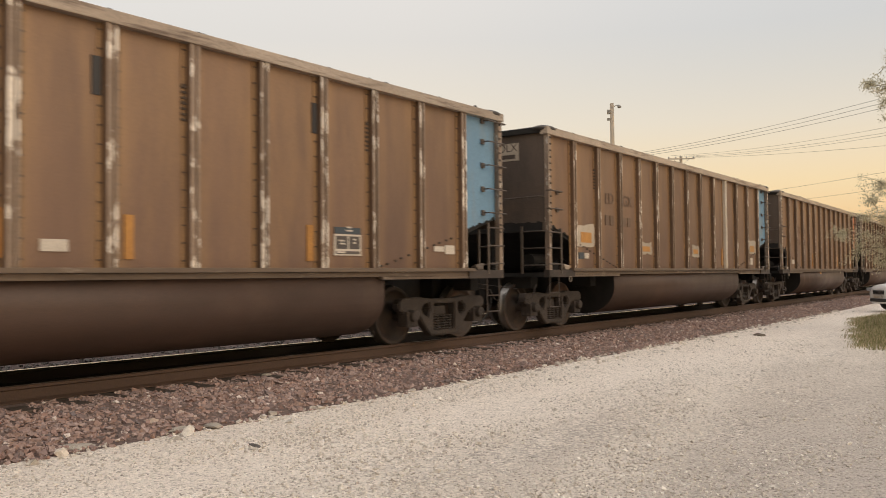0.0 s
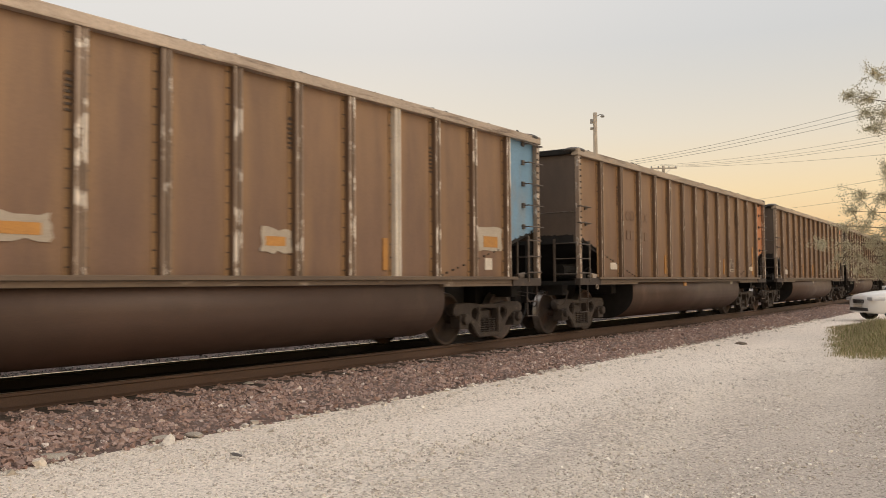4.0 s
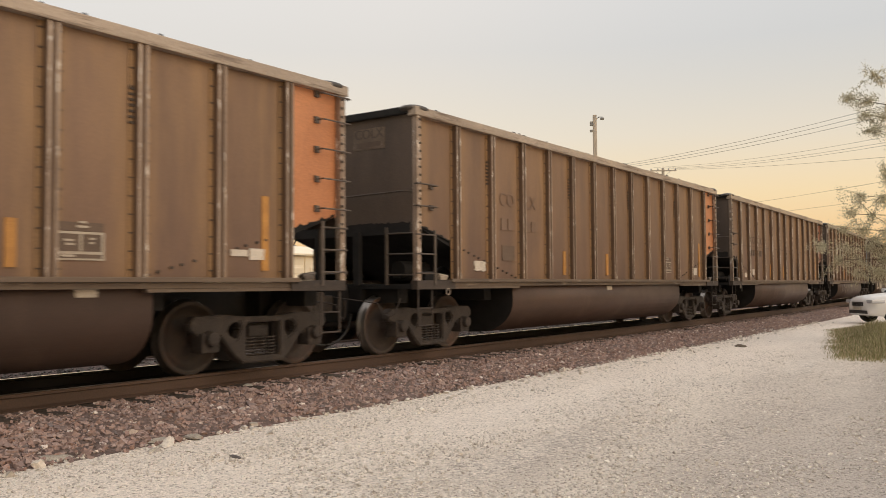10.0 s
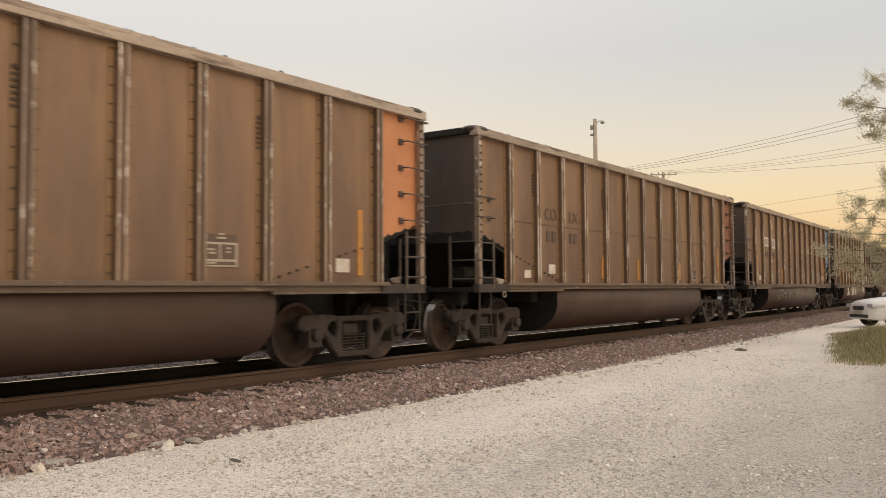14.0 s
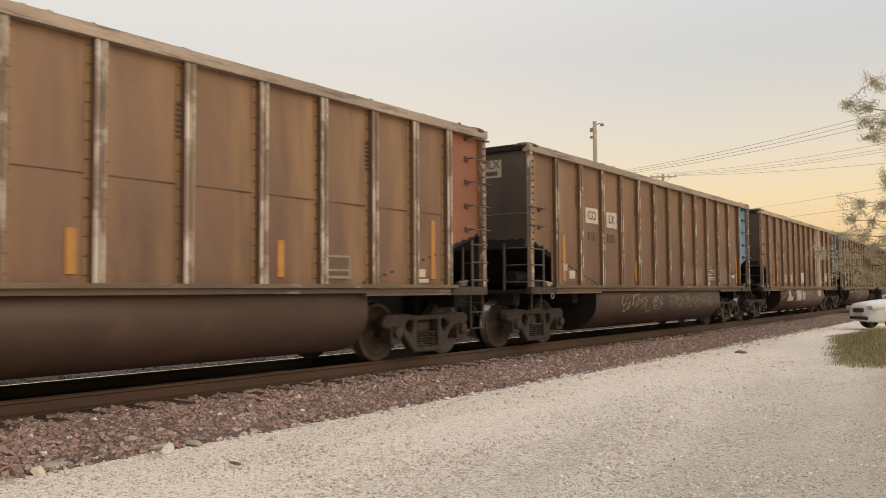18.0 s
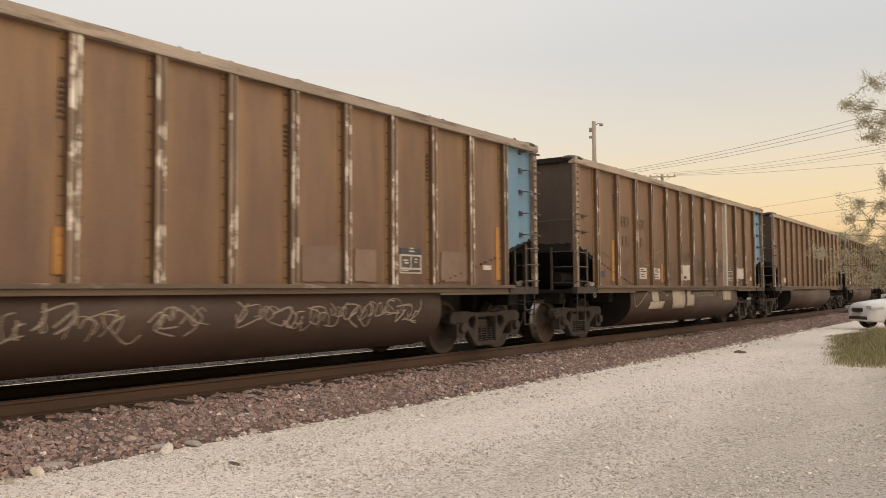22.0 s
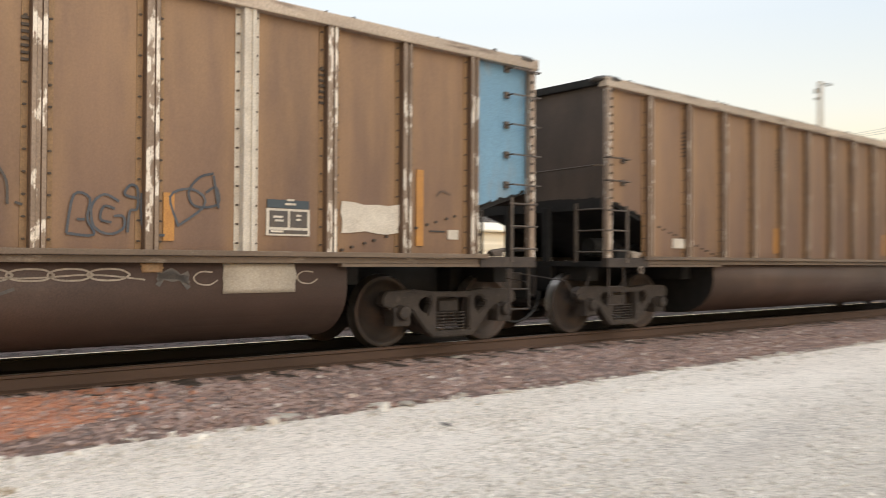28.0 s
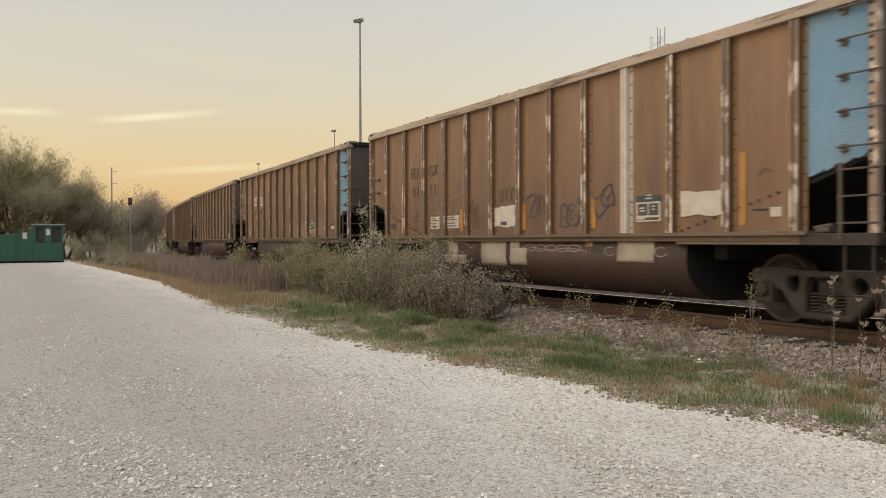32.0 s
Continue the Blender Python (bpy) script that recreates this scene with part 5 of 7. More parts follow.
TAGS = {
    ("spray", 0.02): [[(-0.74, 2.24), (-0.67, 2.47), (-0.63, 2.31)], [(-0.74, 2.24), (-0.58, 2.29)], [(-0.55, 2.49), (-0.45, 2.24)], [(-0.45, 2.50), (-0.54, 2.26)], [(-0.34, 2.52), (-0.36, 2.24)], [(-0.21, 2.49), (-0.34, 2.36), (-0.23, 2.20)], [(-0.24, 2.51), (-0.17, 2.41), (-0.06, 2.56)], [(-0.17, 2.41), (-0.19, 2.33)]],
    ("spray", 0.023): [[(0.25, 2.20), (0.26, 2.29), (0.54, 2.31), (0.31, 1.94), (0.55, 1.93)], [(0.53, 1.92), (0.61, 2.31), (0.67, 1.95)], [(0.55, 2.07), (0.67, 2.08)], [(0.70, 2.31), (0.77, 2.18), (0.78, 1.98)], [(0.84, 2.00), (0.90, 1.98)]],
    ("tag_blue", 0.024): [[(1.27, 1.74), (1.33, 2.09), (1.47, 2.07), (1.45, 1.88), (1.51, 1.73), (1.27, 1.74)], [(1.36, 1.87), (1.43, 1.87)], [(1.74, 2.05), (1.60, 2.11), (1.49, 2.00), (1.51, 1.81), (1.65, 1.74), (1.78, 1.80), (1.78, 1.91), (1.69, 1.91)], [(1.70, 1.98), (1.60, 2.00), (1.57, 1.88), (1.67, 1.85)]],
    ("tag_blue", 0.026): [[(1.82, 1.76), (1.84, 1.96), (1.91, 1.99), (1.91, 2.18), (1.84, 2.21), (1.79, 2.12), (1.91, 2.09)], [(1.95, 2.14), (1.97, 1.79), (2.18, 1.74)], [(2.01, 2.18), (2.03, 1.87)]],
    ("tag_blue", 0.025): [[(2.32, 1.83), (2.23, 2.12), (2.42, 2.21), (2.58, 2.14), (2.56, 2.02), (2.33, 1.85)], [(2.68, 2.38), (2.53, 2.33), (2.42, 2.18), (2.49, 2.04), (2.73, 2.07), (2.71, 2.24), (2.60, 2.18)], [(2.68, 2.36), (2.74, 2.03)]],
    ("faint", 0.022): [
        [(-1.75, 2.36), (-1.95, 2.05), (-1.6, 2.2), (-1.85, 1.78), (-1.55, 1.80), (-1.62, 2.0)], [(-1.9, 2.2), (-1.7, 1.98), (-1.72, 1.74)],
        [(5.62, 2.30), (5.7, 2.38), (5.85, 2.34)], [(-4.9, 2.28), (-4.75, 1.95), (-4.45, 2.2), (-4.7, 1.8), (-4.4, 1.82)], [(-6.1, 2.3), (-5.85, 2.32), (-5.55, 2.22)], [(-5.95, 2.5), (-5.9, 2.1)]],
}
for (mat_, wide_), lines_ in TAGS.items():
    for pts in lines_:
        stroke(w6, pts, wide_, mat_)
PALE = [[(-4.0, 2.0), (-3.6, 2.35), (-3.2, 2.05), (-2.9, 2.35), (-2.2, 2.5)], [(-3.9, 2.4), (-3.5, 2.1), (-3.0, 2.15)], [(-2.95, 2.3), (-2.7, 2.0), (-2.4, 2.3)]]
for pts in PALE:
    stroke(w6, pts, 0.017, "chalk")
for i in range(5):
    c = 0.3 + i * 0.34
    stroke(w6, [(c + 0.2 * math.cos(a * 1.05), 1.36 + 0.055 * math.sin(a * 1.05)) for a in range(7)], 0.018, "chalk", True)
stroke(w6, [(0.15, 1.30), (0.35, 1.37), (0.9, 1.33), (1.5, 1.36), (2.0, 1.31)], 0.016, "chalk", True)
stroke(w6, [(0.25, 1.30), (0.4, 1.20), (0.65, 1.18), (0.85, 1.24)], 0.03, "spray", True)
for k in range(4):
    stroke(w6, [(2.12, 1.25 + 0.05 * k), (2.26, 1.4 - 0.03 * k), (2.44, 1.22 + 0.05 * k)], 0.05, "spray", True)
for c in (2.62, 3.8):
    stroke(w6, [(c + 0.13 * math.cos(a), 1.32 + 0.07 * math.sin(a)) for a in range(1, 7)], 0.016, "chalk", True)
stroke(w6, [(-4.1, 1.4), (-4.0, 1.1), (-3.5, 1.3), (-3.1, 1.46), (-2.2, 1.44), (-1.9, 1.34), (-1.75, 1.48)], 0.022, "chalk", True)
w6["label"] = "dusty brown coal wagon with blue end, white post and much graffiti"
for n_ in (7, 8, 10):
    plate(W[n_], -5.55, -5.2, 1.74, 1.9, "white", "small_plate")

# ---- sleepers and stones ----
ties = tagged(new("sleepers", None), "row of dark creosoted timber sleepers under the rails", "sleepers", kind="structure")
tie_bm = B()
box(tie_bm, -0.115, 0.115, -1.3, 1.3, -0.17, 0.0, 0.012)
tie_me = mesh_of("sleeper", tie_bm, M["tie"])
rt = random.Random(5)
for i in range(200):
    s = -42 + i * 0.53
    x, y, th = line_at(s)
    part("sleeper", tie_me, None, ties, at=pose(x + rt.uniform(-0.02, 0.02), y + rt.uniform(-0.04, 0.04), 0.219 + rt.uniform(-0.008, 0.0), 0, 0, math.degrees(th) + rt.uniform(-0.8, 0.8)))


def stones(name, spots, material, label, category, seed=1):
    """Angular stones, joined: spots of (x, y, z, radius)."""
    rnd = np.random.RandomState(seed)
    base = np.array([(x, y, z) for x in (-0.62, 0.62) for y in (-0.62, 0.62) for z in (-0.62, 0.62)])
    tri = [(0, 1, 3), (0, 3, 2), (4, 6, 7), (4, 7, 5), (0, 4, 5), (0, 5, 1), (2, 3, 7), (2, 7, 6), (0, 2, 6), (0, 6, 4), (1, 5, 7), (1, 7, 3)]
    spots = np.asarray(spots)
    n = len(spots)
    v = base[None] + rnd.uniform(-0.34, 0.34, (n, 8, 3))
    v *= rnd.uniform(0.6, 1.25, (n, 1, 3))
    q = rnd.normal(size=(n, 4))
    q /= np.linalg.norm(q, axis=1)[:, None]
    w, x, y, z = q.T
    turn = np.stack([np.stack([1 - 2 * (y * y + z * z), 2 * (x * y - w * z), 2 * (x * z + w * y)], 1), np.stack([2 * (x * y + w * z), 1 - 2 * (x * x + z * z), 2 * (y * z - w * x)], 1),
                     np.stack([2 * (x * z - w * y), 2 * (y * z + w * x), 1 - 2 * (x * x + y * y)], 1)], 1)
    v = np.einsum("nij,nkj->nki", turn, v) * np.array([1, 1, 0.8])
    v = v * spots[:, None, 3:4] + spots[:, None, :3]
    faces = (np.array(tri)[None] + (np.arange(n) * 8)[:, None, None]).reshape(-1, 3)
    me = from_lists(name, v.reshape(-1, 3).tolist(), faces.tolist(), material)
    return tagged(new(name, me), label, category, kind="stuff")


def bed_z(o):
    pts = [(-2.75, -0.02), (-2.35, 0.04), (-1.9, 0.12), (-1.5, 0.195), (1.6, 0.2), (2.2, 0.12), (3.0, 0.1), (3.7, 0.2), (5.3, 0.2)]
    return float(np.interp(o, [p[0] for p in pts], [p[1] for p in pts]))


rs = np.random.RandomState(11)
spots = []
while len(spots) < 52000:
    s = rs.uniform(-24, 48)
    if rs.uniform() > min(1.0, 9.0 / (4 + abs(s))) + 0.08:
        continue
    o = rs.uniform(-2.72, -0.84)
    if o > -1.42 and abs((s + 42) % 0.53 - 0.265) > 0.165 and rs.uniform() < 0.9:
        continue
    if o < -2.25 and rs.uniform() < (-2.25 - o) * 2.2:
        continue
    x, y, _ = line_at(s, o)
    spots.append((x, y, bed_z(o) + rs.uniform(-0.012, 0.014), rs.choice([0.016, 0.022, 0.029, 0.037, 0.05], p=[0.20, 0.31, 0.27, 0.17, 0.05])))
stones("ballast_stones", [q for q in spots if q[0] > -0.8 + 1.2 * math.sin(q[0] * 9 + q[1] * 31)], M["stones"], "loose reddish crushed ballast stones beside the rail", "ballast stones", 3)
stones("weathered_ballast_stones", [q for q in spots if q[0] <= -0.8 + 1.2 * math.sin(q[0] * 9 + q[1] * 31)], M["dull_stones"], "weathered grey-brown ballast stones beside the rail", "ballast stones", 13)
spots = []
while len(spots) < 15000:
    s, o = rs.uniform(-16, 30), rs.uniform(0.85, 3.5)
    x, y, _ = line_at(s, o)
    spots.append((x, y, bed_z(o) + rs.uniform(-0.01, 0.014), rs.uniform(0.02, 0.05)))
stones("far_ballast_stones", spots, M["grey_stones"], "grey ballast stones beyond the far rail", "ballast stones", 4)
# spilled pale and reddish stones along the gravel's edge
spots = []
while len(spots) < 3600:
    s = rs.uniform(-9, 34)
    o = -2.55 - abs(rs.normal(0, 0.34))
    x, y, _ = line_at(s, o)
    r = rs.choice([0.014, 0.02, 0.03, 0.05, 0.08], p=[0.48, 0.34, 0.135, 0.035, 0.01])
    if r > 0.05 and not 2 < s < 8:
        r *= 0.6
    spots.append((x, y, bed_z(max(o, -2.75)) + 0.3 * r, r))
stones("edge_stones", spots, M["pebbles"], "pale limestone rocks along the edge of the ballast", "stones", 5)
spots = []
while len(spots) < 42000:
    d_, a_ = rs.uniform(4.4, 20), radians(rs.uniform(-86, 94))
    if noise.noise((-math.sin(a_) * d_ * 0.45, math.cos(a_) * d_ * 1.2, 9.0)) < rs.uniform(-0.5, 0.35):
        continue
    if rs.uniform() > min(1, 6.5 / d_):
        continue
    x, y = -math.sin(a_) * d_, math.cos(a_) * d_
    if y > 6.75 or y < -3:
        continue
    r = rs.choice([0.008, 0.011, 0.015, 0.024], p=[0.40, 0.40, 0.185, 0.015])
    spots.append((x, y, ground_z(x, y) + 0.2 * r, r))
stones("gravel_pebbles", spots, M["pebbles"], "loose limestone pebbles on the lot", "gravel", 6)
# paler stones where the weeds grow into the ballast, limestone towards the lot
spots, limestone = [], []
while len(spots) < 9000:
    s, o = -1.0 - rs.gamma(2.0, 2.4), rs.uniform(-4.3, -1.1)
    if o < -3.4 and s > -4.5 and rs.uniform() < 0.7:
        continue
    x, y, _ = line_at(s, o)
    spot = (x, y, max(0.0, bed_z(max(o, -2.75))) + rs.uniform(0.0, 0.014), rs.choice([0.012, 0.018, 0.026, 0.04], p=[0.4, 0.36, 0.2, 0.04]) * (1.0 if o > -2.6 else 0.7))
    (limestone if o < -2.3 and rs.uniform() < 0.35 else spots).append(spot)
stones("pale_ballast_stones", spots, M["dull_stones"], "dull stones mixed into the ballast among weeds", "ballast stones", 9)
stones("verge_limestone", limestone, M["pebbles"], "pale limestone pieces scattered along the verge", "stones", 19)
# a slab, a broken plate and a few rocks that stand out
M["slab"] = surf("dark_slab", (0.17, 0.155, 0.145), (0.11, 0.10, 0.095), 5.0, 0.85, 0, 0.8, dist=0.03)
M["clod"] = surf("brown_earth", (0.20, 0.16, 0.115), (0.14, 0.11, 0.08), 7.0, 0.95, 0, 0.9, dist=0.03)
M["rock"] = surf("white_rock", (0.52, 0.48, 0.42), (0.38, 0.34, 0.30), 4.0, 0.9, 0, 0.8, dist=0.03)


def rock(at, size, mat, name, label, seed):
    rnd = random.Random(seed)
    bm = B()
    bmesh.ops.create_icosphere(bm, subdivisions=2, radius=1.0)
    for v in bm.verts:
        v.co = v.co * (1 + 0.28 * noise.noise(v.co * 1.3 + Vector((seed, 0, 0)))) + Vector([rnd.uniform(-0.05, 0.05) for _ in range(3)])
        v.co = Vector((v.co.x * size[0], v.co.y * size[1], max(v.co.z, -0.5) * size[2]))
    return thing(name, pose(*at, 0, 0, rnd.uniform(0, 180)), label, "rock", "", bm, M[mat])


rock((7.0, 7.92, 0.10), (0.14, 0.085, 0.06), "slab", "rock", "dark grey flat rock lying on the ballast", 1)
rock((7.32, 8.42, 0.21), (0.07, 0.05, 0.04), "rock", "rock", "pale rock beside the rail", 2)
rock((9.35, 8.45, 0.21), (0.045, 0.04, 0.035), "rock", "rock", "small white rock beside the rail", 3)
rock((3.95, 7.05, 0.02), (0.17, 0.11, 0.03), "rock", "rock", "whitish flat rock on the gravel's edge", 4)
rock((5.0, 7.0, 0.02), (0.14, 0.09, 0.028), "rock", "rock", "whitish flat rock on the gravel's edge", 5)
rock((5.3, 6.9, 0.02), (0.12, 0.08, 0.026), "rock", "rock", "whitish flat rock on the gravel's edge", 6)
rock((20.3, 6.05, 0.0), (0.22, 0.12, 0.05), "clod", "earth_clod", "dark clod of earth on the gravel", 7)
rock((4.95, 5.86, 0.0), (0.09, 0.03, 0.014), "slab", "earth_clod", "dark flat chip on the gravel", 8)
rock((-8.9, 7.3, 0.05), (0.10, 0.09, 0.08), "rock", "rock", "pale rock in the weeds", 9)
# rust-red spill on the ballast
spots = []
for _ in range(3000):
    s = rs.normal(1.3, 0.72)
    o = rs.uniform(-2.15, -1.05) + 0.12 * math.sin(s * 3)
    x, y, _ = line_at(s, o)
    spots.append((x, y, bed_z(o) + 0.014, rs.uniform(0.016, 0.036)))
M["red_stones"] = island("rust_red_stones", [(0.40, 0.175, 0.10), (0.30, 0.145, 0.095), (0.46, 0.215, 0.13), (0.34, 0.19, 0.135), (0.38, 0.16, 0.10)])
stones("red_stones", spots, M["red_stones"], "rust-red stained stones on the ballast", "ballast stones", 8)

# ---- plants ----
M["leaf"] = island("olive_leaves", [(0.23, 0.225, 0.11), (0.34, 0.315, 0.16), (0.40, 0.34, 0.19), (0.25, 0.205, 0.115), (0.32, 0.315, 0.165), (0.49, 0.45, 0.29)], 0.7, 0.0)
M["bush_leaf"] = island("bush_leaves", [(0.28, 0.265, 0.16), (0.42, 0.385, 0.255), (0.32, 0.315, 0.18), (0.43, 0.36, 0.255), (0.15, 0.12, 0.09), (0.60, 0.555, 0.455)], 0.7, 0.0)
M["red_leaf"] = island("reddish_bush_leaves", [(0.29, 0.225, 0.175), (0.39, 0.315, 0.25), (0.14, 0.105, 0.088), (0.55, 0.485, 0.41), (0.30, 0.275, 0.18), (0.21, 0.165, 0.13)], 0.7, 0.0)
M["pale_leaf"] = island("pale_willow_leaves", [(0.45, 0.42, 0.285), (0.58, 0.545, 0.41), (0.37, 0.355, 0.24), (0.66, 0.625, 0.50), (0.51, 0.44, 0.31)], 0.7, 0.0)
M["grass"] = island("verge_grass", [(0.085, 0.150, 0.057), (0.135, 0.215, 0.085), (0.21, 0.24, 0.105), (0.32, 0.285, 0.17), (0.105, 0.178, 0.072)], 0.8, 0.0)
M["dry_grass"] = island("dry_grass", [(0.50, 0.40, 0.26), (0.41, 0.325, 0.205), (0.57, 0.475, 0.335), (0.31, 0.245, 0.155)], 0.85, 0.0)
M["twig"] = surf("grey_brown_twigs", (0.12, 0.09, 0.065), (0.085, 0.065, 0.05), 12, 0.85)
M["bark"] = surf("rough_bark", (0.11, 0.085, 0.065), (0.065, 0.05, 0.04), 6, 0.9, 0, 0.8, (1, 1, 0.3), dist=0.04)
M["seed"] = island("pale_seed_heads", [(0.42, 0.36, 0.28), (0.34, 0.28, 0.21), (0.5, 0.45, 0.37)], 0.9, 0.0)
M["soil"] = surf("weedy_soil", (0.215, 0.17, 0.12), (0.115, 0.095, 0.065), 1.6, 0.95, 0, 0.8, c3=(0.44, 0.385, 0.31), spot=(0.46, 0.6), spot_scale=7.0, grain=30, dist=0.05)


M["mixed_soil"] = surf("stony_soil", (0.44, 0.385, 0.315), (0.30, 0.25, 0.195), 2.2, 0.95, 0, 0.8, c3=(0.52, 0.465, 0.395), spot=(0.47, 0.6), spot_scale=5.0, grain=30, dist=0.05)


def leaves_mesh(name, pts, sizes, mat, seed=1, narrow=0.5, droop=0.0):
    """Bent four-cornered leaves at the points, turned at random."""
    rnd = np.random.RandomState(seed)
    p, n = np.asarray(pts), len(pts)
    d = rnd.normal(size=(n, 3))
    d[:, 2] -= droop
    d /= np.linalg.norm(d, axis=1)[:, None]
    e = np.cross(d, rnd.normal(size=(n, 3)))
    e /= np.linalg.norm(e, axis=1)[:, None]
    up = np.cross(d, e)
    L_ = np.asarray(sizes)[:, None]
    v = np.stack([p, p + d * L_ * 0.5 + e * L_ * narrow * 0.5 + up * L_ * 0.08, p + d * L_ - up * L_ * 0.1, p + d * L_ * 0.5 - e * L_ * narrow * 0.5 + up * L_ * 0.08], 1)
    f = np.arange(n)[:, None] * 4
    faces = np.concatenate([f + np.array([[0, 1, 2]]), f + np.array([[0, 2, 3]])], 0)
    return from_lists(name, v.reshape(-1, 3).tolist(), faces.tolist(), mat)


def blades_mesh(name, roots, heights, mat, seed=1, width=0.008, lean=0.45):
    rnd = np.random.RandomState(seed)
    p, n = np.asarray(roots), len(roots)
    a = rnd.uniform(0, math.tau, n)
    out = np.stack([np.cos(a), np.sin(a), np.zeros(n)], 1)
    side = np.stack([-np.sin(a), np.cos(a), np.zeros(n)], 1)
    h = np.asarray(heights)[:, None]
    k = rnd.uniform(0.1, 1.0, (n, 1)) * lean
    w = width * rnd.uniform(0.6, 1.4, (n, 1))
    up = np.array([[0, 0, 1.0]])
    mid = p + up * h * 0.6 + out * h * k * 0.35
    tip = p + up * h * (1 - 0.35 * k) + out * h * k
    v = np.stack([p - side * w, p + side * w, mid + side * w * 0.8, mid - side * w * 0.8, tip], 1)
    f = np.arange(n)[:, None] * 5
    faces = (f + np.array([[0, 1, 2]])).tolist() + (f + np.array([[0, 2, 3]])).tolist() + (f + np.array([[3, 2, 4]])).tolist()
    return from_lists(name, v.reshape(-1, 3).tolist(), faces, mat)


def branch_out(bm, rnd, p, d, length, r, depth, tips, spread=0.6, rise=0.1, seg=6, kids=3):
    """A limb that bends, tapers and forks; tips collects its twigs' ends and points along them."""
    pts, rad = [p.copy()], [r]
    q = p.copy()
    dd = d.copy()
    k = 4
    for i in range(k):
        dd = (dd + Vector((rnd.gauss(0, 0.16), rnd.gauss(0, 0.16), rnd.gauss(0, 0.1) + rise * 0.3))).normalized()
        q = q + dd * length / k
        pts.append(q.copy())
        rad.append(r * (1 - 0.62 * (i + 1) / k))
        if depth <= 1:
            tips.append(q.copy())
    tube(bm, pts, rad, seg)
    if depth <= 0:
        return
    for i in range(kids):
        t = rnd.uniform(0.35, 1.0)
        base = pts[min(k, int(t * k))]
        nd = (dd + Vector((rnd.gauss(0, spread), rnd.gauss(0, spread), rnd.gauss(0, spread * 0.6) + rise))).normalized()
        branch_out(bm, rnd, base, nd, length * rnd.uniform(0.5, 0.75), rad[min(k, int(t * k))] * 0.65, depth - 1, tips, spread, rise, max(3, seg - 1), kids)


def tree(name, at, height, seed, label, n_leaves, mat, spread=0.6, leaf=0.16, trunk_r=0.14, depth=3, fuzz=0.35, kids=4, multi=3):
    rnd = random.Random(seed)
    t = thing(name, pose(*at), label, "tree")
    bm, tips = B(), []
    for i in range(multi):
        d = Vector((rnd.gauss(0, 0.22), rnd.gauss(0, 0.22), 1)).normalized()
        branch_out(bm, rnd, Vector((rnd.gauss(0, 0.15 * multi), rnd.gauss(0, 0.15 * multi), -0.05)), d, height * rnd.uniform(0.42, 0.55), trunk_r * rnd.uniform(0.7, 1.1), depth, tips, spread, 0.22, 7, kids)
    part("trunk", bm, M["bark"], t, "forked brown trunk and limbs")
    if n_leaves:
        nr = np.random.RandomState(seed)
        tp = np.array([tuple(v) for v in tips])
        share = nr.gamma(0.8, 1.0, len(tp))
        pick = tp[nr.choice(len(tp), n_leaves, p=share / share.sum())] + nr.normal(0, fuzz, (n_leaves, 3))
        pick[:, 2] = np.maximum(pick[:, 2], 0.15)
        tagged(part("crown", leaves_mesh("crown", pick, nr.uniform(0.6, 1.3, n_leaves) * leaf, mat, seed), None, t), kind="stuff")
    return t


# verge beside the track: soil sheet, grass, tufts
EDGE_X = [-150, -66, -35, -20, -13.2, -9.9, -8.2, -6.9, -5.6, -4.6, -3.4, -2.5]
EDGE_Y = [3.0, 3.6, 4.5, 3.9, 4.15, 4.5, 4.9, 4.9, 5.3, 5.5, 6.0, 6.7]


def edge_y(x):
    return float(np.interp(x, EDGE_X, EDGE_Y)) + 0.22 * noise.noise((x * 1.1, 0.0, 0.0)) + 0.14 * noise.noise((x * 3.6, 3.0, 0.0)) + 0.10 * noise.noise((x * 8.0, 5.0, 0.0)) + 0.07 * noise.noise((x * 21.0, 5.0, 0.0))


def verge_sheet():
    xs = [-150 + i * 4 for i in range(28)] + [-40 + i * 0.2 for i in range(115)] + [-17 + i * 0.045 for i in range(323)]
    verts, faces = [], []
    for x in xs:
        y0, y1 = edge_y(x), line_y(x) - 2.2
        y0 = min(y0, y1 - 0.05)
        for j in range(9):
            k = j / 8
            y = y0 + (y1 - y0) * k
            verts.append((x, y, ground_z(x, y) + (-0.012 if j == 0 else 0.008 + 0.03 * k + 0.015 * noise.noise((x * 1.5, y * 1.5, 2.0)))))
    for i in range(len(xs) - 1):
        for j in range(8):
            faces.append((i * 9 + j, i * 9 + 9 + j, i * 9 + 10 + j, i * 9 + j + 1))
    me = from_lists("verge", verts, faces, M["soil"], True)
    me.materials.append(M["mixed_soil"])
    for f in me.polygons:
        if f.center.x + 1.2 * noise.noise((f.center.x * 1.4, f.center.y * 1.9, 4.0)) > -7.0:
            f.material_index = 1
    return me


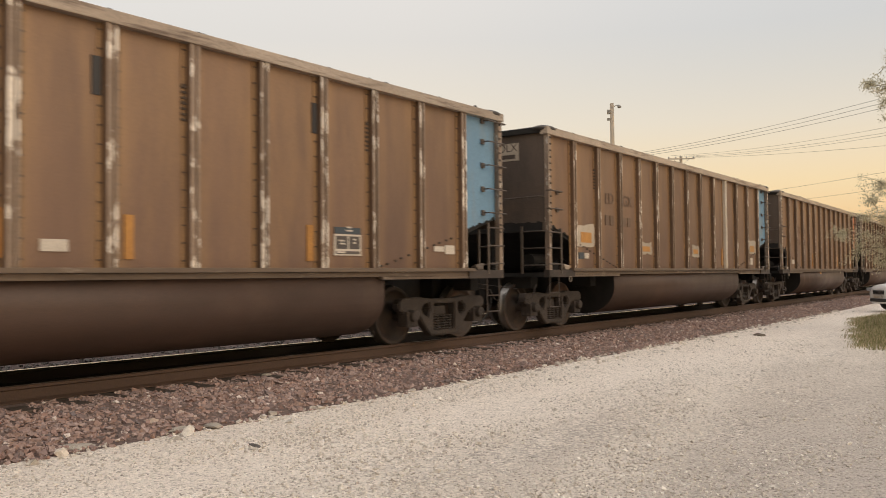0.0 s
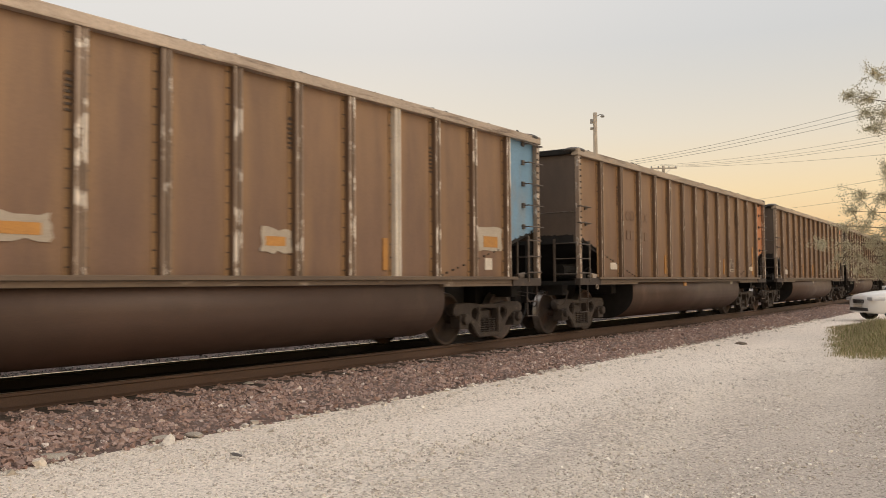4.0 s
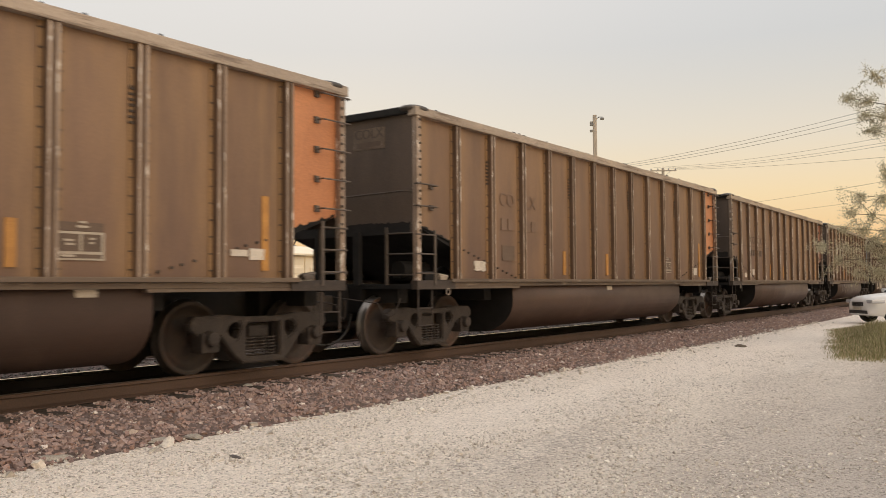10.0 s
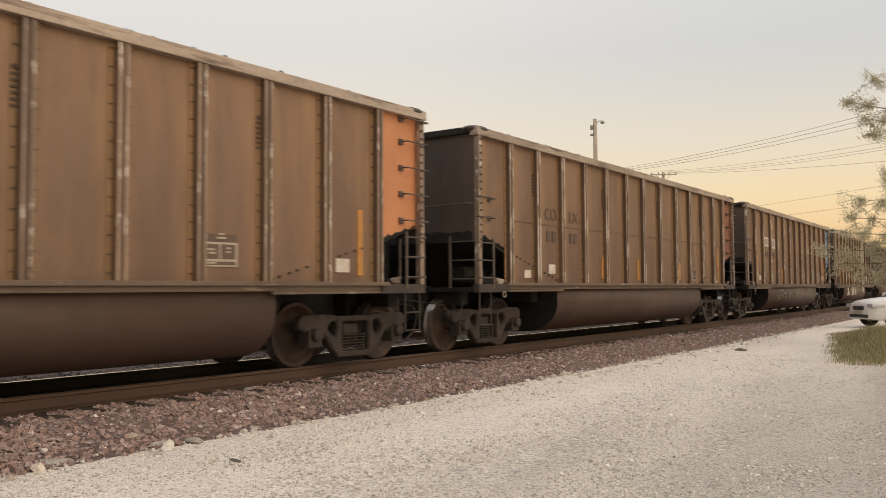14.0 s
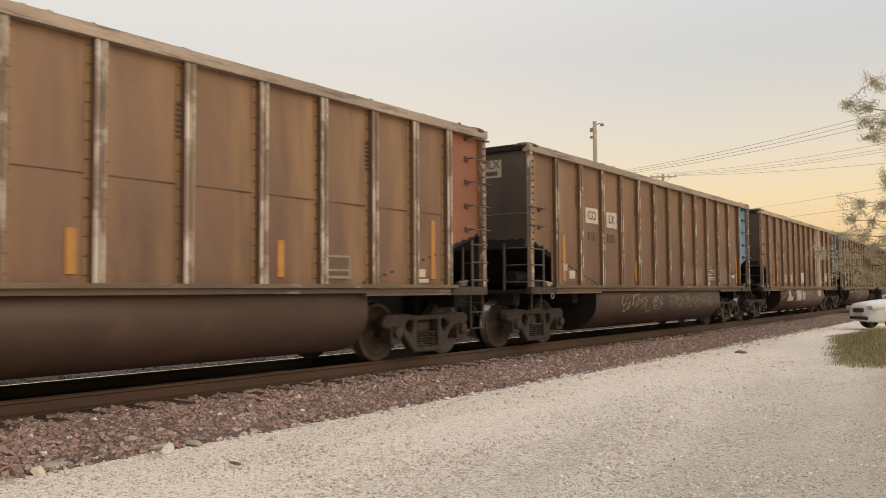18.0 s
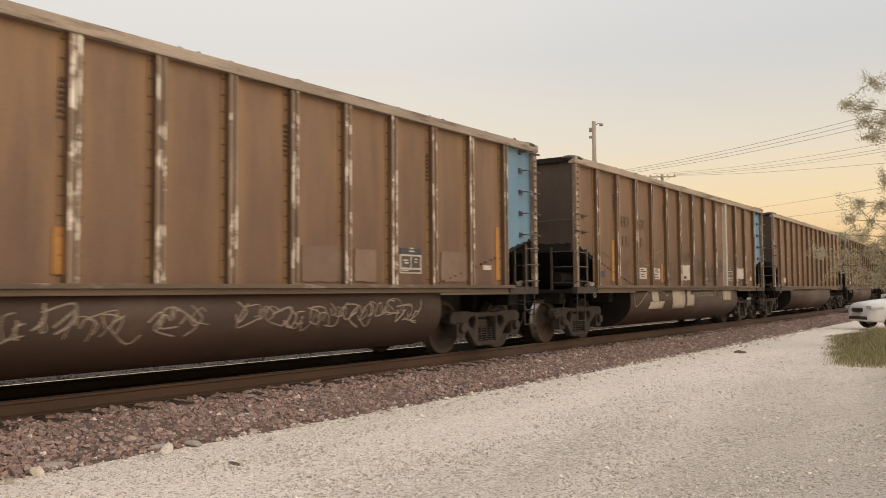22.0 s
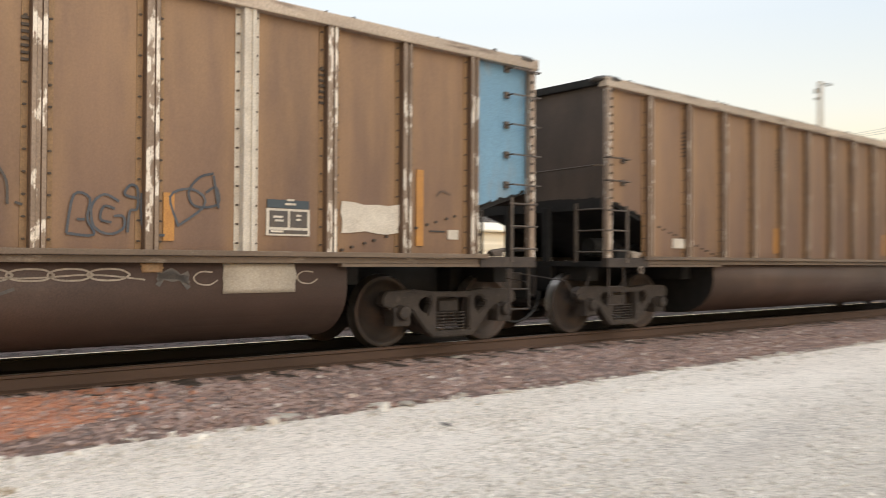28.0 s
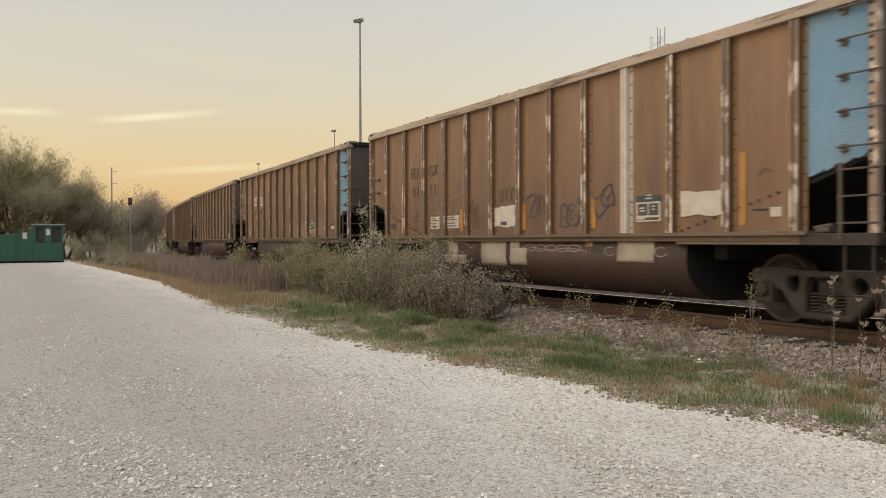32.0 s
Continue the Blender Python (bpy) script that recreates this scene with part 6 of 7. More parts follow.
tagged(new("verge", verge_sheet()), "weedy strip of soil and dead stalks beside the track", "verge", kind="structure")
ng = np.random.RandomState(21)
roots, hs, droots, dhs = [], [], [], []
while len(roots) + len(droots) < 88000:
    x = -2.6 - ng.gamma(2.2, 4.6)
    if x < -75:
        continue
    y0, y1 = edge_y(x), line_y(x) - 1.9
    y = ng.uniform(y0 - 0.3, y1)
    inn = (y - y0) / 0.9
    clump = 0.30 + 1.35 * noise.noise((x * 0.8, y * 1.2, 7.0)) + 0.9 * noise.noise((x * 2.6, y * 3.0, 1.0))
    tuft = max(0.0, noise.noise((x * 1.9, y * 2.3, 11.0)) + 0.05)
    keep = clump * min(1.0, 0.35 + inn) * (1.0 if x < -8 else max(0.06, 0.75 - 0.3 * (x + 8)))
    if y > line_y(x) - 3.2 and x > -13.5:
        keep *= 0.22
    if ng.uniform() > keep:
        continue
    h = ng.uniform(0.02, 0.065) * (0.7 + 0.8 * min(1.5, max(0, inn))) * (0.8 + 0.5 * clump) * (1.6 if x < -12 else 1.15) * (0.75 + 1.5 * tuft)
    if inn < 0.25 and ng.uniform() < 0.6:
        h *= 0.6
    if ng.uniform() < min(0.88, 0.3 + 0.75 * clump) * (1.0 if x < -7.5 else 0.7 if x < -5.2 else 0.3) * (1.0 if x > -19 else 0.35) * min(1, 0.35 + max(0, inn)):
        roots.append((x, y, 0.012)), hs.append(h)
    else:
        droots.append((x, y, 0.012)), dhs.append(h * 0.8)
tagged(new("verge_grass", blades_mesh("verge_grass", roots, hs, M["grass"], 2, 0.0038, 1.0)), "short green grass on the verge", "grass", kind="stuff")
tagged(new("dry_verge_grass", blades_mesh("dry_verge_grass", droots, dhs, M["dry_grass"], 3, 0.004, 1.1)), "straw-coloured dry grass on the verge", "grass", kind="stuff")
for i, (x, y, r, k, m_, h) in enumerate(((-4.1, 5.95, 0.16, 260, "grass", 0.14), (-3.2, 6.15, 0.17, 420, "grass", 0.17), (-4.05, 6.7, 0.12, 160, "grass", 0.11), (-2.12, 5.92, 0.13, 160, "grass", 0.08), (-0.82, 6.75, 0.2, 260, "dry_grass", 0.07),
                                         (0.22, 6.24, 0.12, 120, "grass", 0.06), (0.88, 6.14, 0.09, 80, "grass", 0.05), (-2.25, 6.02, 0.1, 110, "grass", 0.08), (1.23, 5.9, 0.08, 50, "dry_grass", 0.04))):
    a = ng.uniform(0, math.tau, k)
    q = r * np.sqrt(ng.uniform(0, 1, k))
    pts = np.stack([q * np.cos(a) * 1.5, q * np.sin(a), np.zeros(k)], 1)
    tuft = thing("grass_tuft", pose(x, y, ground_z(x, y)), "small green grass tuft in the gravel" if m_ == "grass" else "small straw-coloured tuft in the gravel", "grass tuft", "tufts in the gravel")
    tagged(part("tuft_grass", blades_mesh("tuft_grass", pts, ng.uniform(0.5, 1.2, k) * h, M[m_], 40 + i, 0.006, 0.9), None, tuft), kind="stuff")
for m_ in ("leaf", "bush_leaf", "red_leaf", "pale_leaf", "grass", "dry_grass"):
    thin(M[m_])
# dead stalks and tan grass along the far part of the verge
M["dead_stalk"] = island("dead_stalks", [(0.24, 0.175, 0.145), (0.33, 0.25, 0.20), (0.19, 0.145, 0.12), (0.38, 0.30, 0.23)], 0.85, 0.0)
M["tan_grass"] = island("tan_grass", [(0.42, 0.29, 0.17), (0.34, 0.24, 0.145), (0.47, 0.36, 0.22), (0.26, 0.21, 0.11)], 0.85, 0.0)
for m_ in ("dead_stalk", "tan_grass"):
    thin(M[m_])
roots, hs = [], []
while len(roots) < 15000:
    x = -24 - ng.gamma(1.6, 11)
    y = ng.normal(6.3, 0.55)
    if x < -75 or y < edge_y(x) + 0.5 or y > line_y(x) - 1.9 or noise.noise((x * 0.35, y * 0.6, 3.0)) < ng.uniform(-0.6, 0.2):
        continue
    roots.append((x, y, 0.0)), hs.append(ng.uniform(0.35, 1.05))
tagged(new("dead_stalks", blades_mesh("dead_stalks", roots, hs, M["dead_stalk"], 14, 0.009, 0.55)), "mauve-brown dead weed stalks on the verge", "weeds", kind="stuff")
roots, hs = [], []
while len(roots) < 13000:
    x = -19 - ng.gamma(1.7, 10)
    y = edge_y(x) + abs(ng.normal(0.1, 0.75))
    if x < -72 or y > line_y(x) - 2 or noise.noise((x * 0.5, y * 0.8, 5.0)) < ng.uniform(-0.6, 0.3):
        continue
    roots.append((x, y, 0.0)), hs.append(ng.uniform(0.06, 0.3))
tagged(new("tan_grass", blades_mesh("tan_grass", roots, hs, M["tan_grass"], 15, 0.008, 0.9)), "tan dead grass at the edge of the lot", "grass", kind="stuff")
# loose tufts of straw and fresh grass where the verge meets the ballast
for name_, mat_, label_, count_, seed_ in (("straw_tufts", "tan_grass", "tufts of straw-coloured grass beside the ballast", 75, 71), ("green_tufts", "grass", "tufts of fresh green grass beside the ballast", 60, 72)):
    tr_, roots, hs = np.random.RandomState(seed_), [], []
    for _ in range(count_):
        x = -3.4 - tr_.gamma(2.0, 1.9)
        y = tr_.uniform(edge_y(x) + 0.1, line_y(x) - 2.0)
        r, h = tr_.uniform(0.05, 0.2), tr_.uniform(0.05, 0.17)
        for _ in range(int(tr_.uniform(40, 130))):
            a, q = tr_.uniform(0, math.tau), r * math.sqrt(tr_.uniform(0, 1))
            roots.append((x + q * math.cos(a) * 1.4, y + q * math.sin(a), 0.02)), hs.append(h * tr_.uniform(0.4, 1.15))
    tagged(new(name_, blades_mesh(name_, roots, hs, M[mat_], seed_, 0.0036, 1.1)), label_, "grass", kind="stuff")
# flat thatch of dead blades between the clumps
roots, hs = [], []
while len(roots) < 17000:
    x = -4.2 - ng.gamma(1.8, 3.4)
    y0 = edge_y(x)
    y = y0 + ng.uniform(-0.1, 1.0) * min(2.3, line_y(x) - 2.7 - y0)
    bare = 0.55 if x > -6.5 else 0.0
    if x < -19 or noise.noise((x * 1.3, y * 1.6, 8.0)) < ng.uniform(-0.7, 0.1) + bare:
        continue
    roots.append((x, y, 0.016)), hs.append(ng.uniform(0.02, 0.06))
cut = len(roots) * 45 // 100
tagged(new("creeping_grass", blades_mesh("creeping_grass", roots[:cut], hs[:cut], M["grass"], 17, 0.004, 1.6)), "short creeping green grass on the verge", "grass", kind="stuff")
tagged(new("dead_thatch", blades_mesh("dead_thatch", roots[cut:], hs[cut:], M["dry_grass"], 16, 0.0045, 2.2)), "flat thatch of dead grass on the verge", "grass", kind="stuff")
# crumbs of soil and moss where the verge frays out into the gravel
crumbs = []
while len(crumbs) < 9000:
    x = -1.8 - ng.exponential(7.0)
    if x < -40:
        continue
    y = edge_y(x) + (ng.normal(0.05, 0.16) if ng.uniform() < 0.55 else ng.uniform(0, 1.6))
    if y > line_y(x) - 2.5:
        continue
    crumbs.append((x, y, ground_z(x, y) + 0.002, ng.choice([0.009, 0.014, 0.022, 0.034], p=[0.35, 0.35, 0.22, 0.08])))
M["crumb"] = island("soil_crumbs", [(0.20, 0.16, 0.11), (0.15, 0.14, 0.085), (0.28, 0.23, 0.165), (0.13, 0.10, 0.075), (0.40, 0.35, 0.28)])
stones("soil_crumbs", crumbs, M["crumb"], "dark crumbs of soil and moss along the verge", "soil", 12)
M["olive_grass"] = island("olive_grass", [(0.20, 0.19, 0.085), (0.26, 0.235, 0.11), (0.17, 0.18, 0.07), (0.34, 0.29, 0.155), (0.22, 0.22, 0.10)], 0.85, 0.0)
# tall grass on the island near the parked car
roots, hs = [], []
while len(roots) < 52000:
    x = ng.uniform(17.4, 29.0)
    y = ng.uniform(0.10, 0.22) * x if ng.uniform() < 0.75 else ng.uniform(-3.0, 3.0)
    ragged = 0.5 * noise.noise((x * 0.8, y * 1.2, 0.0)) + 0.25 * noise.noise((x * 2.5, y * 3.0, 2.0))
    k = min((0.205 * x + 0.3 * ragged - y) / 1.3, (x - 17.6 + ragged) / 3.6, (29.0 - x) / 2)
    if ng.uniform() > k * 1.5 + 0.1 or k < -0.1:
        continue
    roots.append((x, y, 0.0)), hs.append((0.04 + 0.46 * min(1.0, max(0.0, k)) ** 1.3) * ng.uniform(0.45, 1.1))
cut = len(roots) * 66 // 100
tagged(new("tall_grass", blades_mesh("tall_grass", roots[:cut], hs[:cut], M["olive_grass"], 6, 0.005, 0.7)), "tall green grass island by the lot", "grass", kind="stuff")
tagged(new("dry_tall_grass", blades_mesh("dry_tall_grass", roots[cut:], hs[cut:], M["dry_grass"], 8, 0.004, 0.9)), "dry stalks among the tall grass", "grass", kind="stuff")


def bush(at, height, width, n_stems, n_leaves, seed, mat="bush_leaf", leaf=0.055, label="tangled brown-green bush beside the track"):
    rnd, nr = random.Random(seed), np.random.RandomState(seed)
    b = thing("bush", pose(*at), label, "bush", "bushes along the track")
    bm, tips = B(), []
    for i in range(n_stems):
        slim = min(1.0, width * 2)
        d = Vector((rnd.gauss(0, 0.42) * width, rnd.gauss(0, 0.35) * slim, 1)).normalized()
        p = Vector((rnd.gauss(0, 0.3) * width, rnd.gauss(0, 0.22) * slim, -0.03))
        branch_out(bm, rnd, p, d, height * rnd.uniform(0.45, 0.8), 0.011, 1, tips, 0.4 if width > 0.2 else 0.2, 0.1, 4, 3)
    tagged(part("stem_tangle", bm, M["twig"], b, "thin brown stems"), kind="stuff")
    tp = np.array([tuple(v) for v in tips])
    share = nr.gamma(0.55, 1.0, len(tp))
    pick = tp[nr.choice(len(tp), n_leaves, p=share / share.sum())] + nr.normal(0, 0.075, (n_leaves, 3))
    pick[:, 2] = np.abs(pick[:, 2])
    tagged(part("leaves", leaves_mesh("leaves", pick, nr.uniform(0.5, 1.3, n_leaves) * leaf, M[mat], seed, 0.55), None, b), kind="stuff")
    return b


BUSHES = [(-13.5, 7.0, 0.95, 0.5, 14, 2600, "red_leaf"), (-14.7, 6.8, 1.5, 0.8, 28, 5200, "red_leaf"), (-15.9, 6.9, 1.65, 0.8, 28, 5200, "bush_leaf"), (-17.2, 6.9, 1.8, 0.7, 24, 4400, "red_leaf"),
          (-18.15, 6.9, 2.45, 0.08, 9, 1500, "pale_leaf"), (-18.3, 6.7, 1.6, 0.9, 26, 4600, "bush_leaf"), (-20.2, 6.8, 1.45, 1.0, 24, 4200, "leaf"), (-22.6, 7.0, 1.75, 0.9, 22, 4200, "leaf"), (-25.0, 7.0, 1.75, 0.8, 16, 2600, "leaf"),
          (-27.6, 6.9, 1.2, 1.2, 14, 2000, "bush_leaf"), (-31.0, 7.0, 1.5, 0.7, 10, 1500, "leaf"), (-33.5, 7.2, 0.9, 1.8, 14, 1500, "red_leaf"), (-37.0, 7.4, 1.0, 2.0, 14, 1500, "red_leaf"), (-42.0, 7.6, 1.0, 2.4, 12, 1400, "red_leaf"),
          (-48.0, 7.6, 1.2, 2.6, 10, 1100, "bush_leaf"), (-55.0, 7.4, 1.2, 3.0, 10, 1100, "leaf")]
for i, (x, y, h, wd, ns, nl, mt) in enumerate(BUSHES):
    bush((x, y, 0.02), h, wd, ns, int(nl * (1.6 if x > -26 else 1.0)), 100 + i, mt, 0.046 if x > -26 else 0.085)


def weed(at, h, seed, head=True):
    """A dry stalk with side shoots and, on some, flat seed heads."""
    rnd = random.Random(seed)
    t = thing("weed", pose(*at), "tall dry weed with pale seed heads by the track" if head else "thin green-brown weed stalk by the track", "weed", "weeds along the track")
    bm, ends = B(), []
    pts = [Vector((0, 0, -0.02))]
    for i in range(5):
        pts.append(pts[-1] + Vector((rnd.gauss(0, 0.02), rnd.gauss(0, 0.02), h / 5)))
    tube(bm, pts, [0.0042, 0.004, 0.0036, 0.003, 0.0024, 0.0018], 5)
    ends.append(pts[-1])
    for i in range(3 if head else 9):
        b0 = pts[rnd.randint(1, 4)] + Vector((0, 0, rnd.uniform(0, h / 5)))
        e = b0 + Vector((rnd.gauss(0, 0.06), rnd.gauss(0, 0.05), rnd.uniform(0.1, 0.28) * h))
        tube(bm, [b0, (b0 + e) / 2 + Vector((0, 0, -0.01)), e], [0.003, 0.0025, 0.0015], 4)
        ends.append(e)
    tagged(part("stalk", bm, M["twig"] if head else M["dead_stalk"], t), kind="stuff")
    nr = np.random.RandomState(seed)
    if head:
        for e in ends[:3]:
            aa, rr = nr.uniform(0, math.tau, 90), np.sqrt(nr.uniform(0, 1, 90)) * nr.uniform(0.024, 0.042)
            sp = np.array(tuple(e)) + np.stack([rr * np.cos(aa), rr * np.sin(aa), rr * rr * 22 - nr.uniform(0.0, 0.03, 90) * (0.045 - rr) * 20], 1)
            tagged(part("seed_head", leaves_mesh("seed_head", sp, nr.uniform(0.008, 0.016, 90), M["seed"], seed, 0.9), None, t), "pale flat seed head", kind="stuff")
    many = 3 if head else 9
    sp = np.array([tuple(e) for e in ends * many]) + nr.normal(0, 0.03, (len(ends) * many, 3)) * np.array([1, 1, 1.0 if head else 2.2])
    tagged(part("leaves", leaves_mesh("leaves", sp, nr.uniform(0.012, 0.035, len(sp)) * (1.0 if head else 1.5), M["dry_grass"] if head else M["leaf"], seed + 1, 0.35), None, t), kind="stuff")
    return t


rw = random.Random(9)
for i in range(10):
    weed((rw.uniform(-6.7, -5.7), rw.uniform(6.9, 7.35), 0.02), rw.uniform(0.85, 1.22), 300 + i)
for x, y, h in ((-7.65, 7.1, 0.95), (-8.4, 6.9, 0.55), (-9.0, 6.8, 0.62), (-9.6, 6.9, 0.72), (-10.4, 6.9, 0.75), (-8.0, 7.2, 0.5), (-9.3, 7.2, 0.5), (-7.2, 6.6, 0.4), (-10.9, 7.0, 0.6), (-11.6, 6.9, 0.7)):
    for k in range(2):
        weed((x + rw.gauss(0, 0.12), y + rw.gauss(0, 0.1), 0.02), h * rw.uniform(0.75, 1.05), int(340 - x * 10) + k, False)
for i in range(8):
    weed((-3.2 - rw.uniform(0, 2.5), rw.uniform(6.4, 7.2), 0.02), rw.uniform(0.12, 0.28), 380 + i, False)

# trees beyond the lot and behind the containers
BROAD = "broad bushy tree with thinning olive-brown leaves"
SCRUB = "low scrubby tree with brownish leaves"
tree("tree", (-85.0, -7.0, 0), 13.5, 31, BROAD, 105000, M["leaf"], 0.7, 0.115, 0.2, 3, 0.27, 5, 8)
tree("tree", (-83.0, -0.6, 0), 12.8, 32, BROAD, 110000, M["leaf"], 0.7, 0.115, 0.2, 3, 0.27, 5, 8)
tree("tree", (-80.0, 3.9, 0), 9.6, 33, "small bushy tree with pale olive leaves", 64000, M["bush_leaf"], 0.7, 0.105, 0.16, 3, 0.25, 5, 6)
tree("tree", (-84.0, 7.0, 0), 6.6, 34, SCRUB, 14000, M["bush_leaf"], 0.7, 0.15, 0.1, 3, 0.35, 4, 5)
tree("tree", (-100.0, 11.6, 0), 8.0, 35, SCRUB, 24000, M["red_leaf"], 0.7, 0.13, 0.1, 3, 0.3, 4, 5)
tree("tree", (-122.0, 15.6, 0), 9.5, 36, "hazy distant tree with rust-brown leaves", 14000, M["red_leaf"], 0.6, 0.22, 0.12, 3, 0.7, 4, 5)
tree("tree", (-150.0, 14.5, 0), 8.5, 37, "hazy distant tree with rust-brown leaves", 12000, M["red_leaf"], 0.6, 0.26, 0.12, 3, 0.8, 4, 5)
for i, (x, y, h, wd) in enumerate(((-74.0, 4.6, 2.2, 2.5), (-77.0, 0.0, 3.0, 3.0), (-78.0, -5.0, 3.2, 3.2), (-76.0, 6.6, 1.8, 2.5), (-70.0, 7.0, 1.3, 2.6), (-64.0, 6.6, 1.2, 2.6), (-82.0, 9.0, 2.6, 3.0), (-92.0, 8.0, 3.0, 3.5), (-95.0, 12.0, 3.2, 3.5), (-110.0, 12.0, 4.0, 4.5), (-110.0, 17.0, 3.6, 4.0), (-60.0, 5.2, 0.9, 2.5), (-52.0, 5.4, 0.8, 2.4), (-45.0, 5.6, 0.7, 2.0), (-39.0, 5.8, 0.7, 1.8))):
    bush((x, y, 0.0), h, wd, 18, 5200, 500 + i, ("bush_leaf", "leaf", "red_leaf")[i % 3], 0.10, "dry tangled brush along the far verge")
for i, (x, y, h) in enumerate(((8.0, 36.0, 9.5), (17.0, 38.0, 10.5), (27.0, 37.0, 9.0), (38.0, 40.0, 10.0), (-4.0, 39.0, 9.0))):
    tree("bare_tree", (x, y, 0), h, 50 + i, "bare-branched tree behind the white sheds", 0, None, 0.55, 0.2, 0.16, 4, 0.3, 3, 2)

# the tree whose boughs hang in at the edge of the lot
def bough_tree():
    rnd, nr = random.Random(61), np.random.RandomState(61)
    base = Vector((25.0, 0.4, 0))
    t = thing("tree", pose(*base), "slender tree with drooping boughs of pale narrow leaves", "tree")
    bm = B()
    tube(bm, [(0, 0, -0.1), (0.05, 0.05, 1.6), (-0.1, 0.0, 3.4), (0.1, 0.1, 5.2), (0.0, 0.2, 6.8)], [0.17, 0.14, 0.12, 0.08, 0.04], 9)
    part("trunk", bm, M["bark"], t, "slim brown trunk")
    pts = []
    # boughs: start height, end azimuth, end elevation, distance from the eye
    for k, (h0, az, el, dist) in enumerate(((4.6, -79.9, 11.3, 23.5), (4.4, -80.8, 10.2, 24.5), (4.0, -81.3, 9.2, 24.0), (4.9, -81.5, 12.4, 23.5), (2.6, -80.6, 5.3, 24.5), (2.4, -80.0, 4.2, 24.0), (2.0, -79.6, 3.3, 25.0), (1.7, -78.3, 2.3, 25.5), (1.5, -79.2, 1.4, 25.0),
                                             (1.3, -80.3, 0.6, 25.5), (2.2, -81.4, 2.6, 25.0), (3.0, -82.0, 6.6, 24.0))):
        a, e = radians(az), radians(el)
        tip = Vector((-math.sin(a) * math.cos(e) * dist, math.cos(a) * math.cos(e) * dist, EYE[2] + math.sin(e) * dist)) - base
        start = Vector((0, 0, h0))
        mid = (start + tip) / 2 + Vector((0, 0, 0.3))
        bm = B()
        line = [start.lerp(mid, s / 4) if s <= 4 else mid.lerp(tip, (s - 4) / 4) for s in range(9)]
        tube(bm, line, [0.035 - 0.0038 * s for s in range(9)], 5)
        for s in range(4, 9):
            for _ in range(6):
                q = line[s] + Vector((rnd.gauss(0, 0.28), rnd.gauss(0, 0.28), rnd.gauss(-0.08, 0.2)))
                tube(bm, [line[s], (line[s] + q) / 2 + Vector((0, 0, 0.04)), q], [0.006, 0.005, 0.003], 3)
                for m in range(6):
                    pts.append(line[s].lerp(q, m / 5))
        part("bough", bm, M["twig"], t)
    tp = np.array([tuple(v) for v in pts])
    n = 34000
    pick = tp[nr.randint(0, len(tp), n)] + nr.normal(0, 0.06, (n, 3))
    tagged(part("leaves", leaves_mesh("leaves", pick, nr.uniform(0.035, 0.08, n), M["pale_leaf"], 61, 0.3, 0.5), None, t), kind="stuff")


bough_tree()

# ---- poles, wires, masts ----
M["pale_pole"] = surf("silvered_pole", (0.50, 0.45, 0.39), (0.40, 0.36, 0.31), 5, 0.9, 0, 0.4, (1, 1, 0.2))
M["pole"] = surf("weathered_pole", (0.30, 0.26, 0.215), (0.22, 0.19, 0.155), 5, 0.9, 0, 0.5, (1, 1, 0.2))
M["steel"] = surf("galvanised_steel", (0.34, 0.34, 0.33), (0.26, 0.26, 0.255), 5, 0.5, 0.5, 0.1)
M["wire"] = plain("grey_wire", (0.14, 0.13, 0.12), 0.6)


def from_eye(az, el, dist):
    """A place by its bearing, elevation and level distance from the lot's viewpoint."""
    a = radians(az)
    return Vector((-math.sin(a) * dist, math.cos(a) * dist, EYE[2] + math.tan(radians(el)) * dist))


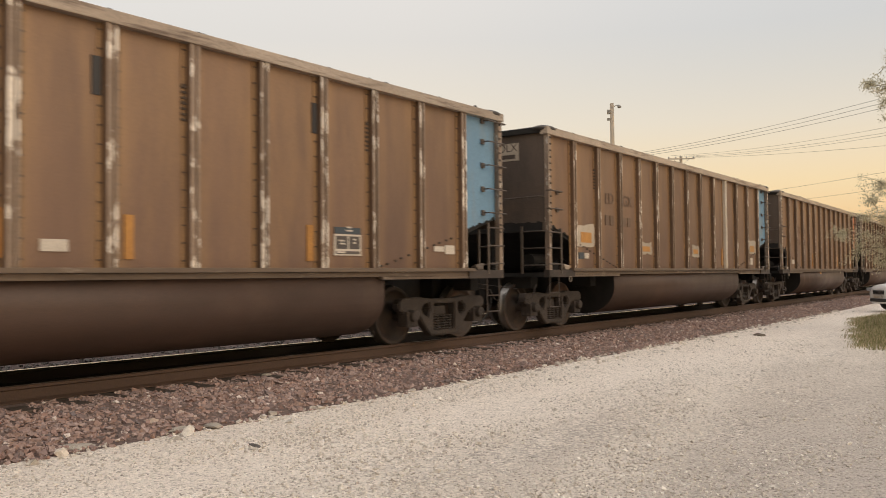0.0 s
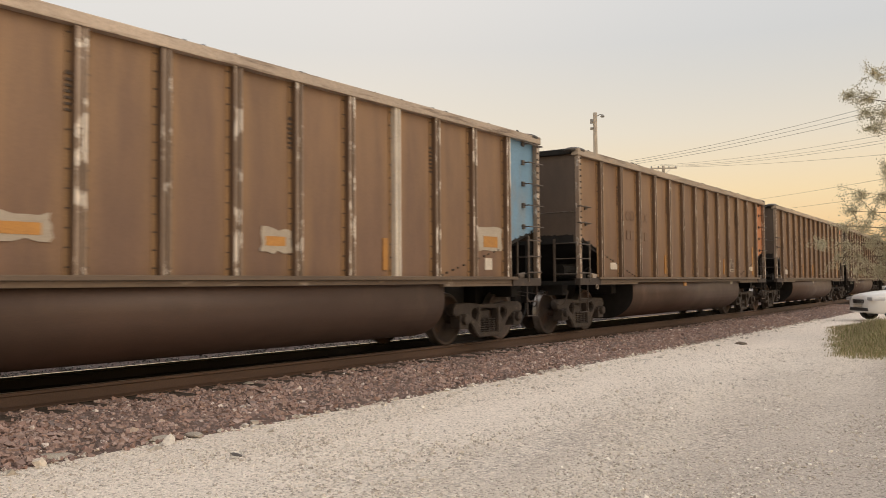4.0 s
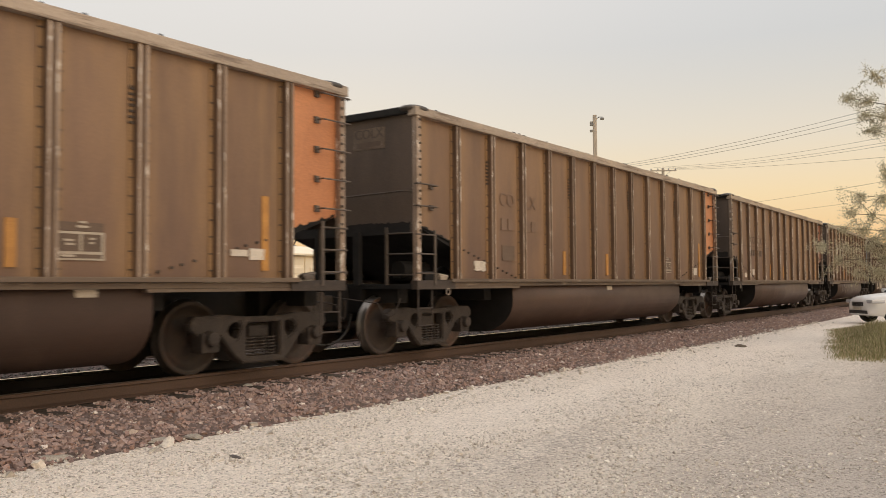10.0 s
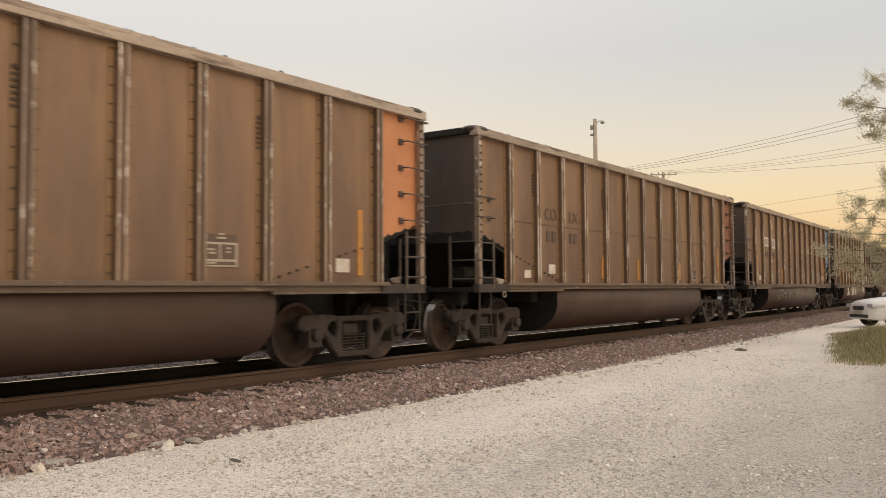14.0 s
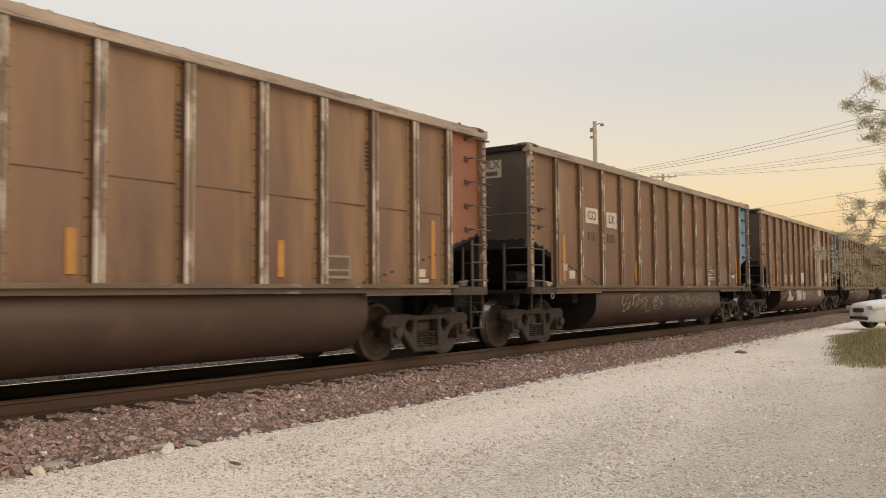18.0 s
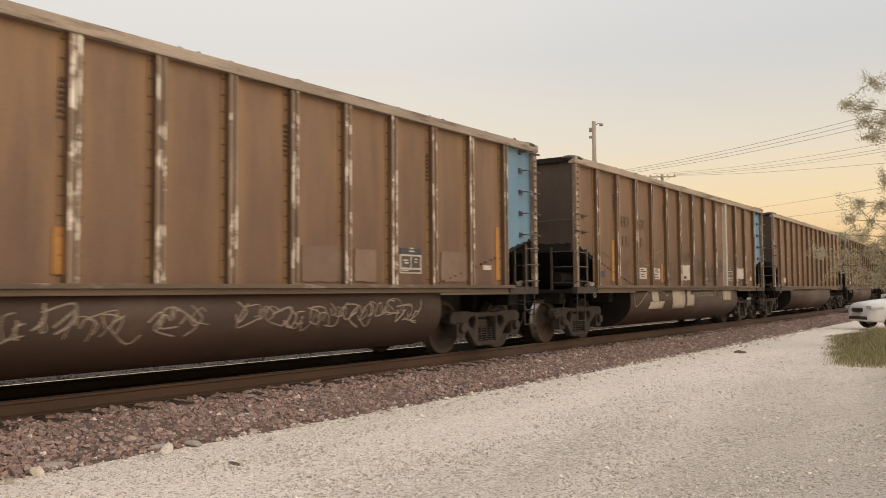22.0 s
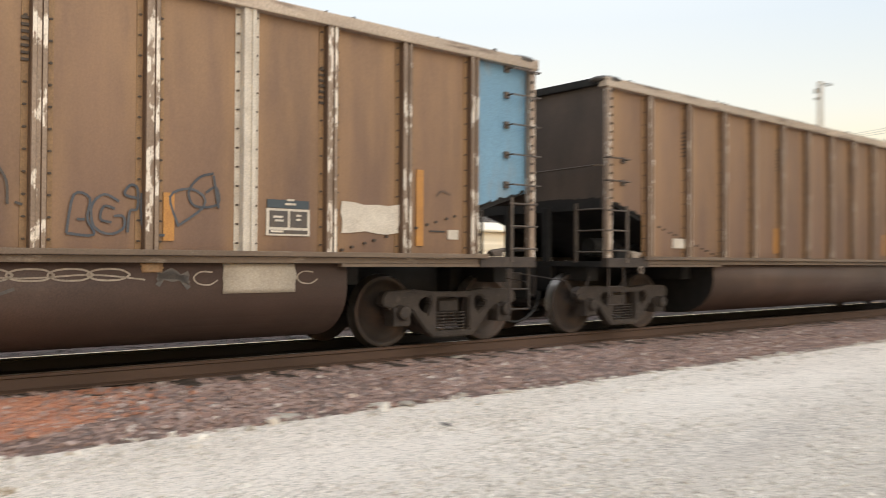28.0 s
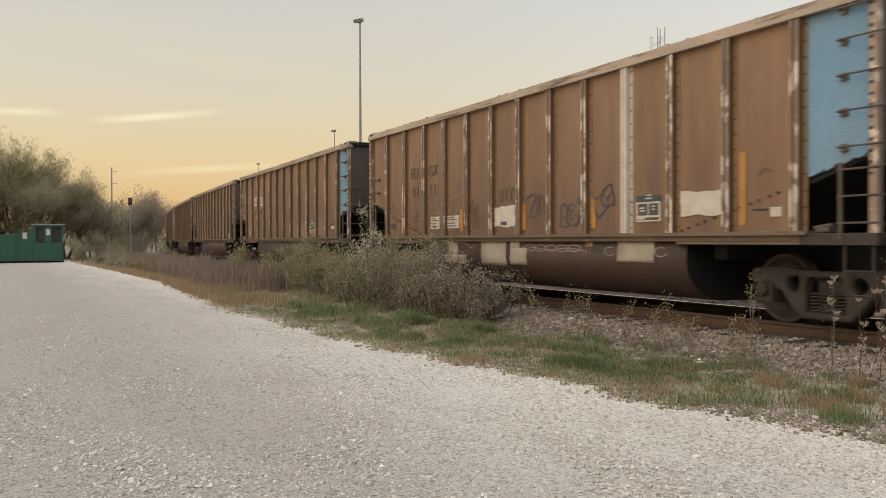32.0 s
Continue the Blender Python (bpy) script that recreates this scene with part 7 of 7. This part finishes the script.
def utility_pole(at, h, yaw, arms=1, arm_len=2.4, lamp=False, label="weathered wooden utility pole with a crossarm"):
    t = thing("utility_pole", pose(at[0], at[1], 0, 0, 0, yaw), label, "utility pole", "poles along the line")
    bm = B()
    rod(bm, (0, 0, -0.2), (0, 0, h), 0.20, 0.14, 10)
    part("pole", bm, M["pale_pole"], t)
    for i in range(arms):
        bm = B()
        z_ = h - 0.25 - i * 0.9
        box(bm, -arm_len / 2, arm_len / 2, -0.17, -0.06, z_ - 0.06, z_ + 0.06, 0.01)
        rod(bm, (-arm_len * 0.3, -0.1, z_), (0, -0.1, z_ - 0.7), 0.02, seg=5)
        rod(bm, (arm_len * 0.3, -0.1, z_), (0, -0.1, z_ - 0.7), 0.02, seg=5)
        part("crossarm", bm, M["pale_pole"], t)
        for k in (-0.46, -0.2, 0.2, 0.46):
            bm = B()
            lathe(bm, [(0.0, 0.0), (0.05, 0.0), (0.07, 0.05), (0.045, 0.1), (0.06, 0.14), (0.0, 0.17)], 0, 8)
            bmesh.ops.transform(bm, matrix=pose(k * arm_len, -0.115, z_ + 0.06, 90), verts=bm.verts[:])
            part("insulator", bm, M["steel"], t)
    if lamp:
        bm = B()
        tube(bm, [(0, 0, h - 0.35), (0.3, 0, h - 0.15), (0.5, 0, h - 0.15)], 0.03, 6)
        part("bracket", bm, M["steel"], t)
        bm = B()
        lathe(bm, [(0.0, 0.0), (0.12, 0.02), (0.15, 0.1), (0.09, 0.2), (0.0, 0.24)], 0, 12)
        bmesh.ops.transform(bm, matrix=pose(0.52, 0, h - 0.36, 90), verts=bm.verts[:])
        part("lamp_head", bm, M["steel"], t, "small grey lamp head")
        for zz, hh in ((h - 0.75, 0.3), (h - 1.2, 0.16)):
            bm = B()
            box(bm, -0.34, -0.12, -0.1, 0.1, zz, zz + hh, 0.02)
            part("junction_box", bm, M["steel"], t)
    return t


pa = from_eye(-64.40, 11.27, 60)
utility_pole(pa, pa.z, -64.4, 0, lamp=True, label="tall weathered pole with a small lamp near its top")
pb = from_eye(-68.81, 7.6, 86)
utility_pole(pb, pb.z, -68.8 + 12, 1, 2.6)
pc = from_eye(-91.0, 11.0, 46)
utility_pole(pc, pc.z + 1.0, -60, 2, 2.6)


def wire(a, b, sag):
    bm = B()
    tube(bm, [a.lerp(b, i / 12) - Vector((0, 0, sag * 4 * (i / 12) * (1 - i / 12))) for i in range(13)], 0.011, 4)
    return thing("power_line", pose(0, 0, 0), "thin dark overhead power line", "power line", "overhead lines", bm, M["wire"])


for az0, el0, d0, az1, el1, d1, sag in (
        (-64.5, 7.75, 60, -91, 12.35, 46, 0.5), (-64.5, 7.65, 60, -91, 11.95, 46, 0.5), (-64.5, 7.55, 60, -91, 11.55, 46, 0.5),
        (-68.2, 7.68, 86, -91, 9.9, 46, 0.6), (-68.6, 7.62, 86, -91, 9.45, 46, 0.6), (-69.1, 7.56, 86, -91, 9.25, 46, 0.6), (-69.5, 7.5, 86, -91, 7.75, 46, 0.3),
        (-70.0, 4.75, 90, -91, 7.35, 46, 0.3), (-70.0, 4.1, 90, -91, 6.1, 46, 0.3)):
    wire(from_eye(az0, el0, d0), from_eye(az1, el1, d1), sag)


def light_mast(at, h, label="tall slim steel light mast with lamp cluster"):
    t = thing("light_mast", pose(at[0], at[1], 0, 0, 0, 30), label, "light mast", "yard light masts")
    bm = B()
    rod(bm, (0, 0, -0.1), (0, 0, h), 0.16, 0.075, 10)
    part("mast", bm, M["steel"], t)
    bm = B()
    box(bm, -0.34, 0.34, -0.04, 0.04, h - 0.08, h, 0.01)
    part("crossbar", bm, M["steel"], t)
    for k in (-0.27, 0.0, 0.27):
        bm = B()
        box(bm, k - 0.125, k + 0.125, -0.32, 0.05, h, h + 0.30, 0.04)
        bmesh.ops.rotate(bm, cent=(k, 0, h), matrix=Matrix.Rotation(radians(25), 3, 'X'), verts=bm.verts[:])
        part("lamp_head", bm, M["steel"], t)


e2 = Vector(EYE_END)
for az, el, dist in ((68.29, 14.5, 70), (70.03, 7.35, 140), (75.04, 5.1, 204)):
    m_ = from_eye(az, el, dist) + Vector((e2.x, e2.y, 0))
    light_mast(m_, m_.z)
tw = from_eye(48.21, 13.7, 60)
t_ = thing("antenna_tower", pose(tw.x - 0.7, tw.y - 0.4, 0), "slim steel lattice antenna tower behind the train", "antenna tower")
legs = [Vector((0.28 * math.cos(a), 0.28 * math.sin(a), 0)) for a in (0.5, 2.6, 4.7)]
for p in legs:
    bm = B()
    rod(bm, p, p + Vector((0, 0, tw.z)), 0.03, seg=6)
    part("leg", bm, M["steel"], t_)
bm = B()
for i in range(int(tw.z / 0.6)):
    for a in range(3):
        rod(bm, legs[a] + Vector((0, 0, i * 0.6)), legs[(a + 1) % 3] + Vector((0, 0, i * 0.6 + 0.6)), 0.012, seg=4)
tagged(part("bracing", bm, M["steel"], t_), kind="stuff")
bm = B()
rod(bm, (-1.0, 0, tw.z - 1.6), (-1.0, 0, tw.z - 0.3), 0.02, seg=5)
rod(bm, (-1.0, 0, tw.z - 1.0), (0, 0, tw.z - 1.0), 0.02, seg=5)
for k in range(4):
    rod(bm, (-1.3, 0, tw.z - 1.4 + k * 0.3), (-0.7, 0, tw.z - 1.4 + k * 0.3), 0.012, seg=4)
part("aerial", bm, M["steel"], t_)

# ---- signal, small pole, cabinet, compactor ----
sp_ = from_eye(84.2, 4.68, 84) + Vector((e2.x, e2.y, 0))
t_ = thing("utility_pole", pose(sp_.x, sp_.y, 0), "plain grey wooden pole beside the far verge", "utility pole")
bm = B()
rod(bm, (0, 0, -0.1), (0, 0, sp_.z), 0.10, 0.07, 10)
part("pole", bm, M["pale_pole"], t_)
for k in (0.4, 1.5):
    bm = B()
    rod(bm, (0, 0, sp_.z - k), (0.05, 0.5, sp_.z - k + 0.05), 0.02, seg=5)
    part("step_arm", bm, M["steel"], t_)
sg = from_eye(83.1, 2.7, 78) + Vector((e2.x, e2.y, 0))
t_ = thing("railway_signal", pose(sg.x, sg.y, 0), "railway signal with a dark red-brown head on a grey mast", "signal")
bm = B()
rod(bm, (0, 0, 0), (0, 0, sg.z - 0.2), 0.065, seg=10)
part("mast", bm, M["steel"], t_)
M["signal"] = surf("signal_head_paint", (0.11, 0.035, 0.028), (0.07, 0.025, 0.022), 6, 0.6)
bm = B()
box(bm, -0.12, 0.12, -0.17, 0.17, sg.z - 0.52, sg.z + 0.15, 0.08)
part("signal_head", bm, M["signal"], t_, "dark red-brown signal head")
bm = B()
rod(bm, (0.1, 0, sg.z - 0.2), (0.4, 0, sg.z - 0.22), 0.11, seg=14)
part("hood", bm, M["ink"], t_)
bm = B()
box(bm, -0.4, 0.4, -0.4, 0.4, 0.0, 0.35, 0.02)
part("footing", bm, M["pole"], t_)
cb = from_eye(84.9, 0, 82)
t_ = thing("equipment_cabinet", pose(cb.x, cb.y, 0), "small grey trackside equipment cabinet", "cabinet")
bm = B()
box(bm, -0.3, 0.3, -0.4, 0.4, 0.1, 1.2, 0.03)
part("body", bm, M["steel"], t_)
bm = B()
box(bm, -0.36, 0.36, -0.46, 0.46, 1.2, 1.28, 0.02)
part("lid", bm, M["steel"], t_)
bm = B()
box(bm, -0.35, 0.35, -0.45, 0.45, 0.0, 0.1)
part("plinth", bm, M["pole"], t_)

M["green"] = surf("dark_green_paint", (0.018, 0.085, 0.052), (0.013, 0.062, 0.040), 1.2, 0.5, 0, 0.2, (1, 1, 0.4), (0.03, 0.10, 0.07), (0.6, 0.8), 2.0)
t_ = thing("trash_compactor", pose(-68.6, 3.0, 0, 0, 0, 90), "dark green steel trash compactor container with open hopper", "container")
# its own x runs along its length, its near face looks to -y (turned towards the lot)
bm = B()
prism(bm, [(-7.5, 0.12), (-7.5, 1.25), (-6.9, 1.35), (-1.9, 2.35), (-1.9, 0.12)], -1.1, 1.1, "y")
part("body", bm, M["green"], t_, "sloping dark green container body")
for u in (-6.6, -5.4, -4.2, -3.0):
    bm = B()
    zt = 1.35 + (u + 6.9) * 0.2
    box(bm, u - 0.06, u + 0.06, 1.1, 1.17, 0.12, zt, 0.01)
    part("rib", bm, M["green"], t_)
    bm = B()
    box(bm, u - 0.06, u + 0.06, -1.17, -1.1, 0.12, zt, 0.01)
    part("rib", bm, M["green"], t_)
bm = B()
box(bm, -1.9, 0.05, -1.15, 1.15, 0.1, 1.42, 0.02)
for x0, x1 in ((-1.9, -1.76), (-1.2, -0.72), (-0.1, 0.05)):
    box(bm, x0, x1, -1.15, -1.0, 1.42, 2.55)
    box(bm, x0, x1, 1.0, 1.15, 1.42, 2.55)
box(bm, -1.9, 0.05, -1.15, 1.15, 2.55, 2.66, 0.02)
part("hopper", bm, M["green"], t_, "dark green hopper box with openings")
# solid dark box stands in for the shade within the hopper
bm = B()
box(bm, -1.74, -0.1, -0.95, 0.95, 1.43, 2.54)
part("hopper_inside", bm, M["ink"], t_, "dark box standing in for hopper shade")
bm = B()
box(bm, -1.98, 0.14, -1.25, 1.25, 2.68, 2.76, 0.02)
part("lid", bm, M["steel"], t_, "pale grey metal lid")
for u, z0 in ((-2.45, 1.7), (-0.95, 1.95)):
    bm = B()
    box(bm, u - 0.14, u + 0.14, -1.185, -1.16, z0, z0 + 0.45)
    part("notice", bm, M["white"], t_, "small white notice")
bm = B()
box(bm, -7.6, 0.1, -0.9, -0.7, 0.0, 0.12)
box(bm, -7.6, 0.1, 0.7, 0.9, 0.0, 0.12)
part("skid", bm, M["black"], t_)
bm = B()
box(bm, -6.9, -4.9, -1.32, -1.11, 0.55, 0.95, 0.03)
part("ram_housing", bm, M["green"], t_)

# ---- sheds and houses beyond the tracks, seen between the wagons ----
M["shed"] = surf("white_shed_siding", (0.90, 0.79, 0.62), (0.85, 0.74, 0.57), 0.6, 0.6, 0, 0.05, (1, 1, 0.3))
M["brick"] = surf("rose_brick", (0.36, 0.19, 0.15), (0.29, 0.15, 0.12), 0.8, 0.9, 0, 0.3)
M["roof"] = surf("grey_roof", (0.20, 0.18, 0.17), (0.14, 0.13, 0.12), 1.0, 0.8)
for i in range(9):
    x0 = -26 + i * 11.0
    t_ = thing("storage_shed", pose(x0, 29.0 + 0.2 * (i % 2), 0), "long white metal storage shed beyond the tracks", "shed", "white storage sheds")
    bm = B()
    box(bm, -5.3, 5.3, 0.0, 6.0, 0.0, 2.95)
    part("wall", bm, M["shed"], t_)
    bm = B()
    prism(bm, [(-0.2, 2.96), (3.0, 3.5), (6.2, 2.96), (6.2, 3.05), (3.0, 3.6), (-0.2, 3.05)], -5.45, 5.45)
    part("roof", bm, M["shed"], t_)
    for k in range(4):
        bm = B()
        u = -4.0 + k * 2.66
        prism(bm, [(0.0, 0.05)] + [(-0.045 if e in (0.08, 0.34) else -0.025, 0.02 + q * 0.4 + e) for q in range(6) for e in (0.04, 0.08, 0.34, 0.38)] + [(0.0, 2.5)], u - 1.1, u + 1.1)
        part("roller_door", bm, M["shed"], t_)
        bm = B()
        box(bm, u + 1.2, u + 1.46, -0.06, 0.0, 0.0, 2.95)
        part("pilaster", bm, M["shed"], t_)
for i, (x0, y0, w_, h_) in enumerate(((20.0, 52.0, 16.0, 6.2), (44.0, 55.0, 18.0, 6.6), (-6.0, 54.0, 15.0, 6.0))):
    t_ = thing("brick_house", pose(x0, y0, 0), "rose brick building with grey pitched roof far behind", "building")
    bm = B()
    box(bm, -w_ / 2, w_ / 2, 0, 9, 0, h_ - 1.6)
    part("wall", bm, M["brick"], t_)
    bm = B()
    prism(bm, [(-0.4, h_ - 1.6), (4.5, h_), (9.4, h_ - 1.6)], -w_ / 2 - 0.4, w_ / 2 + 0.4)
    part("roof", bm, M["roof"], t_)
    for k in range(5):
        u = -w_ / 2 + (k + 0.5) * w_ / 5
        wn = B()
        box(wn, u - 0.5, u + 0.5, -0.04, 0.02, 2.2, 3.6)
        wp = part("window", wn, M["white"], t_)
        pn = B()
        box(pn, u - 0.42, u + 0.42, -0.06, -0.03, 2.28, 3.52)
        part("pane", pn, M["ink"], wp)
# distant woods all round the horizon
def woods():
    rnd = np.random.RandomState(90)
    pts, sz = [], []
    for a in np.arange(0, 360, 0.16):
        for _ in range(22):
            r = rnd.uniform(330, 520)
            h = 7 + 5 * noise.noise((math.cos(radians(a)) * 9, math.sin(radians(a)) * 9, 0.0)) + rnd.uniform(-2, 2)
            pts.append((r * math.cos(radians(a)), r * math.sin(radians(a)), rnd.uniform(0, h)))
            sz.append(rnd.uniform(1.6, 3.2))
    return leaves_mesh("distant_woods", pts, sz, M["bush_leaf"], 91, 0.8)


tagged(new("distant_woods", woods()), "low brown line of distant woods", "woods", kind="stuff")

# ---- the parked white car ----
M["car_white"] = plain("white_car_paint", (0.72, 0.72, 0.71), 0.25)
M["glass"] = plain("dark_car_glass", (0.02, 0.022, 0.025), 0.05)
M["tyre"] = surf("tyre_rubber", (0.025, 0.025, 0.025), (0.035, 0.034, 0.033), 10, 0.8)
M["lamp"] = plain("headlamp_glass", (0.55, 0.57, 0.6), 0.08, 0.3)
M["alloy"] = plain("alloy_rim", (0.5, 0.5, 0.5), 0.3, 0.9)


def parked_car(at, yaw):
    """A crossover; its nose towards -x."""
    c = thing("parked_car", pose(*at, 0, 0, yaw), "white parked crossover car with dark grille facing the lot", "car")
    # outline stations along x: (x, half width, sill z, shoulder z)
    st = [(-2.25, 0.58, 0.42, 0.80), (-2.2, 0.74, 0.34, 0.88), (-2.0, 0.87, 0.28, 0.97), (-1.5, 0.93, 0.26, 1.04), (-0.9, 0.94, 0.26, 1.10), (0.6, 0.94, 0.26, 1.12), (1.7, 0.93, 0.26, 1.10), (2.15, 0.85, 0.34, 1.05), (2.28, 0.7, 0.5, 0.95)]
    bm, rings = B(), []
    for x, hw, z0, z1 in st:
        ring = [(-hw * 0.92, z0), (-hw, z0 + 0.12), (-hw, z1 - 0.16), (-hw * 0.9, z1 - 0.03), (-hw * 0.5, z1 + 0.02), (hw * 0.5, z1 + 0.02), (hw * 0.9, z1 - 0.03), (hw, z1 - 0.16), (hw, z0 + 0.12), (hw * 0.92, z0)]
        rings.append([bm.verts.new((x, y, z)) for y, z in ring])
    for a, b in zip(rings[:-1], rings[1:]):
        for i in range(10):
            bm.faces.new((a[i], a[(i + 1) % 10], b[(i + 1) % 10], b[i]))
    bm.faces.new(rings[0][::-1])
    bm.faces.new(rings[-1])
    part("body", bm, M["car_white"], c, "glossy white body shell", smooth=True)
    bm = B()
    prism(bm, [(-0.95, 1.12), (-0.25, 1.58), (1.2, 1.62), (2.0, 1.1)], -0.78, 0.78, "y")
    bmesh.ops.bevel(bm, geom=bm.edges[:], offset=0.07, segments=3, affect='EDGES')
    part("cabin_glass", bm, M["glass"], c, "dark windows")
    bm = B()
    prism(bm, [(-0.3, 1.585), (-0.2, 1.645), (1.25, 1.69), (1.35, 1.62)], -0.72, 0.72, "y")
    bmesh.ops.bevel(bm, geom=bm.edges[:], offset=0.02, segments=2, affect='EDGES')
    part("roof", bm, M["car_white"], c)
    bm = B()
    box(bm, -2.285, -2.2, -0.36, 0.36, 0.64, 0.78, 0.03)
    gr = part("grille", bm, M["ink"], c, "black grille")
    for k in range(3):
        bm = B()
        box(bm, -2.30, -2.28, -0.34, 0.34, 0.67 + k * 0.035, 0.68 + k * 0.035)
        part("slat", bm, M["alloy"], gr)
    bm = B()
    box(bm, -2.28, -2.18, -0.6, 0.6, 0.36, 0.48, 0.03)
    part("lower_intake", bm, M["ink"], c)
    bm = B()
    box(bm, -2.31, -2.285, -0.26, 0.26, 0.50, 0.59, 0.01)
    part("number_plate", bm, M["white"], c, "plain pale plate")
    for s in (-1, 1):
        bm = B()
        box(bm, -2.24, -1.75, s * 0.72 - 0.19, s * 0.72 + 0.19, 0.74, 0.87, 0.05)
        part("headlight", bm, M["lamp"], c, "clear headlight")
        bm = B()
        box(bm, -0.75, -0.6, s * 1.0 - 0.09, s * 1.0 + 0.09, 1.12, 1.26, 0.03)
        part("mirror", bm, M["car_white"], c)
        for x in (-1.4, 1.4):
            bm = B()
            lathe(bm, [(0.2, -0.11), (0.33, -0.1), (0.345, 0.0), (0.33, 0.1), (0.2, 0.11)], 0, 20)
            wh = part("wheel", bm, M["tyre"], c, at=pose(x, s * 0.84, 0.345))
            bm = B()
            lathe(bm, [(0.0, -0.09), (0.06, -0.1), (0.2, -0.06), (0.215, -0.1), (0.215, 0.1), (0.0, 0.08)], 0, 16)
            part("rim", bm, M["alloy"], wh)


parked_car((35.3, 4.05, 0.0), -52)


# ---- movement ----
TRAIN = [4.89, 1.29, -2.24, -5.82, -9.42, -13.03, -16.61, -20.28, -23.94, -27.51, -31.11, -34.65, -38.28, -41.9, -45.54, -49.16, -52.76, -56.34, -59.90, -63.52, -67.13,
         -70.67, -74.23, -77.80, -81.51, -85.13, -88.76, -92.45, -96.16, -99.88, -103.59, -107.31, -111.04]


def train_at(t):
    i = min(int(t), 31)
    return TRAIN[i] + (TRAIN[i + 1] - TRAIN[i]) * (t - i)


def wagon_pose(s):
    xa, ya, _ = line_at(s - TRUCK_U)
    xb, yb, _ = line_at(s + TRUCK_U)
    return pose((xa + xb) / 2, (ya + yb) / 2, RAIL_Z, 0, 0, math.degrees(math.atan2(yb - ya, xb - xa)))


def motions():
    ticks = [i * 5 / 30 for i in range(193)]
    for n, w in WAGONS.items():
        walk(w, [(float(t), wagon_pose(TRAIN[t] + n * PITCH + SLACK.get(n, 0.0))) for t in range(33)])
        for tr in w.children:
            if tr.name.startswith("truck"):
                for ws in tr.children:
                    if ws.name.startswith("wheelset"):
                        x, y, zz = ws.matrix_basis.translation
                        phase = 40 * n + 25 * x
                        walk(ws, [(t, pose(x, y, zz, 0, math.degrees((train_at(t) - TRAIN[0]) / WHEEL_R) + phase, 0)) for t in ticks])


motions()
